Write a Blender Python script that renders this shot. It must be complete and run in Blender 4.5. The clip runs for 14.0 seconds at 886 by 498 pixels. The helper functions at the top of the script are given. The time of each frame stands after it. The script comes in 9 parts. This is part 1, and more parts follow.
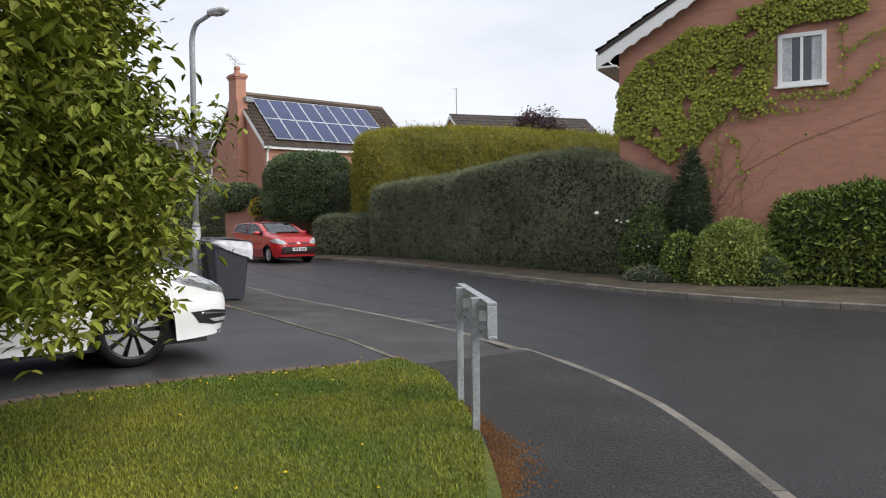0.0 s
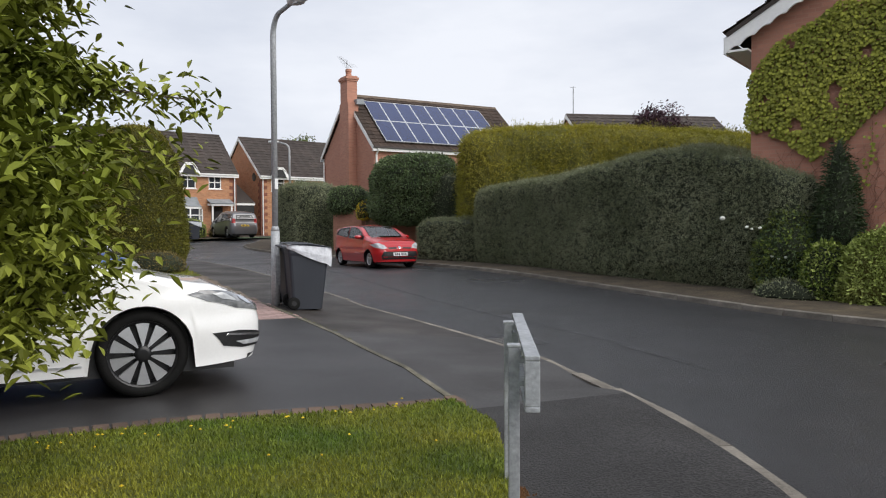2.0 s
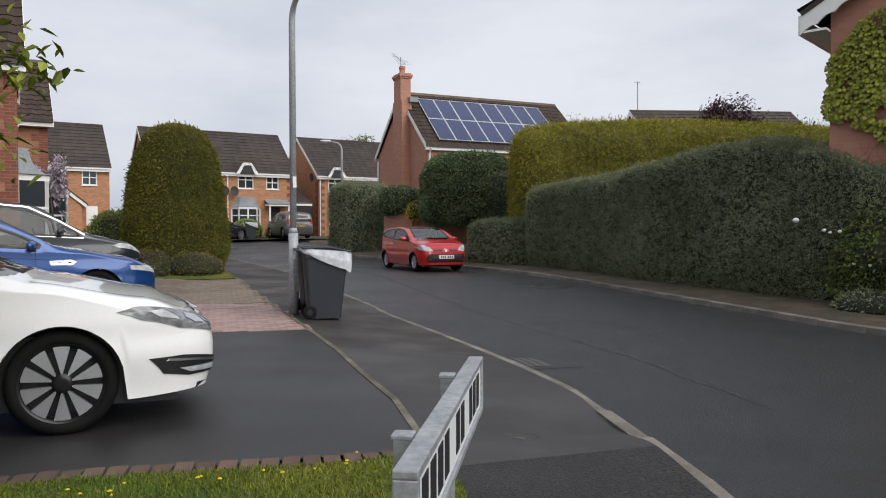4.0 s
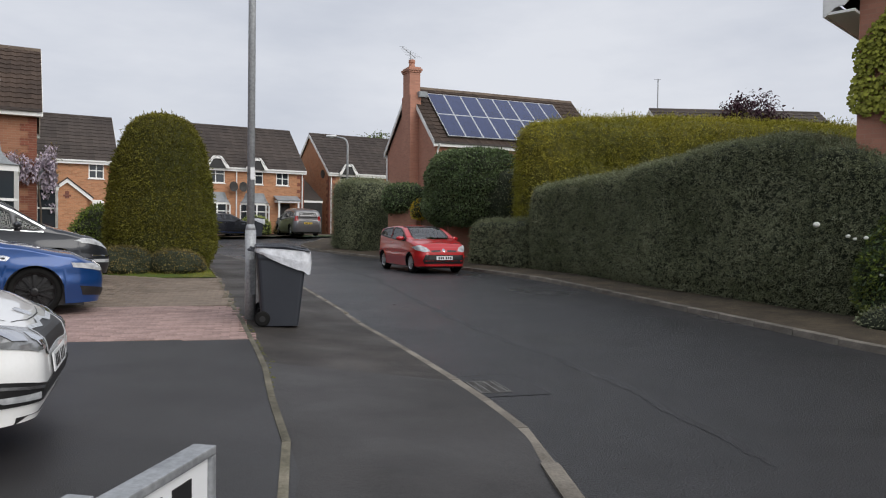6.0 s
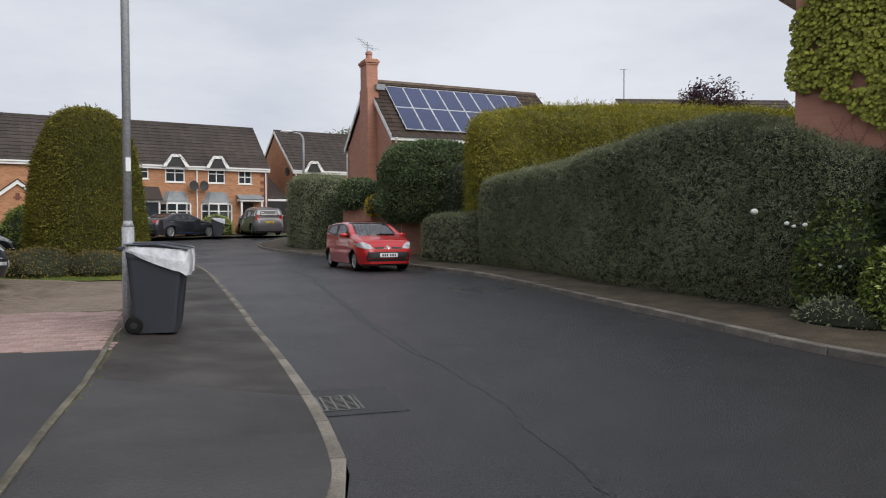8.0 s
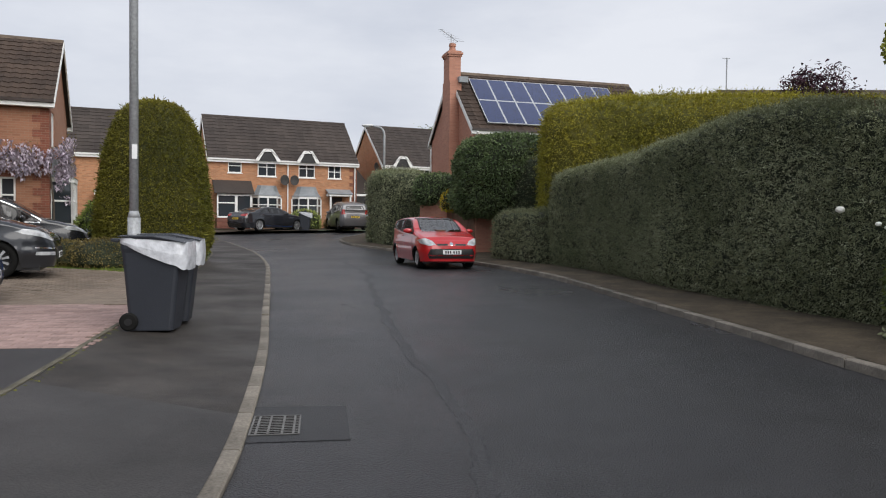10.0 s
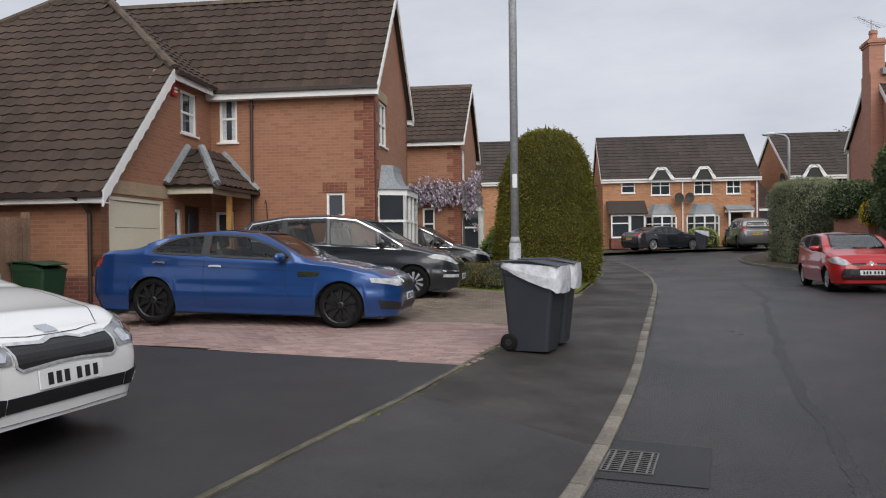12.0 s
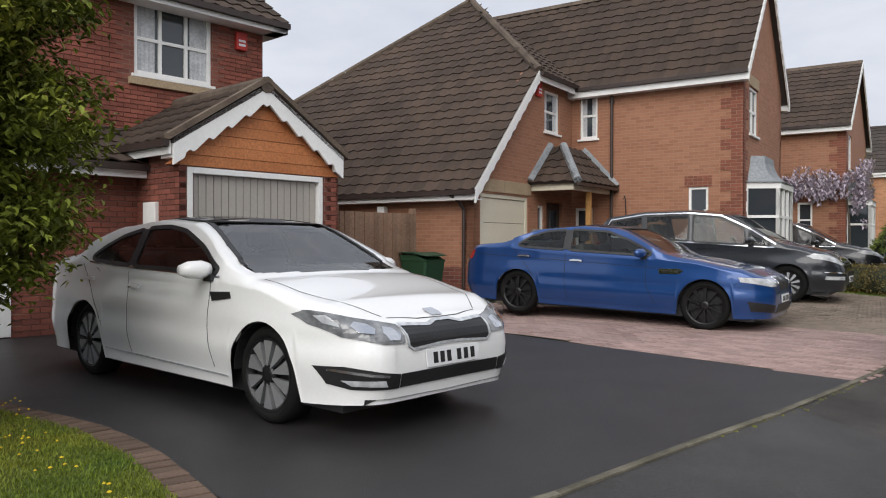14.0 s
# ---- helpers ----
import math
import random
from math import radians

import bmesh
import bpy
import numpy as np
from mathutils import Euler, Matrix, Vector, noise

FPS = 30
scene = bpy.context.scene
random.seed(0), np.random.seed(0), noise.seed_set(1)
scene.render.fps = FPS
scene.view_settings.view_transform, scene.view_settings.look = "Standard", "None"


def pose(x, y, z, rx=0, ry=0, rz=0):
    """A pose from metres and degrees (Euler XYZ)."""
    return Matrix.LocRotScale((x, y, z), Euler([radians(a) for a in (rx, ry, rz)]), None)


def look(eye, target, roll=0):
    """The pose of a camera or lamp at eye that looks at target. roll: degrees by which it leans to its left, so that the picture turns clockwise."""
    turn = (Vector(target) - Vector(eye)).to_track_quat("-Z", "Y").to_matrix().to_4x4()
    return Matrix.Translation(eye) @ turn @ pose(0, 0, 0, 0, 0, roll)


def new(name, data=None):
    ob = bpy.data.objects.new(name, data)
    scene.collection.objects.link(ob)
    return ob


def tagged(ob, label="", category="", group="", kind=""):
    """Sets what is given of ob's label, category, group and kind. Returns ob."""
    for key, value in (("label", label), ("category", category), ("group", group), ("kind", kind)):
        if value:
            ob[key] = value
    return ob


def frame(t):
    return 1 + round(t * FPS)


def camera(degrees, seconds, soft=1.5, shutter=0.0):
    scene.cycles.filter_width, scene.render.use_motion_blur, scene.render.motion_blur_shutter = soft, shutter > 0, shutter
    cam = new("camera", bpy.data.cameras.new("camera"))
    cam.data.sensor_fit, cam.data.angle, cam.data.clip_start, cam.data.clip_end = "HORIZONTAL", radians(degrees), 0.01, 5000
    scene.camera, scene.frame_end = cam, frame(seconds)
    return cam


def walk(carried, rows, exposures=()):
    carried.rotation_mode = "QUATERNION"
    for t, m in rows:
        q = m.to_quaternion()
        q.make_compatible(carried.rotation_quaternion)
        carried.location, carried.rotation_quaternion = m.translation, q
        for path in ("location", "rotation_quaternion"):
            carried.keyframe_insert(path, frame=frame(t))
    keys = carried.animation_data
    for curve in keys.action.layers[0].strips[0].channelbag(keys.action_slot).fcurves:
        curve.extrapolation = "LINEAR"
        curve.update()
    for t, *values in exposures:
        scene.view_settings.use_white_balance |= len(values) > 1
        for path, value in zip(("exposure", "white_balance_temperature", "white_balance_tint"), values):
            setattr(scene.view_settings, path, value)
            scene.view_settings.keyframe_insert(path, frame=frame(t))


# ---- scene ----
cam = camera(60.9, 14.0, 1.1)

PATH = [
    (0, (0.195, -0.589, 1.24), (0.151, 1.41, 1.175), -0.7),
    (0.5, (0.297, -0.233, 1.245), (0.175, 1.763, 1.184), -0.9),
    (1, (0.391, 0.116, 1.24), (0.232, 2.109, 1.179), -0.7),
    (1.5, (0.481, 0.473, 1.24), (0.222, 2.455, 1.188), -1.0),
    (2, (0.54, 0.843, 1.262), (0.18, 2.809, 1.21), -0.3),
    (2.5, (0.578, 1.164, 1.28), (0.156, 3.118, 1.23), -0.1),
    (3, (0.667, 1.463, 1.281), (0.2, 3.408, 1.234), -0.2),
    (5.5, (1.083, 3.136, 1.304), (0.5, 5.048, 1.248), 0.6),
    (6, (1.187, 3.473, 1.291), (0.597, 5.384, 1.24), 0.8),
    (6.5, (1.341, 3.826, 1.253), (0.799, 5.751, 1.202), -0.1),
    (7, (1.557, 4.097, 1.245), (0.991, 6.014, 1.185), -0.2),
    (7.2, (1.638, 4.196, 1.251), (1.107, 6.124, 1.194), 0.2),
    (9.3, (2.428, 5.616, 1.203), (1.703, 7.479, 1.139), 0.2),
    (9.5, (2.484, 5.732, 1.21), (1.719, 7.579, 1.144), 0.6),
    (10, (2.565, 5.977, 1.217), (1.755, 7.804, 1.151), 0.7),
    (10.5, (2.632, 6.109, 1.246), (1.621, 7.834, 1.194), -0.3),
    (11, (2.666, 6.264, 1.248), (1.383, 7.798, 1.215), -1.1),
    (11.5, (2.655, 6.327, 1.237), (1.203, 7.702, 1.218), -1.0),
    (12, (2.671, 6.321, 1.258), (1.061, 7.508, 1.243), -0.7),
    (12.5, (2.587, 6.352, 1.252), (0.861, 7.362, 1.237), -0.6),
    (13, (2.505, 6.306, 1.232), (0.681, 7.126, 1.218), -0.3),
    (13.5, (2.495, 6.297, 1.233), (0.576, 6.859, 1.218), -0.2),
    (14, (2.506, 6.291, 1.232), (0.536, 6.637, 1.214), 0.1),
]
EXPOSURES = [(0.0, 0.28), (3.0, 0.06), (6.5, -0.12), (9.5, 0.0), (11.5, -0.02), (12.5, -0.22), (13.5, -0.2), (14.0, 0.06)]
walk(cam, [(t, look(eye, target, roll)) for t, eye, target, roll in PATH], EXPOSURES)


# ---- world and light: an overcast day ----
def make_world():
    w = bpy.data.worlds.new("overcast_sky")
    w.use_nodes = True
    nt = w.node_tree
    nt.nodes.clear()
    out = nt.nodes.new("ShaderNodeOutputWorld")
    bg = nt.nodes.new("ShaderNodeBackground")
    sky = nt.nodes.new("ShaderNodeTexSky")
    sky.sky_type, sky.sun_disc = "NISHITA", False
    sky.sun_elevation, sky.sun_rotation = radians(39), radians(115)
    sky.air_density, sky.dust_density, sky.ozone_density = 1.0, 4.0, 1.0
    tc = nt.nodes.new("ShaderNodeTexCoord")
    mp = nt.nodes.new("ShaderNodeMapping")
    mp.inputs["Scale"].default_value = (1.0, 1.0, 3.2)
    n1 = nt.nodes.new("ShaderNodeTexNoise")
    n1.inputs["Scale"].default_value, n1.inputs["Detail"].default_value = 1.7, 6
    n1.inputs["Roughness"].default_value = 0.55
    ramp = nt.nodes.new("ShaderNodeValToRGB")
    e = ramp.color_ramp.elements
    e[0].position, e[0].color = 0.30, (5.3, 5.75, 6.8, 1)
    e[1].position, e[1].color = 0.68, (8.4, 8.65, 9.3, 1)
    mix = nt.nodes.new("ShaderNodeMixRGB")
    mix.inputs[0].default_value = 0.93
    nt.links.new(tc.outputs["Generated"], mp.inputs["Vector"])
    nt.links.new(mp.outputs["Vector"], n1.inputs["Vector"])
    nt.links.new(n1.outputs["Fac"], ramp.inputs["Fac"])
    nt.links.new(sky.outputs["Color"], mix.inputs[1])
    nt.links.new(ramp.outputs["Color"], mix.inputs[2])
    nt.links.new(mix.outputs["Color"], bg.inputs["Color"])
    bg.inputs["Strength"].default_value = 0.1
    nt.links.new(bg.outputs["Background"], out.inputs["Surface"])
    scene.world = w


make_world()
sun = new("sun", bpy.data.lights.new("sun", "SUN"))
sun.data.energy, sun.data.angle, sun.data.color = 2.5, radians(60), (1.0, 0.965, 0.915)
sun.matrix_world = look((0, 0, 37), (-42, 20, 0))


# ---- materials ----
def mat(name, c1, c2=None, scale=3.0, rough=0.8, bump=0.2, fine=40.0, metal=0.0, rnd=0.0, coat=0.0, spec=0.5, grain=0.25, island=0.0, dist=0.01, rough2=None, blotch=0.0, tight=0.25):
    m = bpy.data.materials.new(name)
    m.use_nodes = True
    nt = m.node_tree
    b = nt.nodes["Principled BSDF"]
    L = nt.links.new
    c2 = c2 or c1
    tc = nt.nodes.new("ShaderNodeTexCoord")
    n1 = nt.nodes.new("ShaderNodeTexNoise")
    n1.inputs["Scale"].default_value, n1.inputs["Detail"].default_value = scale, 5
    L(tc.outputs["Object"], n1.inputs["Vector"])
    r = nt.nodes.new("ShaderNodeValToRGB")
    r.color_ramp.elements[0].position, r.color_ramp.elements[1].position = 0.32, 0.68
    r.color_ramp.elements[0].color, r.color_ramp.elements[1].color = (*c1, 1), (*c2, 1)
    L(n1.outputs["Fac"], r.inputs["Fac"])
    n2 = nt.nodes.new("ShaderNodeTexNoise")
    n2.inputs["Scale"].default_value, n2.inputs["Detail"].default_value = fine, 3
    L(tc.outputs["Object"], n2.inputs["Vector"])
    hsv = nt.nodes.new("ShaderNodeHueSaturation")
    L(r.outputs["Color"], hsv.inputs["Color"])
    mr = nt.nodes.new("ShaderNodeMapRange")
    mr.inputs["From Min"].default_value, mr.inputs["From Max"].default_value = 0.5 - tight, 0.5 + tight
    mr.inputs["To Min"].default_value, mr.inputs["To Max"].default_value = 1 - grain, 1 + grain
    L(n2.outputs["Fac"], mr.inputs["Value"])
    val = mr.outputs["Result"]
    if blotch:
        nb = nt.nodes.new("ShaderNodeTexNoise")
        nb.inputs["Scale"].default_value, nb.inputs["Detail"].default_value, nb.inputs["Roughness"].default_value = 2.6, 9, 0.72
        L(tc.outputs["Object"], nb.inputs["Vector"])
        mb = nt.nodes.new("ShaderNodeMapRange")
        mb.inputs["From Min"].default_value, mb.inputs["From Max"].default_value = 0.36, 0.64
        mb.inputs["To Min"].default_value, mb.inputs["To Max"].default_value = 1 - blotch, 1 + blotch
        L(nb.outputs["Fac"], mb.inputs["Value"])
        mm = nt.nodes.new("ShaderNodeMath")
        mm.operation = "MULTIPLY"
        L(val, mm.inputs[0])
        L(mb.outputs["Result"], mm.inputs[1])
        val = mm.outputs[0]
    for amount, node, socket in ((rnd, "ShaderNodeObjectInfo", "Random"), (island, "ShaderNodeNewGeometry", "Random Per Island")):
        if amount:
            oi = nt.nodes.new(node)
            mq = nt.nodes.new("ShaderNodeMapRange")
            mq.inputs["To Min"].default_value, mq.inputs["To Max"].default_value = 1 - amount, 1 + amount
            L(oi.outputs[socket], mq.inputs["Value"])
            mu = nt.nodes.new("ShaderNodeMath")
            mu.operation = "MULTIPLY"
            L(val, mu.inputs[0])
            L(mq.outputs["Result"], mu.inputs[1])
            val = mu.outputs[0]
    L(val, hsv.inputs["Value"])
    L(hsv.outputs["Color"], b.inputs["Base Color"])
    b.inputs["Roughness"].default_value, b.inputs["Metallic"].default_value = rough, metal
    b.inputs["Specular IOR Level"].default_value = spec
    b.inputs["Coat Weight"].default_value, b.inputs["Coat Roughness"].default_value = coat, 0.04
    if rough2 is not None:
        rr = nt.nodes.new("ShaderNodeMapRange")
        rr.inputs["From Min"].default_value, rr.inputs["From Max"].default_value = 0.35, 0.65
        rr.inputs["To Min"].default_value, rr.inputs["To Max"].default_value = rough, rough2
        L(n1.outputs["Fac"], rr.inputs["Value"])
        L(rr.outputs["Result"], b.inputs["Roughness"])
    if bump:
        bp = nt.nodes.new("ShaderNodeBump")
        bp.inputs["Strength"].default_value, bp.inputs["Distance"].default_value = bump, dist
        L(n2.outputs["Fac"], bp.inputs["Height"])
        L(bp.outputs["Normal"], b.inputs["Normal"])
    return m


def brick_mat(name, c1, c2, mortar, w=0.225, h=0.075, joint=0.011, bump=0.5, second=0.72):
    """Courses on upright walls that run along the local x or y axis."""
    m = mat(name, c1, c2, 0.6, 0.85, 0.0, 60, grain=0.12)
    nt = m.node_tree
    L = nt.links.new
    b = nt.nodes["Principled BSDF"]
    tc = nt.nodes.new("ShaderNodeTexCoord")
    sp, cb, ad = nt.nodes.new("ShaderNodeSeparateXYZ"), nt.nodes.new("ShaderNodeCombineXYZ"), nt.nodes.new("ShaderNodeMath")
    L(tc.outputs["Object"], sp.inputs[0])
    L(sp.outputs["X"], ad.inputs[0])
    L(sp.outputs["Y"], ad.inputs[1])
    L(ad.outputs[0], cb.inputs["X"])
    L(sp.outputs["Z"], cb.inputs["Y"])
    t = nt.nodes.new("ShaderNodeTexBrick")
    t.inputs["Scale"].default_value = 1.0
    t.inputs["Brick Width"].default_value, t.inputs["Row Height"].default_value = w, h
    t.inputs["Mortar Size"].default_value, t.inputs["Mortar Smooth"].default_value = joint * 0.6, 0.3
    t.inputs["Bias"].default_value = -0.1
    L(cb.outputs[0], t.inputs["Vector"])
    t.inputs["Mortar"].default_value = (*mortar, 1)
    hsv = b.inputs["Base Color"].links[0].from_node
    t.inputs["Color2"].default_value = (*[x * second for x in c1], 1)
    L(hsv.outputs["Color"], t.inputs["Color1"])
    L(t.outputs["Color"], b.inputs["Base Color"])
    bp = nt.nodes.new("ShaderNodeBump")
    bp.inputs["Strength"].default_value, bp.inputs["Distance"].default_value = bump, 0.01
    bp.invert = True
    L(t.outputs["Fac"], bp.inputs["Height"])
    L(bp.outputs["Normal"], b.inputs["Normal"])
    return m


def glass_mat(name, tint, rough=0.03, spec=0.8):
    m = bpy.data.materials.new(name)
    m.use_nodes = True
    b = m.node_tree.nodes["Principled BSDF"]
    b.inputs["Base Color"].default_value, b.inputs["Roughness"].default_value = (*tint, 1), rough
    b.inputs["Specular IOR Level"].default_value = spec
    return m


ASPHALT = mat("asphalt", (0.024, 0.0245, 0.0268), (0.039, 0.039, 0.042), 0.35, 0.44, 1.0, 75, grain=0.7, rough2=0.27, dist=0.018, blotch=0.2, tight=0.10)
TARMAC = mat("coarse_pavement_tarmac", (0.0175, 0.0163, 0.0158), (0.027, 0.0252, 0.0240), 0.8, 0.8, 1.0, 70, grain=0.75, rough2=0.65, dist=0.018, blotch=0.15, tight=0.10)
TARMAC_SMOOTH = mat("relaid_pavement_tarmac", (0.031, 0.0285, 0.0275), (0.046, 0.0425, 0.041), 0.6, 0.7, 0.7, 95, grain=0.4, rough2=0.5, dist=0.006, blotch=0.14, tight=0.15)
TARMAC_OLD = mat("worn_brown_tarmac", (0.020, 0.0165, 0.0140), (0.047, 0.039, 0.0325), 0.8, 0.75, 0.7, 80, grain=0.5, rough2=0.55, dist=0.009, blotch=0.38, tight=0.15)
DRIVE = mat("driveway_tarmac", (0.0205, 0.0192, 0.0192), (0.0295, 0.0275, 0.0272), 0.5, 0.55, 0.5, 120, grain=0.4, rough2=0.45, dist=0.006, blotch=0.12)
PATCHM = mat("dark_tarmac_patch", (0.020, 0.020, 0.022), (0.030, 0.030, 0.032), 1.5, 0.6, 0.6, 120, grain=0.3)
JOINTM = mat("dark_road_joint", (0.021, 0.0213, 0.0235), (0.035, 0.035, 0.0378), 2.5, 0.5, 0.9, 75, grain=0.7, dist=0.018, tight=0.10)
SOIL = mat("bare_soil", (0.06, 0.045, 0.03), (0.12, 0.09, 0.06), 2.0, 0.95, 0.8, 30)
GROUNDM = mat("grass_ground", (0.035, 0.06, 0.015), (0.06, 0.09, 0.025), 0.3, 0.95, 0.4, 20)
VERGE = mat("mossy_pavement", (0.042, 0.032, 0.020), (0.092, 0.070, 0.043), 1.1, 0.9, 0.6, 50, grain=0.5, blotch=0.35)
KERBM = mat("concrete_kerb", (0.125, 0.110, 0.090), (0.245, 0.222, 0.188), 1.6, 0.9, 0.5, 50, rnd=0.22, blotch=0.30)
EDGING = mat("weathered_edging", (0.075, 0.070, 0.045), (0.165, 0.148, 0.112), 3.0, 0.9, 0.4, 50, rnd=0.25, blotch=0.3)
PAVER = mat("pink_paver", (0.290, 0.195, 0.175), (0.37, 0.265, 0.24), 1.2, 0.85, 0.3, 60, rnd=0.2, island=0.2)
PAVER2 = mat("buff_paver", (0.175, 0.138, 0.108), (0.24, 0.192, 0.15), 1.2, 0.9, 0.3, 60, rnd=0.15, island=0.18)
EDGEBRICK = mat("edging_brick", (0.095, 0.062, 0.044), (0.16, 0.105, 0.075), 2.0, 0.9, 0.3, 50, rnd=0.25)
LAWNM = mat("lawn_soil", (0.045, 0.080, 0.006), (0.115, 0.120, 0.013), 0.9, 0.95, 0.6, 40, grain=0.35)
BLADE = mat("grass_blade", (0.085, 0.145, 0.008), (0.230, 0.222, 0.019), 0.9, 0.7, 0.0, 3, island=0.35, grain=0.15)
MOSS_GREEN = mat("green_moss", (0.065, 0.070, 0.014), (0.14, 0.14, 0.03), 4, 0.95, 0.6, 50)
MOSS = mat("orange_moss", (0.085, 0.036, 0.010), (0.15, 0.068, 0.018), 4, 0.95, 0.6, 50)
BRICK_ORANGE = brick_mat("orange_brick", (0.335, 0.150, 0.086), (0.385, 0.184, 0.110), (0.33, 0.205, 0.135), second=0.84)
BRICK_DARK = brick_mat("dark_quoin_brick", (0.23, 0.075, 0.045), (0.27, 0.09, 0.055), (0.26, 0.16, 0.11))
BRICK_RED = brick_mat("red_brick", (0.185, 0.060, 0.042), (0.235, 0.080, 0.053), (0.20, 0.14, 0.11))
BRICKP_RED = mat("red_brick_piece", (0.170, 0.052, 0.036), (0.235, 0.076, 0.050), 2.0, 0.85, 0.3, 60, rnd=0.28, island=0.25)
BRICK_PINK = brick_mat("pink_red_brick", (0.445, 0.208, 0.143), (0.495, 0.240, 0.166), (0.42, 0.232, 0.170), bump=0.1, second=0.88)
BRICK_TERR = brick_mat("buff_orange_brick", (0.473, 0.220, 0.110), (0.528, 0.259, 0.138), (0.42, 0.27, 0.17), bump=0.2)
STONE = mat("sand_stone", (0.36, 0.27, 0.17), (0.42, 0.32, 0.21), 2.0, 0.9, 0.3, 40)
TILE = mat("brown_roof_tile", (0.042, 0.027, 0.0195), (0.064, 0.042, 0.030), 0.9, 0.9, 0.4, 50, rnd=0.22, island=0.2)
TILE_FAR = mat("dark_roof_tile", (0.042, 0.033, 0.029), (0.062, 0.049, 0.042), 0.5, 0.9, 0.3, 30, island=0.15)
RIDGE = mat("ridge_tile", (0.085, 0.062, 0.048), (0.15, 0.115, 0.085), 2.0, 0.9, 0.4, 30, rnd=0.2)
WHITE = mat("white_paint", (0.82, 0.82, 0.80), (0.88, 0.88, 0.86), 1.0, 0.5, 0.05, 20, grain=0.04)
CREAM = mat("cream_paint", (0.66, 0.61, 0.48), (0.72, 0.67, 0.54), 1.0, 0.5, 0.05, 20, grain=0.05)
TAUPE = mat("taupe_paint", (0.40, 0.37, 0.33), (0.45, 0.42, 0.375), 0.8, 0.55, 0.05, 20, grain=0.05)
CLAD = mat("orange_cladding", (0.42, 0.14, 0.045), (0.50, 0.19, 0.07), 1.0, 0.7, 0.2, 30, rnd=0.1)
TIMBER = mat("fence_timber", (0.16, 0.095, 0.06), (0.24, 0.15, 0.10), 1.5, 0.85, 0.3, 25, rnd=0.15)
POSTWOOD = mat("golden_timber", (0.42, 0.21, 0.06), (0.52, 0.28, 0.09), 2.0, 0.6, 0.15, 25)
LEAD = mat("lead_sheet", (0.20, 0.22, 0.235), (0.29, 0.31, 0.325), 2.0, 0.6, 0.2, 20)
GALV = mat("galvanised_steel", (0.33, 0.345, 0.36), (0.45, 0.465, 0.48), 6.0, 0.5, 0.15, 50, metal=0.55)
LANTERN = mat("pale_lantern_cover", (0.60, 0.62, 0.63), (0.70, 0.72, 0.73), 3.0, 0.45, 0.05, 30, grain=0.06)
LAMPGREY = mat("grey_painted_steel", (0.33, 0.345, 0.36), (0.40, 0.415, 0.43), 2.0, 0.55, 0.1, 30, metal=0.2)
BLACKP = mat("black_plastic", (0.012, 0.012, 0.013), (0.02, 0.02, 0.021), 4.0, 0.45, 0.1, 60)
RUBBER = mat("tyre_rubber", (0.007, 0.007, 0.007), (0.013, 0.013, 0.0125), 6.0, 0.85, 0.2, 80, spec=0.15)
PIPE_BROWN = mat("dark_downpipe", (0.03, 0.02, 0.017), (0.045, 0.03, 0.025), 2.0, 0.5, 0.05, 20)
BINM = mat("charcoal_bin_plastic", (0.022, 0.026, 0.035), (0.030, 0.034, 0.044), 1.5, 0.5, 0.15, 70, grain=0.1)
BIN_GREEN = mat("green_bin_plastic", (0.012, 0.045, 0.02), (0.018, 0.06, 0.028), 2.0, 0.5, 0.1, 50)
FILM = mat("clear_wrap_film", (0.572, 0.594, 0.638), (0.726, 0.748, 0.792), 9.0, 0.22, 0.5, 14, grain=0.15, dist=0.02)
GLASS = glass_mat("window_glass", (0.035, 0.042, 0.05))
CURTAIN = mat("net_curtain", (0.42, 0.43, 0.45), (0.58, 0.59, 0.60), 7.0, 0.9, 0.3, 30)
def clear_glass(name, tint, ior):
    """Tinted sheet glass: light passes through it, gloss grows with the angle."""
    m = bpy.data.materials.new(name)
    m.use_nodes = True
    nt = m.node_tree
    nt.nodes.clear()
    out, mix = nt.nodes.new("ShaderNodeOutputMaterial"), nt.nodes.new("ShaderNodeMixShader")
    tr, gl, fr = nt.nodes.new("ShaderNodeBsdfTransparent"), nt.nodes.new("ShaderNodeBsdfGlossy"), nt.nodes.new("ShaderNodeFresnel")
    tr.inputs["Color"].default_value = (*tint, 1)
    gl.inputs["Roughness"].default_value = 0.02
    fr.inputs["IOR"].default_value = ior
    for a, b in ((fr.outputs[0], mix.inputs[0]), (tr.outputs[0], mix.inputs[1]), (gl.outputs[0], mix.inputs[2]), (mix.outputs[0], out.inputs["Surface"])):
        nt.links.new(a, b)
    return m


CARGLASS = clear_glass("tinted_car_glass", (0.60, 0.64, 0.62), 1.6)
SCREENGLASS = clear_glass("windscreen_glass", (0.93, 0.95, 0.94), 2.7)
ROOFGLASS = glass_mat("dark_roof_glass", (0.010, 0.011, 0.012), 0.04, 0.5)
# trim lightened in colour to stand for sky reflected in the windscreen
LINING = mat("lightened_cabin_trim", (0.33, 0.33, 0.325), (0.42, 0.415, 0.41), 3.0, 0.8, 0.1, 60, grain=0.1)
SEATM = mat("grey_seat_cloth", (0.10, 0.098, 0.095), (0.15, 0.147, 0.142), 5.0, 0.9, 0.2, 90, grain=0.15)
CAR_WHITE = mat("white_car_paint", (0.83, 0.835, 0.83), (0.86, 0.865, 0.86), 1.0, 0.3, 0.0, 50, coat=1.0, grain=0.02)
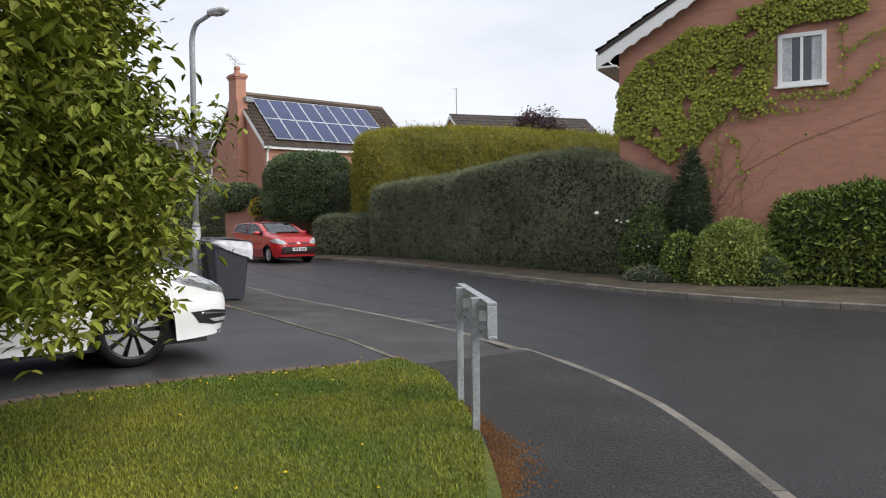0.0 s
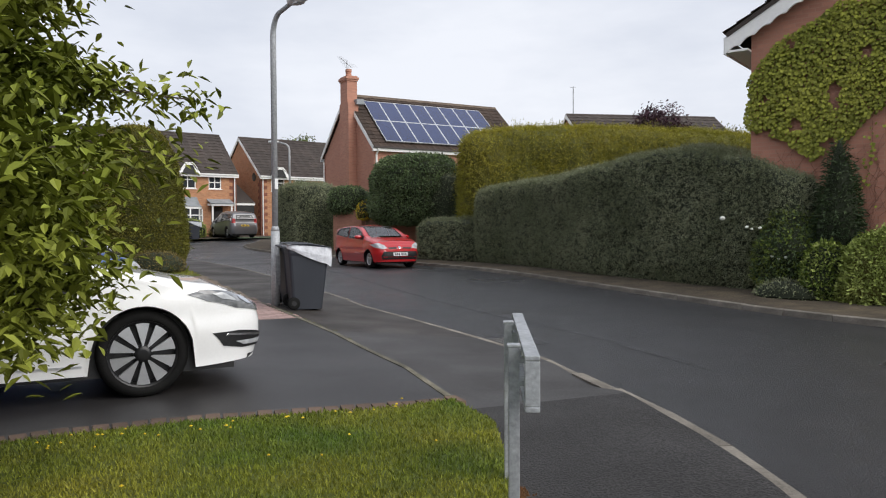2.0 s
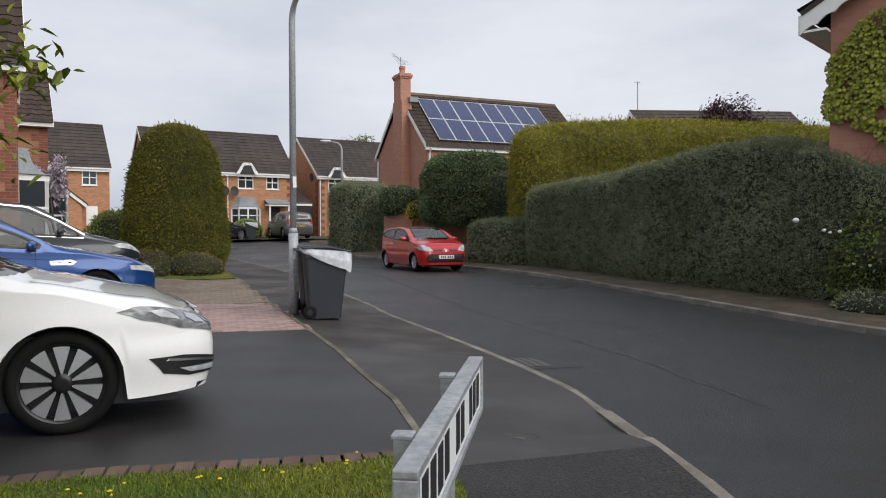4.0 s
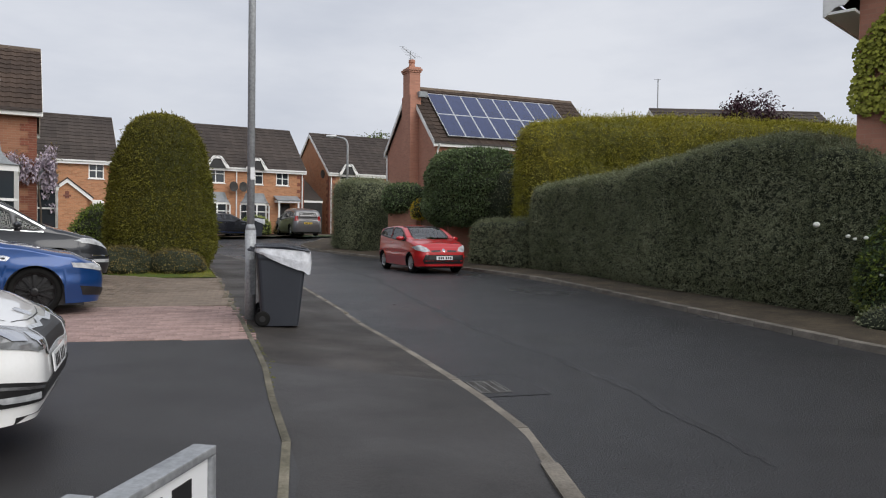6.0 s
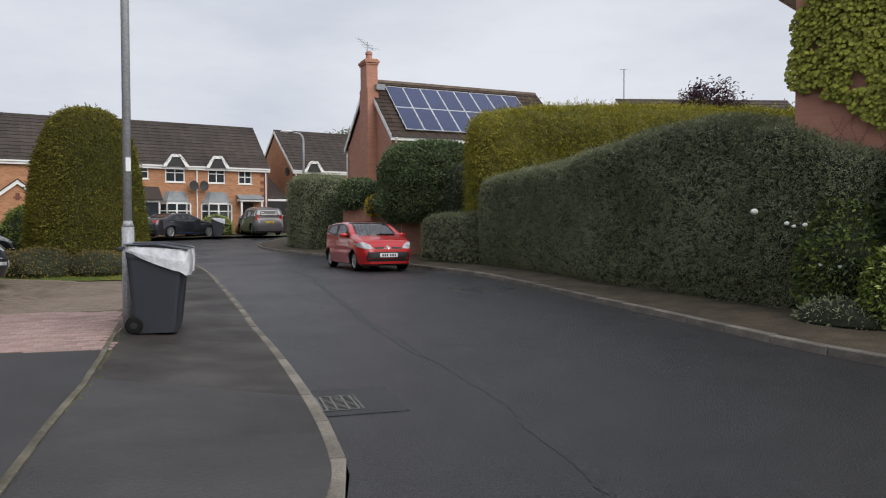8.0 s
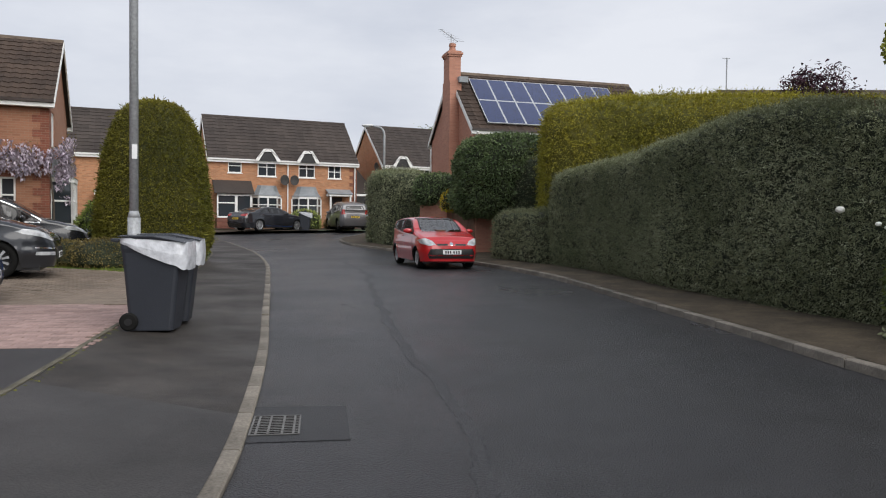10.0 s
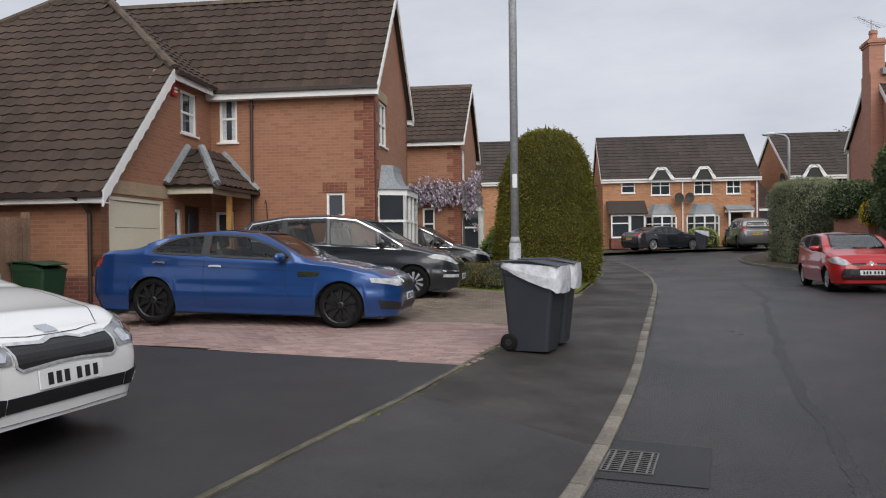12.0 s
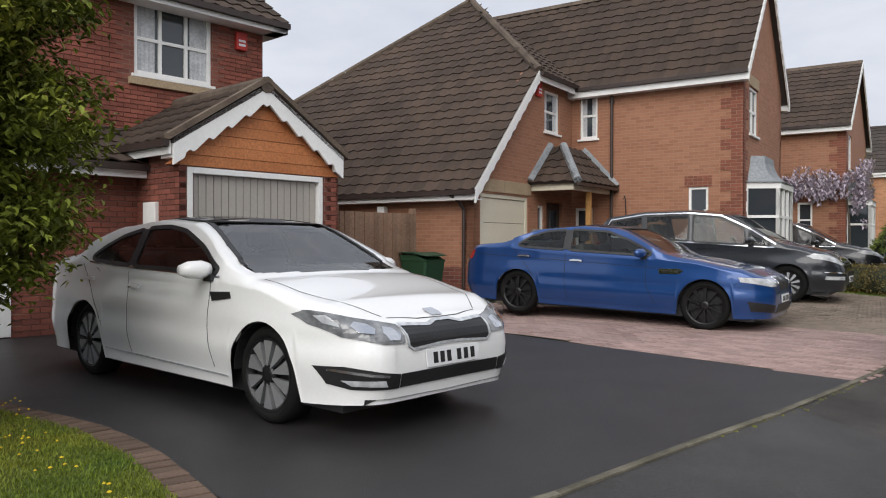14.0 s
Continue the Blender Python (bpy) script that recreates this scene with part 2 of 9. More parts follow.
CAR_BLUE = mat("blue_metallic_paint", (0.008, 0.052, 0.20), (0.010, 0.062, 0.23), 1.0, 0.28, 0.0, 300, metal=0.45, coat=1.0, grain=0.08)
CAR_GREY = mat("dark_grey_metallic_paint", (0.018, 0.021, 0.027), (0.022, 0.025, 0.031), 1.0, 0.3, 0.0, 300, metal=0.4, coat=1.0, grain=0.08)
CAR_RED = mat("red_car_paint", (0.46, 0.010, 0.014), (0.50, 0.013, 0.017), 1.0, 0.3, 0.0, 50, coat=1.0, grain=0.03)
CAR_BLACK = mat("black_car_paint", (0.012, 0.013, 0.017), (0.016, 0.017, 0.021), 1.0, 0.25, 0.0, 50, coat=1.0, grain=0.03)
CAR_SILVER = mat("grey_car_paint", (0.13, 0.13, 0.135), (0.16, 0.16, 0.165), 1.0, 0.3, 0.0, 200, metal=0.5, coat=1.0, grain=0.05)
CHROME = mat("chrome", (0.72, 0.73, 0.75), None, 2.0, 0.12, 0.0, 20, metal=1.0, grain=0.02)
ALLOY = mat("machined_alloy", (0.45, 0.46, 0.48), (0.53, 0.54, 0.56), 3.0, 0.32, 0.05, 60, metal=0.7, grain=0.05)
BLACKALLOY = mat("black_alloy", (0.012, 0.012, 0.013), (0.02, 0.02, 0.021), 3.0, 0.3, 0.0, 60, metal=0.3)
LAMPCLEAR = mat("headlamp_lens", (0.32, 0.335, 0.35), (0.58, 0.60, 0.62), 9.0, 0.08, 0.2, 25, coat=1.0, grain=0.2, dist=0.02)
LAMPDARK = mat("smoked_headlamp", (0.10, 0.105, 0.11), (0.26, 0.27, 0.28), 10.0, 0.08, 0.2, 25, coat=1.0, grain=0.2, dist=0.02)
LAMPRED = mat("red_tail_lens", (0.30, 0.012, 0.012), (0.36, 0.02, 0.02), 5.0, 0.15, 0.1, 30, coat=0.6)
PLATE = mat("white_plate", (0.74, 0.75, 0.76), None, 2.0, 0.4, 0.0, 20, grain=0.02)
PLATEY = mat("yellow_plate", (0.70, 0.48, 0.04), None, 2.0, 0.4, 0.0, 20, grain=0.02)
INK = mat("black_ink", (0.012, 0.012, 0.013), None, 2.0, 0.6, 0.0, 20)
PANEL = mat("solar_cell", (0.020, 0.032, 0.095), (0.030, 0.045, 0.125), 0.7, 0.22, 0.0, 20, coat=0.3, rnd=0.1)
PANELFRAME = mat("aluminium_frame", (0.62, 0.64, 0.66), None, 2.0, 0.4, 0.0, 20, metal=0.5)
ALARM = mat("red_alarm_box", (0.45, 0.03, 0.02), (0.5, 0.04, 0.03), 2.0, 0.5, 0.0, 20)
IRON_WORN = mat("worn_iron", (0.11, 0.107, 0.103), (0.20, 0.196, 0.19), 6.0, 0.55, 0.4, 60, metal=0.3)
IRON = mat("cast_iron", (0.045, 0.043, 0.042), (0.075, 0.071, 0.067), 3.0, 0.7, 0.4, 50, metal=0.2)
BARK = mat("bark", (0.07, 0.055, 0.042), (0.12, 0.095, 0.072), 3.0, 0.95, 0.8, 30)


def leaf_mat(name, c1, c2, scale=0.8, island=0.3, rough=0.5, spec=0.2):
    m = mat(name, c1, c2, scale, rough, 0.0, 6, island=island, grain=0.15, spec=spec)
    return m


LEAF_TREE = leaf_mat("young_tree_leaf", (0.115, 0.145, 0.018), (0.225, 0.240, 0.036), 0.9, 0.5, 0.55)
LEAF_GREY = leaf_mat("grey_green_leaf", (0.162, 0.182, 0.102), (0.290, 0.308, 0.196), 0.6, 0.28, 0.75, 0.04)
LEAF_GREY_TIP = leaf_mat("pale_grey_green_tip", (0.25, 0.275, 0.175), (0.35, 0.37, 0.25), 0.6, 0.25, 0.75, 0.04)
LEAF_YEW = leaf_mat("golden_yew_leaf", (0.190, 0.195, 0.022), (0.330, 0.290, 0.034), 0.35, 0.35)
LEAF_TOPI = leaf_mat("topiary_yew_leaf", (0.092, 0.096, 0.013), (0.160, 0.144, 0.020), 0.45, 0.4)
LEAF_DARK = leaf_mat("dark_glossy_leaf", (0.070, 0.108, 0.044), (0.150, 0.195, 0.088), 0.7, 0.5, 0.35)
LEAF_LAUREL = leaf_mat("laurel_leaf", (0.098, 0.145, 0.024), (0.195, 0.235, 0.050), 0.8, 0.35, 0.4)
LEAF_LIGHT = leaf_mat("pale_yellow_green_leaf", (0.216, 0.270, 0.061), (0.351, 0.392, 0.115), 0.9, 0.4)
LEAF_IVY = leaf_mat("yellow_green_creeper_leaf", (0.145, 0.165, 0.019), (0.250, 0.256, 0.036), 0.7, 0.4)
LEAF_CONIFER = leaf_mat("dark_conifer_leaf", (0.030, 0.051, 0.021), (0.054, 0.078, 0.033), 0.8, 0.35)
LEAF_BROWN = leaf_mat("bronze_shrub_leaf", (0.112, 0.093, 0.033), (0.195, 0.150, 0.053), 1.0, 0.4)
LEAF_PURPLE = leaf_mat("purple_leaf", (0.042, 0.017, 0.026), (0.072, 0.026, 0.042), 0.7, 0.4)
LEAF_FAR = leaf_mat("far_tree_leaf", (0.10, 0.13, 0.04), (0.15, 0.18, 0.06), 0.3, 0.3)
PETAL = leaf_mat("wisteria_petal", (0.36, 0.31, 0.375), (0.54, 0.47, 0.54), 2.0, 0.3)
ROSEW = leaf_mat("white_petal", (0.78, 0.78, 0.72), (0.85, 0.85, 0.80), 2.0, 0.05)
YELLOWF = leaf_mat("yellow_petal", (0.55, 0.38, 0.02), (0.65, 0.48, 0.03), 2.0, 0.2)
# core colours far below the leaves': the shade inside foliage, painted in
CORE_GREY = mat("grey_hedge_shade_core", (0.020, 0.026, 0.014), (0.042, 0.050, 0.028), 1.5, 0.95, 0.5, 20)
# these three likewise carry the inner shade of shrubs, topiary and yew
CORE_DARK = mat("dark_shade_core", (0.014, 0.020, 0.009), (0.027, 0.034, 0.016), 1.0, 0.95, 0.5, 20)
CORE_TOPI = mat("topiary_shade_core", (0.030, 0.034, 0.008), (0.052, 0.052, 0.012), 1.0, 0.95, 0.5, 20)
CORE_YEW = mat("yew_shade_core", (0.072, 0.075, 0.016), (0.117, 0.107, 0.021), 1.0, 0.95, 0.5, 20)
TWIG = mat("dry_creeper_stem", (0.19, 0.095, 0.065), (0.26, 0.135, 0.095), 3.0, 0.9, 0.3, 30)


# ---- building helpers ----
def thing(name, label, category, m=None, group="", kind=""):
    ob = new(name)
    ob.empty_display_size = 0.2
    ob.matrix_world = m or Matrix()
    return tagged(ob, label, category, group, kind)


def mesh_of(name, bm, material, smooth=False):
    me = bpy.data.meshes.new(name)
    bm.to_mesh(me)
    bm.free()
    me.materials.append(material)
    if smooth:
        me.polygons.foreach_set("use_smooth", [True] * len(me.polygons))
    return me


def part(name, bm, material, parent=None, label="", smooth=False, m=None, kind=""):
    ob = new(name, mesh_of(name, bm, material, smooth))
    if parent is not None:
        ob.parent = parent
    if m is not None:
        ob.matrix_local = m
    return tagged(ob, label, kind=kind)


def box(bm, x0, x1, y0, y1, z0, z1, m=None):
    vs = [bm.verts.new((m @ Vector(c)) if m is not None else c) for c in ((x0, y0, z0), (x1, y0, z0), (x1, y1, z0), (x0, y1, z0), (x0, y0, z1), (x1, y0, z1), (x1, y1, z1), (x0, y1, z1))]
    for f in ((3, 2, 1, 0), (4, 5, 6, 7), (0, 1, 5, 4), (1, 2, 6, 5), (2, 3, 7, 6), (3, 0, 4, 7)):
        bm.faces.new([vs[i] for i in f])
    return vs


def boxes(*rows):
    bm = bmesh.new()
    for r in rows:
        box(bm, *r)
    return bm


def bevelled(*rows, w=0.01):
    bm = boxes(*rows)
    bmesh.ops.bevel(bm, geom=bm.edges[:], offset=w, segments=2, affect="EDGES", profile=0.6)
    return bm


def prism(bm, pts, axis, a, b):
    """Extrudes a 2D outline along an axis from a to b. axis x: pts are (y, z); y: (x, z); z: (x, y)."""
    put = {"x": lambda p, c: (c, p[0], p[1]), "y": lambda p, c: (p[0], c, p[1]), "z": lambda p, c: (p[0], p[1], c)}[axis]
    v0, v1 = [bm.verts.new(put(p, a)) for p in pts], [bm.verts.new(put(p, b)) for p in pts]
    n = len(pts)
    bm.faces.new(v0)
    bm.faces.new(v1[::-1])
    for i in range(n):
        bm.faces.new((v0[i], v0[(i + 1) % n], v1[(i + 1) % n], v1[i]))
    bmesh.ops.recalc_face_normals(bm, faces=bm.faces[:])
    return bm


def tube(bm, pts, r, sides=8, r2=None):
    """A round bar along points, tapering from r to r2."""
    pts = [Vector(p) for p in pts]
    r2 = r if r2 is None else r2
    rings = []
    for i, p in enumerate(pts):
        d = (pts[min(i + 1, len(pts) - 1)] - pts[max(i - 1, 0)]).normalized()
        a = d.orthogonal().normalized() if i == 0 else (rings[-1][1] - d * rings[-1][1].dot(d)).normalized()
        c = d.cross(a)
        k = i / max(1, len(pts) - 1)
        rr = r + (r2 - r) * k
        rings.append(([bm.verts.new(p + rr * (math.cos(2 * math.pi * j / sides) * a + math.sin(2 * math.pi * j / sides) * c)) for j in range(sides)], a))
    for (q0, _), (q1, _) in zip(rings, rings[1:]):
        for j in range(sides):
            bm.faces.new((q0[j], q0[(j + 1) % sides], q1[(j + 1) % sides], q1[j]))
    bm.faces.new(rings[0][0][::-1])
    bm.faces.new(rings[-1][0])
    return bm


def lathe(bm, prof, sides=24, axis="z", m=None, caps=True):
    """Turns (radius, height) points round an axis."""
    rings = []
    for r, h in prof:
        ring = []
        for j in range(sides):
            c, s = r * math.cos(2 * math.pi * j / sides), r * math.sin(2 * math.pi * j / sides)
            p = Vector((c, s, h) if axis == "z" else (c, h, s))
            ring.append(bm.verts.new(m @ p if m is not None else p))
        rings.append(ring)
    for a, b in zip(rings, rings[1:]):
        for j in range(sides):
            bm.faces.new((a[j], a[(j + 1) % sides], b[(j + 1) % sides], b[j]))
    if caps:
        bm.faces.new(rings[0][::-1])
        bm.faces.new(rings[-1])
    bmesh.ops.recalc_face_normals(bm, faces=bm.faces[:])
    return bm


def placed(x, y, z, deg):
    return pose(x, y, z, 0, 0, deg)


def smooth01(a, b, v):
    k = min(1.0, max(0.0, (v - a) / (b - a)))
    return k * k * (3 - 2 * k)


def rise(y):
    """The street climbs gently towards its far end."""
    return 0.18 * smooth01(12, 24, y) + 0.71 * smooth01(24, 48, y)


# ---- ground, road, pavements ----
KERB_W = [(2.6, -16), (2.32, -11), (2.1, -7), (1.96, -4), (1.85, -1.8), (1.78, 0), (1.74, 1.5), (1.71, 3.0), (1.67, 4.0), (1.57, 4.83), (1.38, 5.6), (1.20, 6.15), (1.00, 6.75), (0.72, 7.45), (0.52, 8.0), (0.25, 8.65), (-0.56, 9.95), (-2.12, 12.20),
          (-3.74, 14.38), (-6.62, 18.25), (-9.6, 22.15), (-13.4, 26.6), (-17.0, 30.1), (-21.0, 33.4), (-27.0, 36.5)]
KERB_E = [(13.5, -16), (13.0, 0), (11.2, 5.5), (9.3, 8.2), (7.9, 9.35), (6.5, 10.45), (5.4, 11.35), (4.4, 12.4), (3.4, 13.7), (2.0, 16.0), (0.2, 18.7),
          (-1.9, 21.9), (-4.75, 25.3), (-8.0, 28.6), (-11.0, 31.0), (-13.9, 33.2), (-16.0, 36.0), (-16.6, 38.5), (-17.6, 41.5)]


def kerb_top(y):
    """The west kerb stands up south of the drives, lies flush before them and rises again beyond."""
    return -0.086 + 0.074 * smooth01(7.45, 6.75, y) + 0.05 * smooth01(13.4, 14.6, y)


def resample(pts, n):
    """n points at even steps along a line smoothed through pts."""
    p = [Vector((*q, 0)) for q in pts]
    dense = []
    for i in range(len(p) - 1):
        p0, p1, p2, p3 = p[max(i - 1, 0)], p[i], p[i + 1], p[min(i + 2, len(p) - 1)]
        for k in range(12):
            t = k / 12
            dense.append(0.5 * ((2 * p1) + (p2 - p0) * t + (2 * p0 - 5 * p1 + 4 * p2 - p3) * t * t + (3 * p1 - p0 - 3 * p2 + p3) * t * t * t))
    dense.append(p[-1])
    run = [0.0]
    for a, b in zip(dense, dense[1:]):
        run.append(run[-1] + (b - a).length)
    out, j = [], 0
    for i in range(n):
        s = run[-1] * i / (n - 1)
        while j < len(run) - 2 and run[j + 1] < s:
            j += 1
        k = (s - run[j]) / max(1e-9, run[j + 1] - run[j])
        out.append(dense[j].lerp(dense[j + 1], k))
    return out


def offset_line(pts, d):
    """Shifts a line to its right by d."""
    out = []
    for i, p in enumerate(pts):
        t = (pts[min(i + 1, len(pts) - 1)] - pts[max(i - 1, 0)]).normalized()
        out.append(p + Vector((t.y, -t.x, 0)) * d)
    return out


def sheet(bm, a, b, za, zb, n=4):
    """A strip between two lines of equal length, its height blending from za to zb."""
    rows = []
    for p, q in zip(a, b):
        row = []
        for k in range(n + 1):
            c = p.lerp(q, k / n)
            row.append(bm.verts.new((c.x, c.y, rise(c.y) + za + (zb - za) * k / n)))
        rows.append(row)
    for r0, r1 in zip(rows, rows[1:]):
        for k in range(n):
            bm.faces.new((r0[k], r0[k + 1], r1[k + 1], r1[k]))
    bmesh.ops.recalc_face_normals(bm, faces=bm.faces[:])
    if bm.faces[:] and sum(f.normal.z for f in bm.faces) < 0:
        bmesh.ops.reverse_faces(bm, faces=bm.faces[:])
    return bm


def make_ground():
    bm = bmesh.new()
    xs = [-900, -300, -120, -70] + list(range(-50, 41, 3)) + [70, 120, 300, 900]
    ys = [-900, -300, -100, -40] + list(range(-20, 71, 3)) + [100, 160, 300, 900]
    grid = [[bm.verts.new((x, y, rise(y) - 0.26)) for x in xs] for y in ys]
    for r0, r1 in zip(grid, grid[1:]):
        for i in range(len(xs) - 1):
            bm.faces.new((r0[i], r0[i + 1], r1[i + 1], r1[i]))
    tagged(part("ground", bm, GROUNDM), "grassy earth beneath the street and its gardens", "ground", kind="structure")


make_ground()
N = 160
kw, ke = resample(KERB_W, N), resample(KERB_E, N)
ROAD_Z = -0.12
bm = bmesh.new()
sheet(bm, kw, ke, ROAD_Z, ROAD_Z, 10)
road = tagged(part("road", bm, ASPHALT, smooth=True), "dark grey worn asphalt carriageway, damp in the tracks", "road", kind="structure")


def poly_sheet(name, pts, z, material, label, category, kind="structure", cells=0.5, zfun=None):
    """A flat outlined area, cut into cells so that it follows the rise of the street."""
    bm = bmesh.new()
    vs = [bm.verts.new((x, y, 0)) for x, y in pts]
    bm.faces.new(vs)
    x0, x1 = min(p[0] for p in pts), max(p[0] for p in pts)
    y0, y1 = min(p[1] for p in pts), max(p[1] for p in pts)
    for axis, a, b in ((Vector((1, 0, 0)), x0, x1), (Vector((0, 1, 0)), y0, y1)):
        k = a + cells
        while k < b:
            bmesh.ops.bisect_plane(bm, geom=bm.verts[:] + bm.edges[:] + bm.faces[:], plane_co=axis * k, plane_no=axis)
            k += cells
    for v in bm.verts:
        v.co.z = (zfun(v.co.x, v.co.y) if zfun else rise(v.co.y)) + z
    bmesh.ops.recalc_face_normals(bm, faces=bm.faces[:])
    if sum(f.normal.z for f in bm.faces) < 0:
        bmesh.ops.reverse_faces(bm, faces=bm.faces[:])
    ob = part(name, bm, material)
    return tagged(ob, label, category, kind=kind)


U46, V46 = Vector((math.cos(radians(46)), math.sin(radians(46)), 0)), Vector((-math.sin(radians(46)), math.cos(radians(46)), 0))


def drive_rise(x, y):
    """The front drives climb a little towards the houses."""
    back = -((x + 4.0) * 0.80 + (y - 12.0) * 0.60)
    s = -0.59 * (x + 4.5) + 0.807 * (y - 12.5)
    west = -0.807 * (x + 5.66) - 0.59 * (y - 14.11)
    return rise(y) + 0.11 * smooth01(0.8, 3.0, west) * smooth01(2.2, 4.4, s) + 0.028 * max(0.0, min(back - 2.8, 7.0)) * smooth01(8.0, 10.5, y + 0.3 * x + 2)


# the back line of the west pavement, where the drives begin
BACK_W = [(0.36, -16), (0.36, -10), (0.355, -6), (0.35, -3), (0.345, -0.8), (0.34, 0.8), (0.34, 2.1), (0.32, 3.4), (0.18, 4.6), (-0.02, 5.6), (-0.42, 6.35), (-0.66, 6.95), (-1.20, 7.75), (-1.9, 8.8), (-2.7, 10.05), (-3.3, 10.85), (-4.5, 12.55), (-5.8, 14.3), (-8.9, 18.55), (-12.0, 22.6), (-15.2, 26.4), (-19.0, 30.0), (-23.5, 33.5), (-29.0, 36.6)]
bwd = resample(BACK_W, 1200)


def footway(bm, a, b, n=6):
    """A strip that slopes from the kerb's top to the back of the footway."""
    rows = []
    for p, q in zip(a, b):
        row = []
        for k in range(n + 1):
            c = p.lerp(q, k / n)
            row.append(bm.verts.new((c.x, c.y, rise(c.y) + kerb_top(p.y) * (1 - k / n) + 0.006 * (1 - k / n))))
        rows.append(row)
    for r0, r1 in zip(rows, rows[1:]):
        for k in range(n):
            bm.faces.new((r0[k], r1[k], r1[k + 1], r0[k + 1]))
    bmesh.ops.recalc_face_normals(bm, faces=bm.faces[:])
    if sum(f.normal.z for f in bm.faces) < 0:
        bmesh.ops.reverse_faces(bm, faces=bm.faces[:])
    return bm


# three surfaces meet in two seams: coarse dark tarmac, smoother relaid tarmac, old brown tarmac
far_kerb = offset_line(resample(KERB_W, 900), -0.098)
seam_a = min(range(900), key=lambda i: (far_kerb[i] - Vector((0.95, 6.83, 0))).length)
seam_b = min(range(900), key=lambda i: (far_kerb[i] - Vector((-0.72, 10.02, 0))).length)
back_a = min(range(1200), key=lambda i: (bwd[i] - Vector((-0.30, 6.0, 0))).length)
back_b = min(range(1200), key=lambda i: (bwd[i] - Vector((-2.60, 9.80, 0))).length)


def stretch(line, i, j, n):
    return [line[min(len(line) - 1, round(i + (j - i) * k / (n - 1)))] for k in range(n)]


for name, k0, k1, b0, b1, n, material, label in (
        ("pavement_coarse", 0, seam_a, 0, back_a, 260, TARMAC, "coarse dark tarmac footway beside the front lawn"),
        ("pavement_relaid", seam_a, seam_b, back_a, back_b, 110, TARMAC_SMOOTH, "smooth grey relaid tarmac footway before the drive"),
        ("pavement", seam_b, 899, back_b, 1199, 300, TARMAC_OLD, "worn stained brown tarmac footway beyond the relaid stretch")):
    bm = bmesh.new()
    footway(bm, stretch(far_kerb, k0, k1, n), stretch(bwd, b0, b1, n))
    tagged(part(name, bm, material, smooth=True), label, "pavement", kind="structure")
keo = offset_line(ke, 0.125)
ve = offset_line(ke, 2.3)
bm = bmesh.new()
sheet(bm, keo, ve, -0.022, 0.04, 4)
tagged(part("verge", bm, VERGE, smooth=True), "mossy brown tarmac strip under the hedge", "pavement", kind="structure")
poly_sheet("driveway", [(-0.385, 6.36), (-0.645, 6.96), (-1.185, 7.76), (-1.885, 8.81), (-2.685, 10.06), (-3.45, 11.09), (-7.6, 8.72), (-11.4, 6.4), (-11.0, 0.2), (-5.2, 1.2), (-4.1, 3.6), (-2.1, 5.35)], 0.004, DRIVE, "dark smooth tarmac driveway under the parked white car", "driveway", zfun=lambda x, y: 0.0)


# ---- cars ----
from mathutils.bvhtree import BVHTree


def lerp_profile(pts, x):
    for (x0, z0), (x1, z1) in zip(pts, pts[1:]):
        if x0 <= x <= x1:
            k = (x - x0) / (x1 - x0)
            return z0 + (z1 - z0) * (k * k * (3 - 2 * k) * 0.5 + k * 0.5)
    return pts[0][1] if x < pts[0][0] else pts[-1][1]


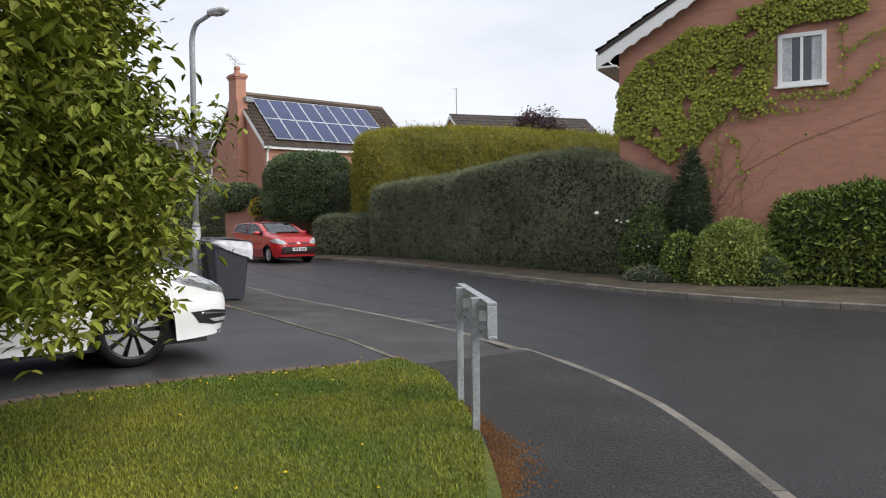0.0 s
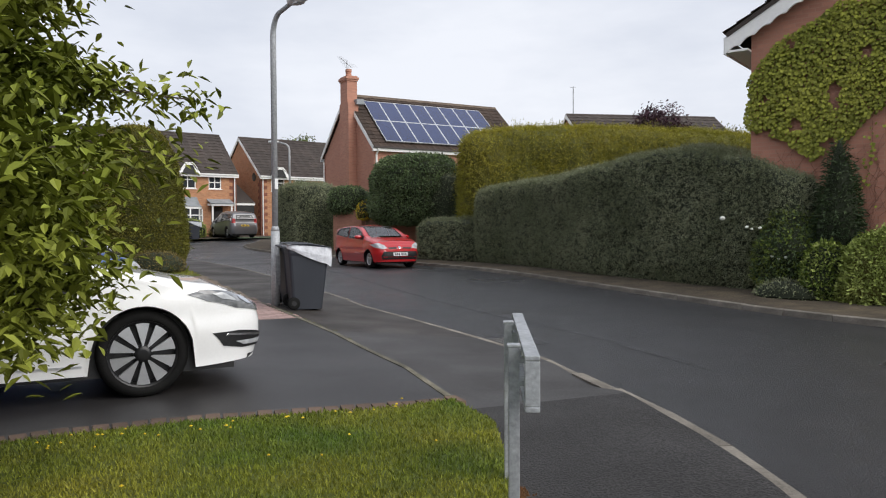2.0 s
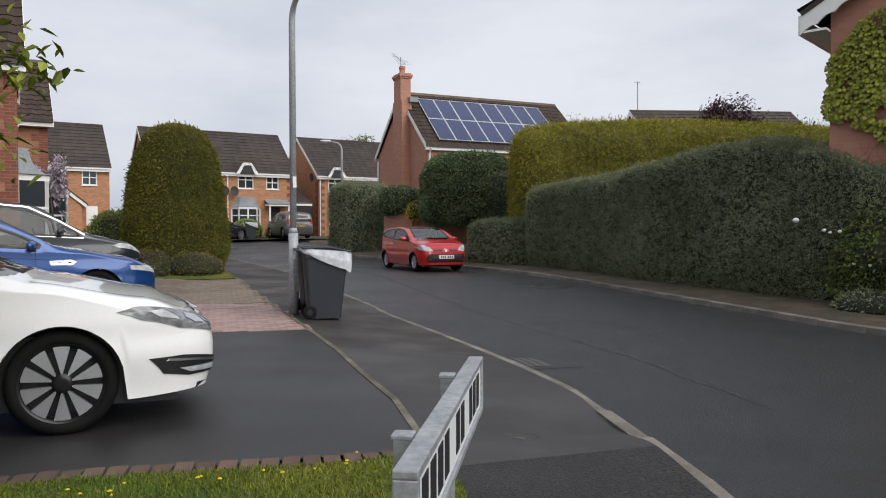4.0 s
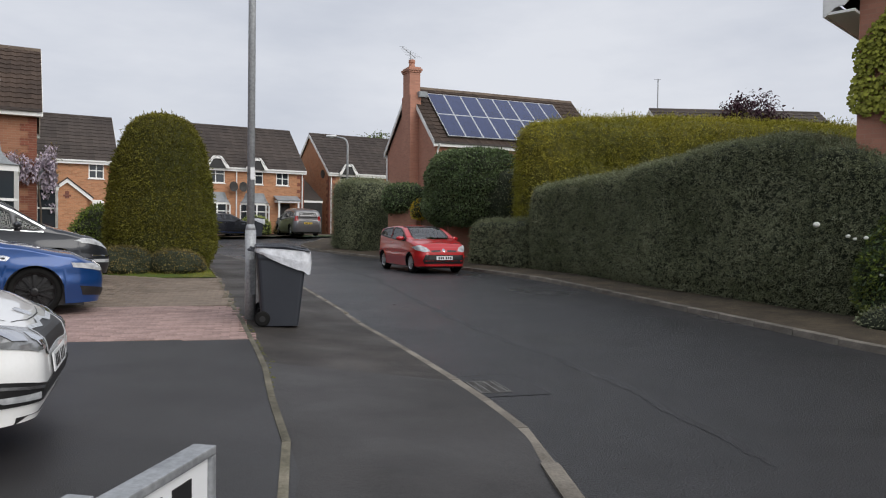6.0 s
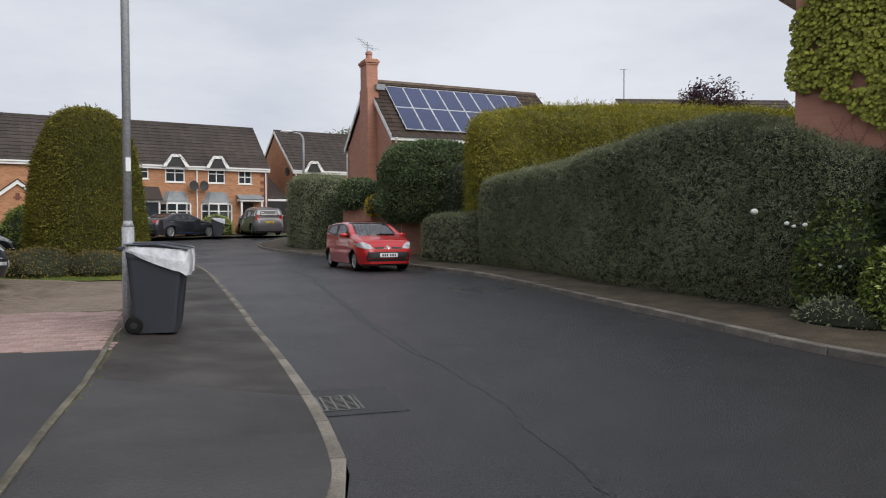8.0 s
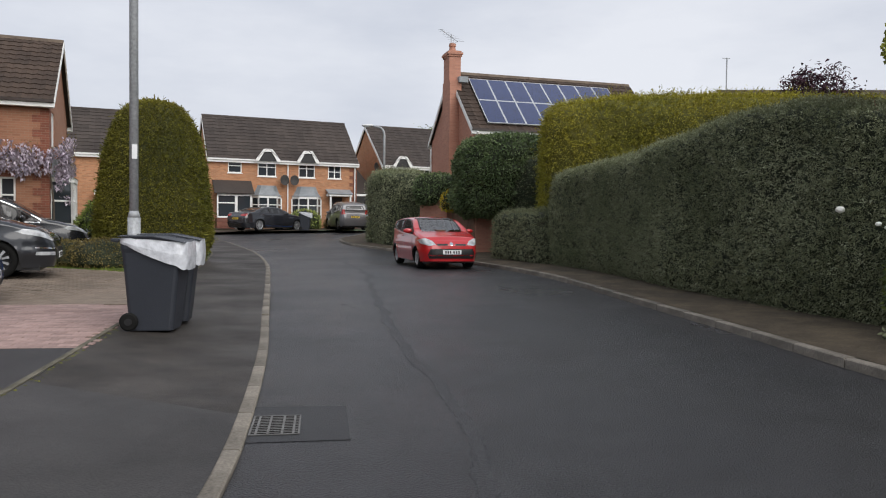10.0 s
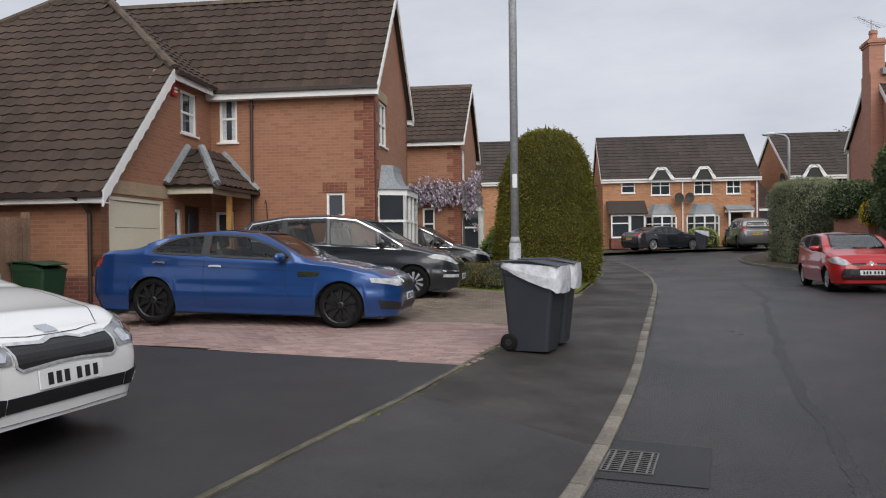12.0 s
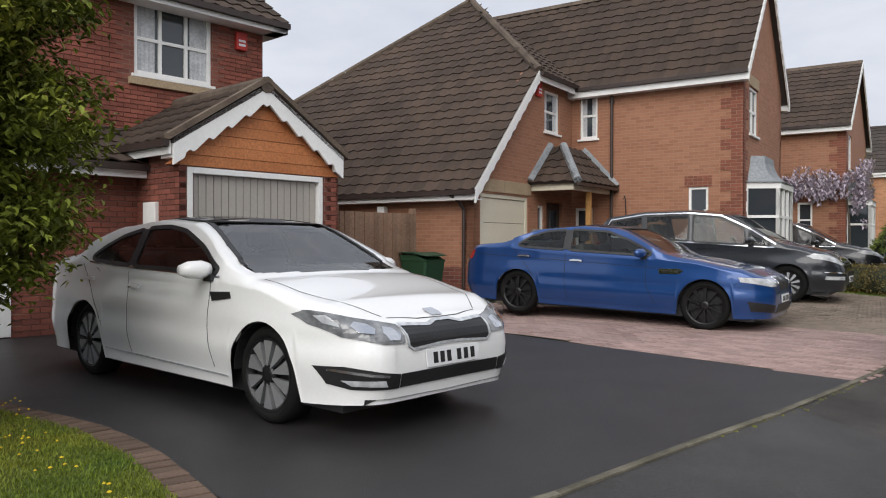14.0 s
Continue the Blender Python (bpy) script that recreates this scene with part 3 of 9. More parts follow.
def car_shell(spec):
    """Lofts the painted shell. x runs from the tail (negative) to the nose, y to the car's left, z up from the road."""
    half, nose, tail = spec["width"] / 2, spec["nose"], spec["tail"]
    top, belt, arch = spec["top"], spec["belt"], spec["arch"]
    fine = spec.get("fine", True)
    steps, n1, n2, n3 = (190, 20, 16, 16) if fine else (84, 9, 5, 7)
    xs = sorted({round(tail + (nose - tail) * i / steps, 4) for i in range(steps + 1)} | {round(nose - d, 4) for d in (0.01, 0.03, 0.08)} | {round(tail + d, 4) for d in (0.01, 0.03, 0.08)})
    ring_n = n1 + n2 + n3 + 1

    def half_at(x):
        f, r = (nose - x) / spec["round_front"], (x - tail) / spec["round_rear"]
        w = half
        if f < 1:
            w *= 0.60 + 0.40 * math.sqrt(max(0.0, 1 - (1 - f) ** 2.2))
        if r < 1:
            w *= 0.70 + 0.30 * math.sqrt(max(0.0, 1 - (1 - r) ** 2.2))
        return w

    bm = bmesh.new()
    rows = []
    for x in xs:
        w, zt, zb = half_at(x), lerp_profile(top, x), lerp_profile(belt, x)
        zb = min(zb, zt - 0.03)
        low = spec["sill"]
        if x > nose - 0.5:
            low += 0.02 * (x - nose + 0.5) / 0.5
        for wx in spec["wheels"]:
            if abs(x - wx) < arch:
                low = max(low, spec["radius"] + math.sqrt(arch**2 - (x - wx) ** 2) - 0.0)
        low = min(low, zb - 0.05)
        cab = smooth01(0.06, 0.32, zt - zb)
        edge_y = w * (1 - spec["tumble"] * cab * smooth01(0.0, 0.55, zt - zb)) - (0.10 * (1 - cab))
        edge_z = zb + (zt - zb) * (0.90 if cab > 0.5 else 0.70 + 0.2 * cab)
        row = []
        for j in range(ring_n):
            if j <= n1:
                k = j / n1
                z = low + (zb - low) * k
                flare = 1 - 0.05 * (1 - smooth01(0.0, 0.30, z - spec["sill"])) - 0.035 * smooth01(0.55, 0.95, z) - 0.012 * math.exp(-(((z - 0.60) / 0.07) ** 2))
                for wx in spec["wheels"]:
                    flare += 0.018 * math.exp(-(((x - wx) / (arch * 1.05)) ** 4)) * smooth01(0.9, 0.45, z)
                y = w * flare
            elif j <= n1 + n2:
                k = (j - n1) / n2
                z = zb + (edge_z - zb) * k
                y0 = w * (1 - 0.035 * smooth01(0.55, 0.95, zb))
                y = y0 + (edge_y - y0) * (k if cab > 0.5 else k**1.6)
            else:
                k = (j - n1 - n2) / n3
                y = edge_y * (1 - k)
                z = edge_z + (zt - edge_z) * math.sin(k * math.pi / 2) ** 0.8
            # noses and tails lean back with height
            xx = x
            if x > nose - 0.45:
                g = (x - nose + 0.45) / 0.45
                xx -= g * g * (spec["nose_lean"] * smooth01(0.50, 0.85, z) + 0.05 * smooth01(0.42, 0.18, z))
            if x < tail + 0.45:
                g = (tail + 0.45 - x) / 0.45
                xx += g * g * (spec["tail_lean"] * smooth01(0.75, 1.05, z) + 0.10 * smooth01(0.45, 0.2, z))
            row.append((xx, y, z))
        rows.append(row)
    verts = [[bm.verts.new(p) for p in row] + [bm.verts.new((p[0], -p[1], p[2])) for p in row[-2::-1]] for row in rows]
    n = len(verts[0])
    for a, b in zip(verts, verts[1:]):
        for j in range(n - 1):
            bm.faces.new((a[j], a[j + 1], b[j + 1], b[j]))
    bm.faces.new(verts[0])
    bm.faces.new(verts[-1][::-1])
    bmesh.ops.recalc_face_normals(bm, faces=bm.faces[:])
    return bm


def patch(tree, pts, way, lift=0.004, depth=0.012, cell=0.05, solid=True):
    """A thin plate laid on the shell: an outline projected along an axis. way '+x': outline (y, z) seen from the nose, '-x': from the tail,
    '+y' / '-y': outline (x, z) on the left / right flank, '+z': outline (x, y) from above."""
    bm = bmesh.new()
    vs = [bm.verts.new((p[0], p[1], 0)) for p in pts]
    bm.faces.new(vs)
    for ax in (0, 1):
        lo, hi = min(p[ax] for p in pts), max(p[ax] for p in pts)
        k, d = lo + cell, Vector((1, 0, 0)) if ax == 0 else Vector((0, 1, 0))
        while k < hi - 0.2 * cell:
            bmesh.ops.bisect_plane(bm, geom=bm.verts[:] + bm.edges[:] + bm.faces[:], plane_co=d * k, plane_no=d)
            k += cell
    sign = 1 if way[0] == "+" else -1
    for v in bm.verts:
        a, b = v.co.x, v.co.y
        if way[1] == "x":
            o, d = Vector((sign * 6, a, b)), Vector((-sign, 0, 0))
        elif way[1] == "y":
            o, d = Vector((a, sign * 4, b)), Vector((0, -sign, 0))
        else:
            o, d = Vector((a, b, 4)), Vector((0, 0, -1))
        hit, nrm, _, _ = tree.ray_cast(o, d)
        if hit is None:
            hit, nrm, _, _ = tree.find_nearest(o + d * (4.2 if way[1] == "x" else 3.2))
        if nrm.dot(d) > 0:
            nrm = -nrm
        v.co = hit + nrm * lift
    bmesh.ops.recalc_face_normals(bm, faces=bm.faces[:])
    mid = sum((f.normal for f in bm.faces), Vector())
    want = {"x": Vector((sign, 0, 0)), "y": Vector((0, sign, 0)), "z": Vector((0, 0, 1))}[way[1]]
    if mid.dot(want) < 0:
        bmesh.ops.reverse_faces(bm, faces=bm.faces[:])
    if not solid:
        return bm
    out = bmesh.ops.extrude_face_region(bm, geom=bm.faces[:])
    for v in (g for g in out["geom"] if isinstance(g, bmesh.types.BMVert)):
        v.co += want * depth * 0.4
    bmesh.ops.recalc_face_normals(bm, faces=bm.faces[:])
    return bm


def strip(pts, width):
    """An outline of even width along a line of 2D points."""
    p = [Vector(q) for q in pts]
    left, right = [], []
    for i, q in enumerate(p):
        t = (p[min(i + 1, len(p) - 1)] - p[max(i - 1, 0)]).normalized()
        n = Vector((-t.y, t.x)) * width / 2
        left.append(tuple(q + n))
        right.append(tuple(q - n))
    return left + right[::-1]


def inside(x, y, poly):
    c, j = False, len(poly) - 1
    for i in range(len(poly)):
        (xi, yi), (xj, yj) = poly[i], poly[j]
        if (yi > y) != (yj > y) and x < (xj - xi) * (y - yi) / (yj - yi) + xi:
            c = not c
        j = i
    return c


def rounded(pts, r=0.05, n=4):
    """A closed outline with its corners rounded."""
    out, k = [], len(pts)
    for i in range(k):
        a, b, c = Vector(pts[i - 1]), Vector(pts[i]), Vector(pts[(i + 1) % k])
        d = min(r, (a - b).length * 0.45, (c - b).length * 0.45)
        p, q = b + (a - b).normalized() * d, b + (c - b).normalized() * d
        for j in range(n + 1):
            t = j / n
            out.append(tuple(p * (1 - t) ** 2 + b * 2 * t * (1 - t) + q * t * t))
    return out


def band(tree, pts, width, way, lift=0.004, thick=0.006, closed=True):
    """A narrow moulding laid on the shell along a line."""
    line = [Vector(p) for p in pts] + ([Vector(pts[0])] if closed else [])
    run = []
    for a, b in zip(line, line[1:]):
        n = max(1, int((b - a).length / 0.03))
        run += [a.lerp(b, i / n) for i in range(n)]
    if not closed:
        run.append(line[-1])
    sign = 1 if way[0] == "+" else -1
    bm, rows, m = bmesh.new(), [], len(run)
    for i, p in enumerate(run):
        t = (run[(i + 1) % m] - run[i - 1]) if closed else (run[min(i + 1, m - 1)] - run[max(i - 1, 0)])
        if t.length < 1e-6:
            continue
        side = Vector((-t.y, t.x)).normalized() * width / 2
        row = []
        for k in (-1, 1):
            a, b = p + side * k
            o = {"x": Vector((sign * 6, a, b)), "y": Vector((a, sign * 4, b)), "z": Vector((a, b, 4))}[way[1]]
            d = {"x": Vector((-sign, 0, 0)), "y": Vector((0, -sign, 0)), "z": Vector((0, 0, -1))}[way[1]]
            hit, nrm, _, _ = tree.ray_cast(o, d)
            if hit is None:
                hit, nrm, _, _ = tree.find_nearest(o + d * (4.2 if way[1] == "x" else 3.2))
            if nrm.dot(d) > 0:
                nrm = -nrm
            row += [bm.verts.new(hit + nrm * lift), bm.verts.new(hit + nrm * (lift + thick))]
        rows.append(row)
    pairs = list(zip(rows, rows[1:])) + ([(rows[-1], rows[0])] if closed else [])
    for a, b in pairs:
        for i, j in ((1, 3), (0, 1), (3, 2)):
            bm.faces.new((a[i], b[i], b[j], a[j]))
    bmesh.ops.recalc_face_normals(bm, faces=bm.faces[:])
    return bm


def cut_glass(bm, spec):
    """Opens the shell behind its windows."""
    sides = [rounded(p) for n, p, _ in spec.get("side", ()) if "window" in n and n.endswith("window")]
    fronts = [p for n, p, *_ in spec.get("front", ()) if n == "windscreen"]
    rears = [p for n, p, _ in spec.get("rear", ()) if n == "rear_window"]
    gone = []
    for f in bm.faces:
        c = f.calc_center_median()
        if c.z < 0.9:
            continue
        if abs(c.y) > 0.42 and any(inside(c.x, c.z, p) for p in sides):
            gone.append(f)
        elif c.x > 0 and any(inside(c.y, c.z, p) for p in fronts) and f.normal.x > 0.2:
            gone.append(f)
        elif c.x < 0 and any(inside(c.y, c.z, p) for p in rears) and f.normal.x < -0.2:
            gone.append(f)
    bmesh.ops.delete(bm, geom=gone, context="FACES")


def cabin(car, spec, shell):
    """Lightened lining and dashboard, seats with headrests and a steering wheel."""
    lining = shell.copy()
    lining.normal_update()
    bmesh.ops.delete(lining, geom=[f for f in lining.faces if f.calc_center_median().z < 0.55 or not (-2.0 < f.calc_center_median().x < 1.15)], context="FACES")
    shift = [(v, v.normal.copy()) for v in lining.verts]
    for v, n in shift:
        v.co -= n * 0.022
    bmesh.ops.reverse_faces(lining, faces=lining.faces[:])
    part("cabin_lining", lining, LINING, car)
    x = spec["mirror"][0]
    half = spec["width"] / 2
    top = spec["mirror"][1] - 0.06
    part("dashboard", bevelled((x - 0.25, x + 0.30, -half + 0.22, half - 0.22, top - 0.35, top), w=0.05), LINING, car)
    tall = max(z for _, z in spec["top"]) - 1.45
    for sx, wide, spots in ((x - 1.0, 0.25, (-0.37, 0.37)), (x - 1.85, 0.28, (-0.36, 0.36))):
        for y in spots:
            m = Matrix.Translation((sx, y, 0.55 + tall))
            seat = part("seat", bevelled((-0.05, 0.46, -wide, wide, -0.15, 0.0), w=0.05), SEATM, car, m=m)
            part("seat_back", bevelled((-0.07, 0.07, -wide, wide, 0.0, 0.60), w=0.05), SEATM, seat, m=pose(0, 0, 0, 0, -16, 0))
            part("headrest", bevelled((-0.05, 0.05, -0.12, 0.12, 0.64, 0.82), w=0.04), SEATM, seat, m=pose(0, 0, 0, 0, -14, 0))
    bm = bmesh.new()
    tube(bm, [(0, 0.18 * math.cos(a), 0.18 * math.sin(a)) for a in [2 * math.pi * i / 20 for i in range(21)]], 0.016, 6)
    box(bm, -0.012, 0.012, -0.17, 0.17, -0.03, 0.03)
    part("steering_wheel", bm, BLACKP, car, m=Matrix.Translation((x - 0.40, -0.37, top - 0.02)) @ pose(0, 0, 0, 0, -24, 0))


WHEELS = {}


def wheel_parts(car, x, side, spec):
    """Tyre and rim with spokes, in the plane of the flank."""
    r, w = spec["radius"], 0.215
    rr = spec["rim"]
    y = side * (spec["width"] / 2 - 0.055)
    hub = new("wheel")
    hub.parent = car
    hub.matrix_local = Matrix.Translation((x, y, r)) @ (pose(0, 0, 0, 0, 0, 180) if side < 0 else Matrix())
    key = spec["name"]
    if key not in WHEELS:
        t = bmesh.new()
        lathe(t, [(rr, -w), (r - 0.03, -w), (r, -w + 0.03), (r, -0.03), (r - 0.035, 0.002), (rr + 0.004, -0.004), (rr - 0.012, -0.03)], 40, "y", caps=False)
        rim = bmesh.new()
        lathe(rim, [(rr, -0.004), (rr, -0.18), (rr - 0.02, -0.18), (rr - 0.02, -0.012), (rr, -0.004)], 40, "y", caps=False)
        # black backing plate, shade behind the spokes given as colour; brake disc blackened alike
        dark = bmesh.new()
        lathe(dark, [(rr - 0.02, -0.10), (0.04, -0.09)], 32, "y")
        sp = bmesh.new()
        n = spec["spokes"]
        for i in range(n):
            a = 2 * math.pi * i / n
            m = pose(0, 0, 0, 0, math.degrees(a), 0)
            wide = spec["spoke_w"]
            for z0, z1, h0, h1 in ((0.06, rr - 0.012, spec.get("spoke_root", wide * 0.45), wide),):
                vs = []
                for yy in (-0.045, -0.012):
                    for zz, hh in ((z0, h0), (z1, h1)):
                        vs += [sp.verts.new(m @ Vector((-hh / 2, yy + (0.008 if zz == z0 else 0), zz))), sp.verts.new(m @ Vector((hh / 2, yy + (0.008 if zz == z0 else 0), zz)))]
                for f in ((0, 1, 3, 2), (4, 6, 7, 5), (0, 4, 5, 1), (2, 3, 7, 6), (0, 2, 6, 4), (1, 5, 7, 3)):
                    sp.faces.new([vs[k] for k in f])
        bmesh.ops.recalc_face_normals(sp, faces=sp.faces[:])
        cap = bmesh.new()
        lathe(cap, [(0.07, -0.05), (0.068, -0.006), (0.03, -0.002)], 20, "y")
        disc = bmesh.new()
        lathe(disc, [(rr * 0.78, -0.085), (rr * 0.78, -0.075), (0.05, -0.075)], 28, "y")
        WHEELS[key] = [(mesh_of("tyre", t, RUBBER, True), "tyre"), (mesh_of("rim", rim, spec["rim_mat"], True), "rim"), (mesh_of("rim_gap_shade", dark, BLACKP), "rim_gap_shade"),
                       (mesh_of("spokes", sp, spec["spoke_mat"]), "spokes"), (mesh_of("hub_cap", cap, spec["rim_mat"], True), "hub_cap"), (mesh_of("brake_disc", disc, BLACKP), "brake_disc")]
    for me, nm in WHEELS[key]:
        ob = new(nm, me)
        ob.parent = hub


def make_car(spec, m, label):
    car = thing("car", label, "car", m)
    shell = car_shell(spec)
    tree = BVHTree.FromBMesh(shell)
    fine = spec.get("fine", True)
    if not fine:
        spec = dict(spec)
        for key in ("side", "front", "rear"):
            spec[key] = [(n, p, ROOFGLASS if m2 in (CARGLASS, SCREENGLASS) else m2, *more) for n, p, m2, *more in spec[key]]
    if fine:
        cut_glass(shell, spec)
        cabin(car, spec, shell)
    body = part("body", shell, spec["paint"], car, smooth=True)
    half = spec["width"] / 2
    # underside and wheel housings
    bm = boxes((spec["tail"] + 0.25, spec["nose"] - 0.25, -half + 0.14, half - 0.14, 0.16, 0.62))
    part("underbody", bm, BLACKP, car)
    for x in spec["wheels"]:
        for s in (1, -1):
            wheel_parts(car, x, s, spec)
            a = [(x + (spec["arch"] + 0.004) * math.cos(t), spec["radius"] + (spec["arch"] + 0.004) * math.sin(t)) for t in [math.pi * i / 16 for i in range(17)]]
            bm = bmesh.new()
            ring = [(px, pz) for px, pz in a] + [(x + (px - x) * 0.97, spec["radius"] + (pz - spec["radius"]) * 0.97) for px, pz in a[::-1]]
            prism(bm, ring, "y", s * (half - 0.24), s * (half - 0.035))
            part("wheel_arch_liner", bm, BLACKP, car)
    for s in (1, -1):
        w = "+y" if s > 0 else "-y"
        for name, pts, material in spec.get("side", ()):
            glazed = name.endswith("window")
            pane = part(name, patch(tree, rounded(pts) if glazed else pts, w, 0.0 if glazed else 0.004, 0.006 if glazed else 0.012, 0.05 if fine else 0.12, solid=not glazed), material, car)
            if glazed:
                part("window_seal", band(tree, rounded(pts), 0.034, w, 0.002, 0.008), BLACKP, pane)
        # ink lines: door joints, and on the blue saloon a crease's shade
        for pts in spec.get("seams", ()):
            part("seam_and_crease_line", band(tree, pts, 0.007, w, 0.0008, 0.001, closed=False), INK, car)
        for hx, hz in spec.get("handles", ()):
            part("door_handle", patch(tree, strip([(hx - 0.10, hz), (hx - 0.05, hz + 0.008), (hx + 0.05, hz + 0.008), (hx + 0.10, hz)], 0.026), w, 0.012, 0.05), spec.get("handle_mat", spec["paint"]), car)
        mx, mz = spec["mirror"]
        bm = bmesh.new()
        lathe(bm, [(0.02, 0), (0.075, 0.02), (0.105, 0.08), (0.095, 0.17), (0.05, 0.23)], 14, "y")
        for v in bm.verts:
            v.co = Vector((mx + v.co.x * 0.62 - 0.04 * abs(v.co.y) / 0.2, s * (half - 0.05 + v.co.y * 1.02), mz + v.co.z * 0.66 + 0.035))
        bmesh.ops.recalc_face_normals(bm, faces=bm.faces[:])
        mir = part("wing_mirror", bm, spec.get("mirror_mat", spec["paint"]), car, smooth=True)
        part("mirror_foot", boxes((mx - 0.05, mx + 0.05, s * half - s * 0.10, s * half - s * 0.01, mz - 0.05, mz)), BLACKP, car)
    for name, pts, material, *raised in spec.get("front", ()):
        both = all(p[0] > 0.001 for p in pts)
        big = max(p[0] for p in pts) - min(p[0] for p in pts) > 0.9
        for s in ((1, -1) if both else (1,)):
            pane = part(name, patch(tree, [(s * y, z) for y, z in pts], "+x", 0.0 if name == "windscreen" else raised[0] if raised else 0.005, cell=0.05 if big else 0.025, solid=name != "windscreen"), material, car)
            if name == "windscreen":
                low = min(p[1] for p in pts)
                edge = [(y, max(z, low + 0.05)) for y, z in pts[1:] + pts[:1]]
                part("window_seal", band(tree, edge, 0.036, "+x", 0.002, 0.008, closed=False), BLACKP, pane)
    for name, pts, material in spec.get("rear", ()):
        both = all(p[0] > 0.001 for p in pts)
        for s in ((1, -1) if both else (1,)):
            pane = part(name, patch(tree, [(s * y, z) for y, z in pts], "-x", 0.0 if name == "rear_window" else 0.004, cell=0.06, solid=name != "rear_window"), material, car)
            if name == "rear_window":
                part("window_seal", band(tree, pts, 0.05, "-x", 0.002, 0.008), BLACKP, pane)
    for name, pts, material in spec.get("over", ()):
        part(name, patch(tree, pts, "+z", 0.0015 if name == "bonnet_seam" else 0.004, 0.002 if name == "bonnet_seam" else 0.012, cell=0.08), material, car)
    # number plates: plain dark bars in place of characters
    for way, z, tone in (("+x", spec["plate_z"], PLATE), ("-x", spec["plate_rz"], PLATEY)):
        pl = part("number_plate", patch(tree, [(-0.26, z - 0.056), (0.26, z - 0.056), (0.26, z + 0.056), (-0.26, z + 0.056)], way, 0.012, 0.02), tone, car)
        for i, y in enumerate((-0.20, -0.135, -0.07, 0.03, 0.10, 0.17)):
            part("plate_bar", patch(tree, [(y, z - 0.036), (y + 0.042, z - 0.036), (y + 0.042, z + 0.036), (y, z + 0.036)], way, 0.021, 0.002), INK, pl)
    return car


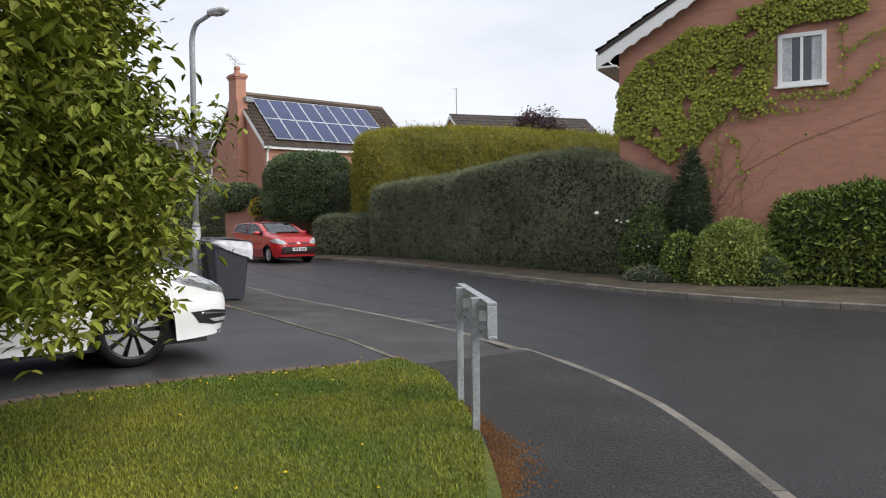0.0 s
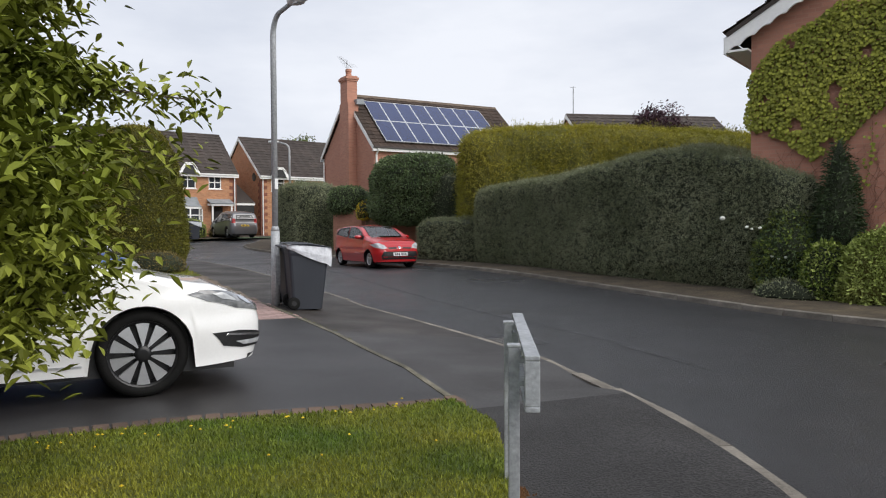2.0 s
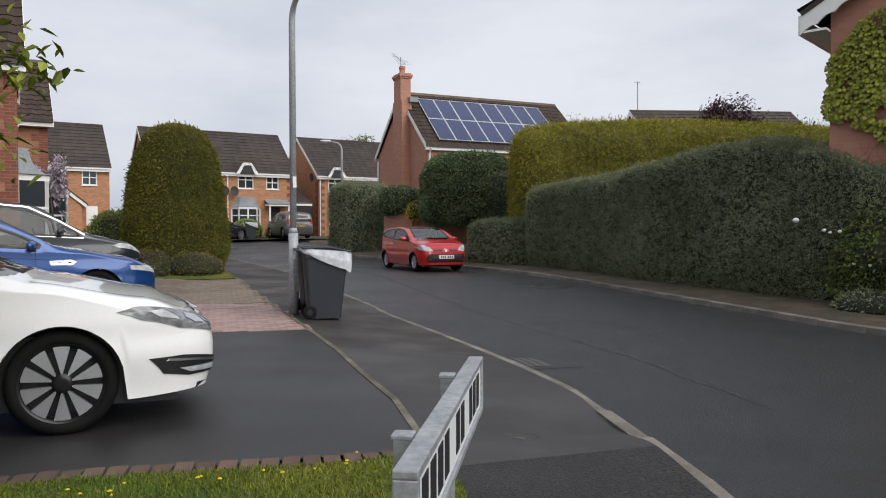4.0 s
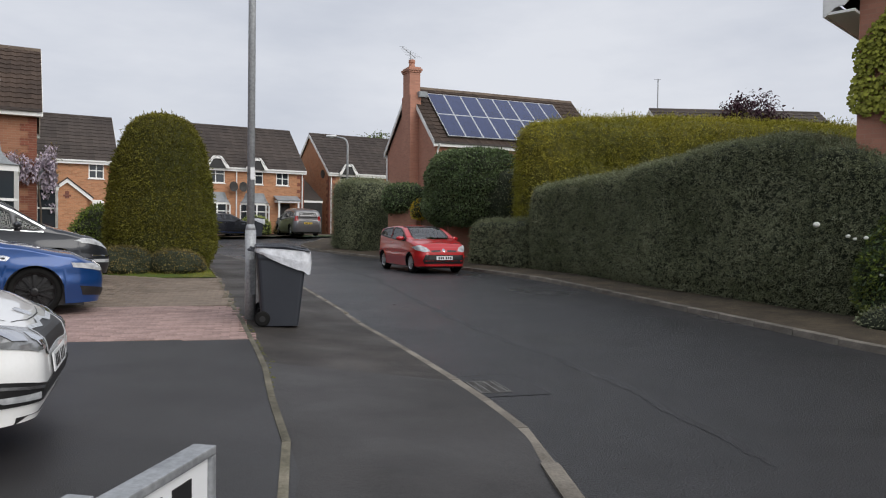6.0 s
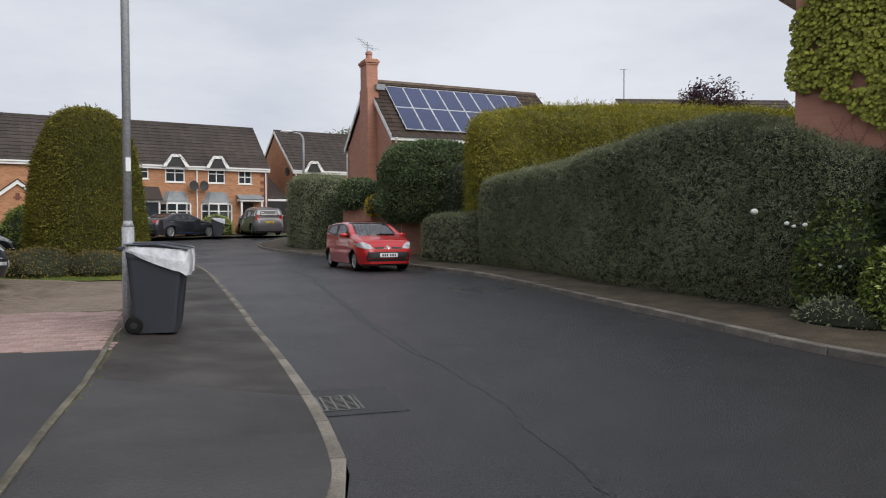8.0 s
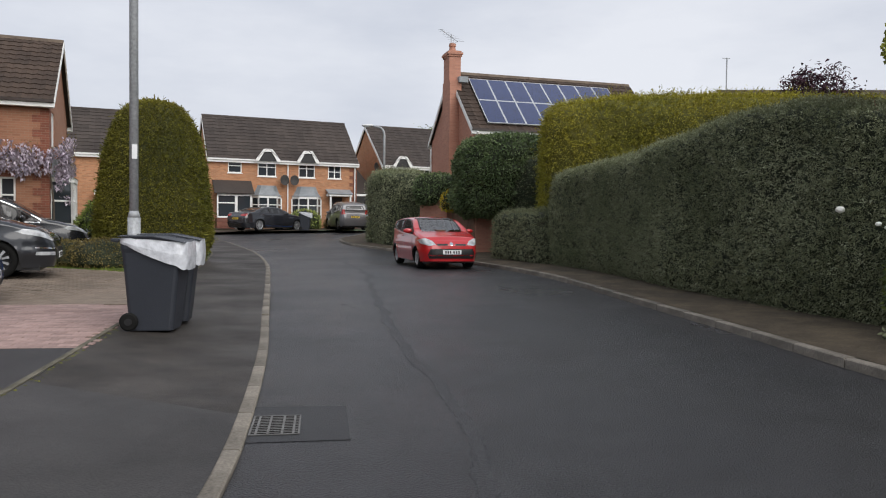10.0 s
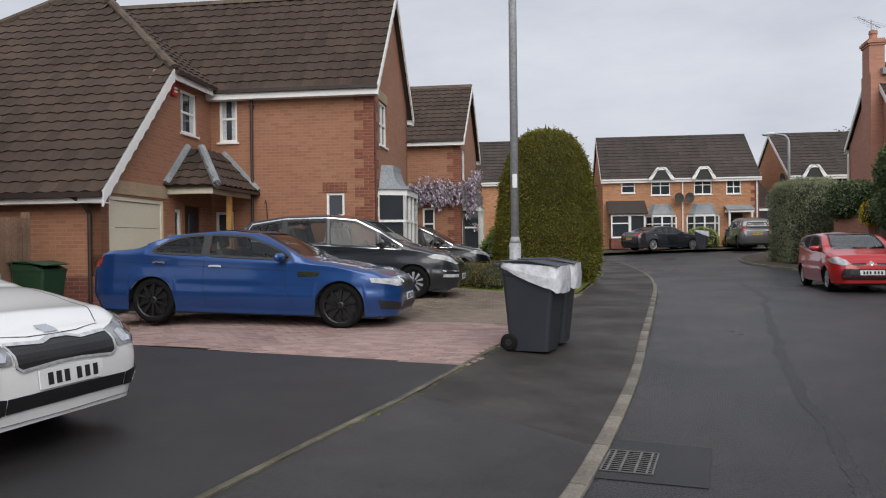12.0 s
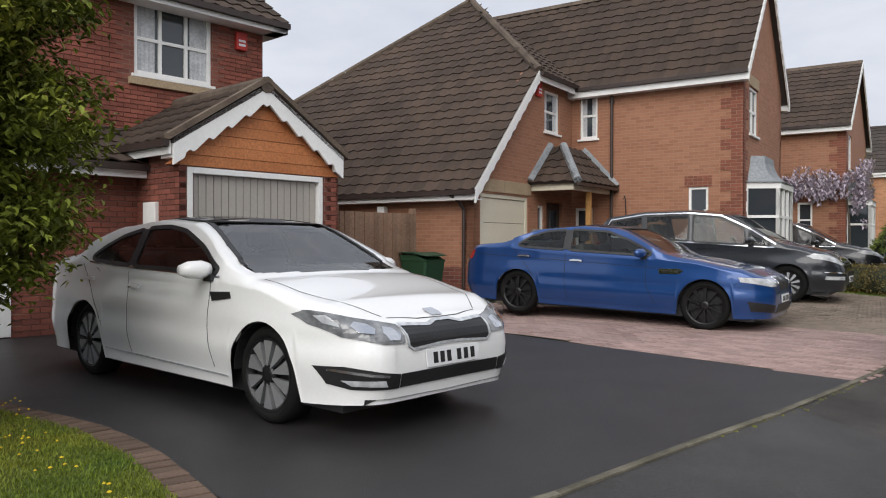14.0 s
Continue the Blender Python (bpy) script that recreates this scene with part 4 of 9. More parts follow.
# a white saloon: wheelbase 2.80, wheels with ten two-tone spokes
SALOON_WHITE = dict(
    name="saloon_white", paint=CAR_WHITE, width=1.77, nose=2.34, tail=-2.50, sill=0.20, radius=0.33, rim=0.252, arch=0.365, wheels=(1.40, -1.40),
    top=[(-2.50, 0.86), (-2.42, 1.05), (-2.0, 1.10), (-1.75, 1.13), (-0.95, 1.40), (-0.35, 1.455), (0.20, 1.42), (1.10, 1.02), (1.20, 0.985), (1.90, 0.855), (2.20, 0.745), (2.34, 0.66)],
    belt=[(-2.50, 0.84), (-2.3, 1.00), (-1.6, 1.03), (0.0, 0.97), (1.0, 0.92), (1.30, 0.90), (1.9, 0.775), (2.34, 0.625)], round_front=0.85, round_rear=0.6, tumble=0.27, nose_lean=0.10, tail_lean=0.10,
    rim_mat=BLACKALLOY, spoke_mat=ALLOY, spokes=10, spoke_w=0.104, spoke_root=0.010, mirror=(0.72, 0.99), plate_z=0.475, plate_rz=0.72,
    side=[("side_window", [(-1.30, 1.085), (-1.12, 1.185), (-0.88, 1.275), (-0.56, 1.335), (-0.57, 1.025), (-1.18, 1.055)], CARGLASS), ("side_window", [(-0.50, 1.02), (-0.49, 1.342), (-0.15, 1.350), (0.12, 1.315), (0.48, 1.185), (0.80, 1.03), (0.78, 0.995)], CARGLASS),
          ("door_pillar", [(-0.57, 1.03), (-0.50, 1.025), (-0.49, 1.338), (-0.56, 1.332)], BLACKP),
          ("window_trim", strip([(-1.32, 1.048), (-1.15, 1.034), (0.0, 0.998), (0.84, 0.974)], 0.014), CHROME),
          ("fender_vent", [(0.78, 0.80), (1.02, 0.83), (1.00, 0.875), (0.74, 0.865)], BLACKP), ("sill_trim", strip([(-0.98, 0.30), (0.98, 0.275)], 0.014), PANELFRAME)],
    seams=[[(0.74, 0.96), (0.72, 0.60), (0.80, 0.32)], [(-0.55, 1.0), (-0.55, 0.6), (-0.50, 0.30)], [(-1.45, 1.03), (-1.20, 0.72), (-1.02, 0.50)]], handles=[(-0.42, 0.86), (-1.28, 0.895)],
    front=[("headlamp", [(0.434, 0.590), (0.598, 0.593), (0.772, 0.640), (0.844, 0.710), (0.868, 0.790), (0.830, 0.795), (0.675, 0.750), (0.425, 0.700)], LAMPDARK),
           ("lamp_reflector", [(0.482, 0.615), (0.560, 0.615), (0.579, 0.655), (0.550, 0.690), (0.492, 0.680), (0.463, 0.645)], CHROME, 0.011), ("lamp_reflector", [(0.637, 0.650), (0.714, 0.665), (0.733, 0.700), (0.695, 0.725), (0.637, 0.710), (0.608, 0.680)], CHROME, 0.011), ("lamp_reflector", [(0.772, 0.700), (0.815, 0.720), (0.830, 0.765), (0.801, 0.765)], LAMPCLEAR, 0.011),
           ("grille", [(-0.367, 0.540), (-0.097, 0.557), (0.097, 0.557), (0.367, 0.540), (0.410, 0.565), (0.410, 0.690), (0.154, 0.677), (0.068, 0.700), (-0.068, 0.700), (-0.154, 0.677), (-0.410, 0.690), (-0.410, 0.565)], BLACKP),
           ("grille_trim", strip([(-0.410, 0.695), (-0.154, 0.681), (-0.068, 0.703), (0.068, 0.703), (0.154, 0.681), (0.410, 0.695)], 0.018), PANELFRAME, 0.010), ("grille_trim", strip([(-0.415, 0.690), (-0.405, 0.570), (-0.367, 0.547), (-0.097, 0.565), (0.097, 0.565), (0.367, 0.547), (0.405, 0.570), (0.415, 0.690)], 0.016), PANELFRAME, 0.010),
           ("maker_badge", [(-0.053, 0.730), (0.053, 0.730), (0.063, 0.750), (0.048, 0.770), (-0.048, 0.770), (-0.063, 0.750)], CHROME),
           ("fog_lamp_recess", [(0.492, 0.315), (0.733, 0.315), (0.801, 0.345), (0.844, 0.455), (0.772, 0.460), (0.618, 0.425), (0.492, 0.405)], BLACKP), ("fog_lamp", [(0.579, 0.335), (0.733, 0.34), (0.772, 0.375), (0.598, 0.375)], LAMPCLEAR, 0.011), ("daytime_lamp", strip([(0.579, 0.398), (0.675, 0.41), (0.811, 0.438)], 0.016), CHROME, 0.011),
           ("lower_grille", [(-0.482, 0.318), (0.482, 0.318), (0.482, 0.405), (-0.482, 0.405)], BLACKP),
           ("front_lip", strip([(-0.675, 0.235), (0.000, 0.225), (0.675, 0.235)], 0.035), BLACKP), ("windscreen", [(-0.690, 1.005), (0.690, 1.005), (0.642, 1.20), (0.558, 1.402), (-0.558, 1.402), (-0.642, 1.20)], SCREENGLASS, 0.011)],
    rear=[("rear_window", [(-0.50, 1.17), (0.50, 1.17), (0.46, 1.36), (-0.46, 1.36)], CARGLASS), ("tail_lamp", [(0.45, 0.86), (0.82, 0.88), (0.85, 0.98), (0.50, 0.97)], LAMPRED)],
    over=[("bonnet_seam", strip([(1.22, 0.72), (1.60, 0.70), (1.95, 0.60), (2.13, 0.46)], 0.006), INK), ("bonnet_seam", strip([(1.22, -0.72), (1.60, -0.70), (1.95, -0.60), (2.13, -0.46)], 0.006), INK), ("bonnet_seam", strip([(2.155, -0.44), (2.20, -0.2), (2.205, 0.0), (2.20, 0.2), (2.155, 0.44)], 0.006), INK), ("roof_panel", [(-0.95, -0.50), (0.16, -0.52), (0.16, 0.52), (-0.95, 0.50)], ROOFGLASS)])

SALOON_BLUE = dict(
    name="saloon_blue", paint=CAR_BLUE, width=1.89, nose=2.36, tail=-2.56, sill=0.19, radius=0.345, rim=0.262, arch=0.372, wheels=(1.48, -1.48),
    top=[(-2.56, 0.88), (-2.46, 1.08), (-2.05, 1.13), (-1.85, 1.15), (-1.10, 1.40), (-0.45, 1.465), (0.10, 1.435), (0.98, 1.05), (1.12, 1.02), (1.90, 0.90), (2.22, 0.80), (2.36, 0.72)],
    belt=[(-2.56, 0.86), (-2.3, 1.02), (-1.6, 1.04), (0.0, 0.98), (0.95, 0.945), (1.25, 0.93), (1.9, 0.83), (2.36, 0.68)], round_front=0.75, round_rear=0.6, tumble=0.27, nose_lean=0.06, tail_lean=0.10,
    rim_mat=BLACKALLOY, spoke_mat=BLACKALLOY, spokes=10, spoke_w=0.05, mirror=(0.60, 1.01), plate_z=0.47, plate_rz=0.72, mirror_mat=CAR_BLUE,
    side=[("side_window", [(-1.50, 1.10), (-1.28, 1.245), (-1.02, 1.325), (-0.70, 1.360), (-0.68, 1.05), (-1.38, 1.07)], CARGLASS), ("side_window", [(-0.59, 1.045), (-0.61, 1.365), (-0.02, 1.345), (0.36, 1.215), (0.70, 1.06), (0.68, 1.01)], CARGLASS),
          ("door_pillar", [(-0.68, 1.055), (-0.59, 1.05), (-0.61, 1.36), (-0.70, 1.357)], BLACKP), ("fender_vent", [(0.84, 0.76), (1.13, 0.77), (1.18, 0.82), (1.10, 0.845), (0.82, 0.825)], CHROME), ("vent_slot", [(0.88, 0.777), (1.10, 0.787), (1.13, 0.815), (1.08, 0.828), (0.86, 0.812)], BLACKP), ("sill_trim", strip([(-1.05, 0.30), (1.05, 0.27)], 0.03), CAR_BLUE)],
    # the last, lengthwise line paints the shade of the flank's crease
    seams=[[(0.64, 0.98), (0.64, 0.60), (0.78, 0.32)], [(-0.65, 1.03), (-0.65, 0.6), (-0.60, 0.30)], [(-1.56, 1.05), (-1.30, 0.75), (-1.10, 0.52)], [(-2.2, 0.93), (-1.2, 0.90), (0.2, 0.86), (1.05, 0.83)]], handles=[(-0.46, 0.89), (-1.36, 0.925)], handle_mat=CHROME,
    front=[("headlamp", [(0.44, 0.655), (0.70, 0.65), (0.90, 0.70), (0.90, 0.765), (0.70, 0.755), (0.46, 0.735)], LAMPCLEAR), ("kidney_grille", [(0.03, 0.60), (0.26, 0.60), (0.33, 0.68), (0.32, 0.755), (0.08, 0.755), (0.03, 0.72)], BLACKP),
           ("kidney_trim", strip([(0.025, 0.61), (0.025, 0.73), (0.08, 0.768), (0.32, 0.768), (0.345, 0.69), (0.27, 0.592)], 0.018), CHROME),
           ("air_intake", [(0.55, 0.29), (0.84, 0.31), (0.88, 0.44), (0.62, 0.40)], BLACKP), ("lower_grille", [(-0.48, 0.27), (0.48, 0.27), (0.42, 0.40), (-0.42, 0.40)], BLACKP),
           ("windscreen", [(-0.64, 1.06), (0.64, 1.06), (0.60, 1.24), (0.53, 1.415), (-0.53, 1.415), (-0.60, 1.24)], SCREENGLASS)],
    rear=[("rear_window", [(-0.50, 1.19), (0.50, 1.19), (0.46, 1.37), (-0.46, 1.37)], CARGLASS), ("tail_lamp", [(0.42, 0.88), (0.84, 0.84), (0.86, 0.99), (0.46, 0.99)], LAMPRED)])

MPV_GREY = dict(
    name="mpv_grey", paint=CAR_GREY, width=1.88, nose=2.34, tail=-2.43, sill=0.21, radius=0.335, rim=0.225, arch=0.37, wheels=(1.42, -1.43),
    top=[(-2.43, 0.90), (-2.36, 1.20), (-2.05, 1.56), (-1.3, 1.68), (-0.4, 1.715), (0.25, 1.64), (1.25, 1.11), (1.42, 1.06), (1.95, 0.95), (2.22, 0.84), (2.34, 0.74)],
    belt=[(-2.43, 0.88), (-2.3, 1.12), (-1.6, 1.10), (0.0, 1.03), (1.2, 0.98), (1.5, 0.95), (2.0, 0.86), (2.34, 0.70)], round_front=0.85, round_rear=0.5, tumble=0.22, nose_lean=0.10, tail_lean=0.12,
    rim_mat=BLACKALLOY, spoke_mat=ALLOY, spokes=10, spoke_w=0.05, mirror=(0.78, 1.07), plate_z=0.44, plate_rz=0.80,
    side=[("side_window", [(-2.10, 1.15), (-2.0, 1.42), (-1.35, 1.535), (-1.30, 1.11)], CARGLASS), ("side_window", [(-1.22, 1.105), (-1.26, 1.54), (-0.42, 1.575), (-0.38, 1.06)], CARGLASS), ("side_window", [(-0.30, 1.055), (-0.34, 1.575), (0.15, 1.535), (0.62, 1.33), (0.70, 1.02)], CARGLASS), ("quarter_window", [(0.76, 1.02), (0.70, 1.28), (1.12, 1.06), (1.10, 1.01)], CARGLASS),
          ("chrome_window_line", strip([(-2.15, 1.15), (-2.0, 1.46), (-1.3, 1.58), (-0.4, 1.615), (0.2, 1.57), (0.72, 1.33), (1.20, 1.05)], 0.025), CHROME), ("chrome_window_line", strip([(-2.1, 1.12), (0.0, 1.03), (1.18, 0.99)], 0.022), CHROME)],
    seams=[[(0.80, 1.0), (0.80, 0.6), (0.88, 0.34)], [(-0.34, 1.05), (-0.36, 0.6), (-0.34, 0.32)], [(-1.30, 1.1), (-1.2, 0.7), (-1.05, 0.5)]], handles=[(-0.12, 0.94), (-1.08, 0.98)],
    front=[("headlamp", [(0.45, 0.70), (0.68, 0.70), (0.92, 0.82), (0.88, 0.90), (0.60, 0.80)], LAMPCLEAR), ("grille", [(-0.36, 0.69), (0.36, 0.69), (0.40, 0.76), (-0.40, 0.76)], BLACKP), ("grille_trim", strip([(-0.40, 0.725), (0.40, 0.725)], 0.016), CHROME),
           ("lower_grille", [(-0.56, 0.36), (0.56, 0.36), (0.44, 0.58), (-0.44, 0.58)], BLACKP), ("fog_lamp", [(0.66, 0.44), (0.86, 0.44), (0.86, 0.50), (0.66, 0.50)], LAMPCLEAR), ("daytime_lamp", strip([(0.62, 0.56), (0.86, 0.57)], 0.02), CHROME),
           ("windscreen", [(-0.68, 1.10), (0.68, 1.10), (0.62, 1.35), (0.56, 1.56), (-0.56, 1.56), (-0.62, 1.35)], CARGLASS)],
    rear=[("tail_lamp", [(0.62, 0.95), (0.86, 0.95), (0.80, 1.25), (0.64, 1.25)], LAMPRED), ("rear_window", [(-0.58, 1.18), (0.58, 1.18), (0.50, 1.45), (-0.50, 1.45)], CARGLASS)])

HATCH_RED = dict(
    name="hatch_red", paint=CAR_RED, width=1.71, nose=2.02, tail=-1.98, sill=0.20, radius=0.30, rim=0.20, arch=0.335, wheels=(1.25, -1.33),
    top=[(-1.98, 0.86), (-1.92, 1.10), (-1.62, 1.34), (-1.1, 1.42), (-0.4, 1.455), (0.18, 1.40), (1.05, 1.03), (1.22, 1.0), (1.70, 0.90), (1.92, 0.78), (2.02, 0.68)],
    belt=[(-1.98, 0.84), (-1.85, 1.06), (-1.2, 1.04), (0.0, 0.97), (1.0, 0.92), (1.3, 0.90), (1.75, 0.80), (2.02, 0.64)], round_front=0.80, round_rear=0.5, tumble=0.24, nose_lean=0.12, tail_lean=0.10,
    rim_mat=ALLOY, spoke_mat=ALLOY, spokes=9, spoke_w=0.06, mirror=(0.66, 1.0), plate_z=0.47, plate_rz=0.72,
    side=[("side_window", [(-1.62, 1.12), (-1.40, 1.31), (-0.62, 1.365), (-0.55, 1.02)], CARGLASS), ("side_window", [(-0.46, 1.01), (-0.52, 1.37), (0.06, 1.335), (0.46, 1.19), (0.86, 1.03), (0.84, 0.96)], CARGLASS), ("bump_strip", strip([(-0.98, 0.53), (0.85, 0.50)], 0.05), CAR_RED)],
    seams=[[(0.80, 0.94), (0.80, 0.6), (0.86, 0.34)], [(-0.52, 1.0), (-0.58, 0.6), (-0.52, 0.32)]], handles=[(-0.36, 0.88)],
    front=[("headlamp", [(0.44, 0.67), (0.62, 0.64), (0.80, 0.70), (0.84, 0.80), (0.70, 0.85), (0.52, 0.77)], LAMPCLEAR), ("upper_grille", [(0.10, 0.655), (0.40, 0.645), (0.42, 0.69), (0.12, 0.70)], BLACKP), ("maker_badge", [(0.0, 0.64), (0.055, 0.695), (0.0, 0.75), (-0.055, 0.695)], CHROME),
           ("lower_grille", [(-0.62, 0.30), (0.62, 0.30), (0.66, 0.40), (0.60, 0.56), (-0.60, 0.56), (-0.66, 0.40)], BLACKP), ("bumper_bar", strip([(-0.62, 0.385), (0, 0.375), (0.62, 0.385)], 0.03), CAR_RED),
           ("windscreen", [(-0.60, 1.02), (0.60, 1.02), (0.57, 1.22), (0.52, 1.39), (-0.52, 1.39), (-0.57, 1.22)], SCREENGLASS)],
    rear=[("tail_lamp", [(0.60, 0.80), (0.80, 0.80), (0.76, 1.08), (0.62, 1.08)], LAMPRED), ("rear_window", [(-0.52, 1.08), (0.52, 1.08), (0.46, 1.32), (-0.46, 1.32)], CARGLASS)])


def variant(base, **changes):
    d = dict(base)
    d.update(changes)
    return d


def car_at(spec, x, y, z, deg, label, tilt=0.0, size=1.0):
    """x, y: the contact of the right front wheel; deg: the way the nose points; tilt: degrees by which the tail stands higher."""
    d = Vector((math.cos(radians(deg)), math.sin(radians(deg)), 0))
    right = Vector((d.y, -d.x, 0))
    origin = Vector((x, y, z)) - right * (spec["width"] / 2 - 0.14) * size - d * spec["wheels"][0] * size * math.cos(radians(tilt))
    m = Matrix.Translation(origin + Vector((0, 0, spec["wheels"][0] * math.sin(radians(tilt))))) @ pose(0, 0, 0, 0, 0, deg) @ pose(0, 0, 0, 0, tilt, 0) @ Matrix.Diagonal((size, size, size, 1))
    return make_car(spec, m, label)


car_at(SALOON_WHITE, -2.756, 6.065, 0.004, 38, "glossy white four-door saloon with dark glass roof on a tarmac drive")
car_at(SALOON_BLUE, -7.31, 11.77, 0.006, 46, "metallic blue four-door saloon with black wheels on pink block paving", 1.7)
car_at(MPV_GREY, -9.93, 14.86, drive_rise(-9.93, 14.86) + 0.012, 46, "dark grey people carrier with chrome window line beside the blue saloon", 1.4)
car_at(HATCH_RED, -5.91, 23.60, rise(23.6) + ROAD_Z + 0.01, -50, "bright red three-door hatchback parked at the kerb by the hedge", size=0.93)

HATCH_BLACK = variant(MPV_GREY, name="estate_black", fine=False, paint=CAR_BLACK)
car_at(HATCH_BLACK, -15.0, 20.0, rise(20) + 0.01, 46, "black estate car with a chrome window line on the neighbour's drive")
car_at(variant(SALOON_BLUE, name="saloon_dark", fine=False, paint=CAR_BLACK, spoke_mat=ALLOY, rim_mat=ALLOY, mirror_mat=CAR_BLACK), -22.61, 41.98, rise(41.2) - 0.02, 78, "dark grey saloon parked tail outwards before the far houses", size=0.92)
SUV = variant(MPV_GREY, name="suv", fine=False, paint=CAR_SILVER, radius=0.37, arch=0.41, sill=0.26, top=[(x, z + 0.08) for x, z in MPV_GREY["top"]], belt=[(x, z + 0.05) for x, z in MPV_GREY["belt"]])
car_at(SUV, -20.6, 44.9, rise(44.5) - 0.02, 135, "grey estate off-roader parked nose-in by the far house", size=0.9)
car_at(variant(HATCH_RED, name="hatch_white", fine=False, paint=CAR_WHITE), -25.4, 35.2, rise(36) - 0.02, -20, "white hatchback parked beyond the clipped yew")


# ---- houses ----
def wall_bm(bm, length, height, holes, thick=0.25, x0=0.0, z0=0.0, m=None):
    """An upright wall along x, its face at y = 0 and its back at y = thick, with holes (x0, x1, z0, z1) right through."""
    xs = sorted({x0, x0 + length, *[h[0] for h in holes], *[h[1] for h in holes]})
    zs = sorted({z0, z0 + height, *[h[2] for h in holes], *[h[3] for h in holes]})
    xs, zs = [x for x in xs if x0 <= x <= x0 + length], [z for z in zs if z0 <= z <= z0 + height]
    for a, b in zip(xs, xs[1:]):
        for c, d in zip(zs, zs[1:]):
            if not any(h[0] <= (a + b) / 2 <= h[1] and h[2] <= (c + d) / 2 <= h[3] for h in holes):
                box(bm, a, b, 0, thick, c, d, m)
    bmesh.ops.remove_doubles(bm, verts=bm.verts[:], dist=0.0005)
    inner = {}
    for f in bm.faces:
        key = tuple(round(c, 3) for c in f.calc_center_median())
        inner.setdefault(key, []).append(f)
    bmesh.ops.delete(bm, geom=[f for fs in inner.values() if len(fs) > 1 for f in fs], context="FACES")
    return bm


def window(parent, x0, x1, z0, z1, m, bars=(1, 1), casement=False, curtain=False, sill=True, frame=0.06, mullions=None):
    """A white window set in a hole of a wall whose face is the local plane y = 0 of m."""
    win = new("window")
    win.parent = parent
    win.matrix_local = m
    f, y0, y1 = frame, 0.03, 0.10
    part("window_frame", bevelled((x0, x0 + f, y0, y1, z0, z1), (x1 - f, x1, y0, y1, z0, z1), (x0 + f, x1 - f, y0, y1, z1 - f, z1), (x0 + f, x1 - f, y0, y1, z0, z0 + f), w=0.006), WHITE, win)
    nx, nz = bars
    rows = []
    for i in range(1, nx):
        x = x0 + (x1 - x0) * i / nx
        rows.append((x - 0.028, x + 0.028, y0 + 0.005, y1 - 0.01, z0 + f, z1 - f))
    for k in range(1, nz):
        z = z0 + (z1 - z0) * k / nz
        rows.append((x0 + f, x1 - f, y0 + 0.008, y1 - 0.012, z - 0.026, z + 0.026))
    for row in rows:
        part("glazing_bar", boxes(row), WHITE, win)
    for i in range(nx):
        a, b = x0 + (x1 - x0) * i / nx, x0 + (x1 - x0) * (i + 1) / nx
        part("pane", boxes((a + 0.02, b - 0.02, 0.070, 0.076, z0 + 0.02, z1 - 0.02)), GLASS, win)
    if curtain:
        bm = bmesh.new()
        for side in (0, 1):
            a = x0 + 0.05 if side == 0 else x1 - 0.05 - (x1 - x0) * 0.24
            pts = [(a + (x1 - x0) * 0.24 * i / 14, 0.062 + 0.004 * math.sin(i * 1.9)) for i in range(15)]
            prism(bm, pts + [(p[0], p[1] + 0.003) for p in pts[::-1]], "z", z0 + 0.05, z1 - 0.05)
        part("curtain", bm, CURTAIN, win)
    if sill:
        part("window_sill", bevelled((x0 - 0.05, x1 + 0.05, -0.05, 0.10, z0 - 0.05, z0 - 0.003), w=0.006), WHITE, win)
    return win


def roof_courses(bm, a, along, up, length, run, course=0.30, wave=0.30, amp=0.036, lift=0.03, clip=None, step=6):
    """Overlapping courses of waved tiles on a slope: a is the lower corner, along and up are unit vectors in the slope."""
    nrm = along.cross(up).normalized()
    if nrm.z < 0:
        nrm = -nrm
    rows = max(1, int(round(run / course)))
    c = run / rows
    cols = max(1, int(round(length / wave)))
    w = length / cols
    for r in range(rows):
        s0, s1 = r * c - 0.02, (r + 1) * c + 0.03
        x_lo, x_hi = 0.0, length
        if clip:
            x_lo, x_hi = clip(r * c + c / 2)
        first, last = int(math.ceil(x_lo / w - 0.5)), int(math.floor(x_hi / w + 0.5))
        for k in range(first, last):
            prev = None
            for j in range(step + 1):
                x = (k + j / step) * w
                h = amp * (0.5 + 0.5 * math.cos(2 * math.pi * j / step))
                p0 = bm.verts.new(a + along * x + up * s0 + nrm * (h + lift))
                p1 = bm.verts.new(a + along * x + up * s1 + nrm * (h * 0.8 + 0.004))
                pb = bm.verts.new(a + along * x + up * s0 + nrm * (h + lift - 0.022))
                if prev:
                    bm.faces.new((prev[0], p0, p1, prev[1]))
                    bm.faces.new((prev[2], pb, p0, prev[0]))
                prev = (p0, p1, pb)
    return bm


def slab(bm, pts, thick=0.05):
    """A thin plate under a roof plane, from its outline in 3D."""
    p = [Vector(q) for q in pts]
    n = (p[1] - p[0]).cross(p[2] - p[0]).normalized()
    if n.z < 0:
        n, p = -n, p[::-1]
    a, b = [bm.verts.new(q) for q in p], [bm.verts.new(q - n * thick) for q in p]
    bm.faces.new(a)
    bm.faces.new(b[::-1])
    for i in range(len(p)):
        bm.faces.new((a[i], b[i], b[(i + 1) % len(p)], a[(i + 1) % len(p)]))
    bmesh.ops.recalc_face_normals(bm, faces=bm.faces[:])
    return bm


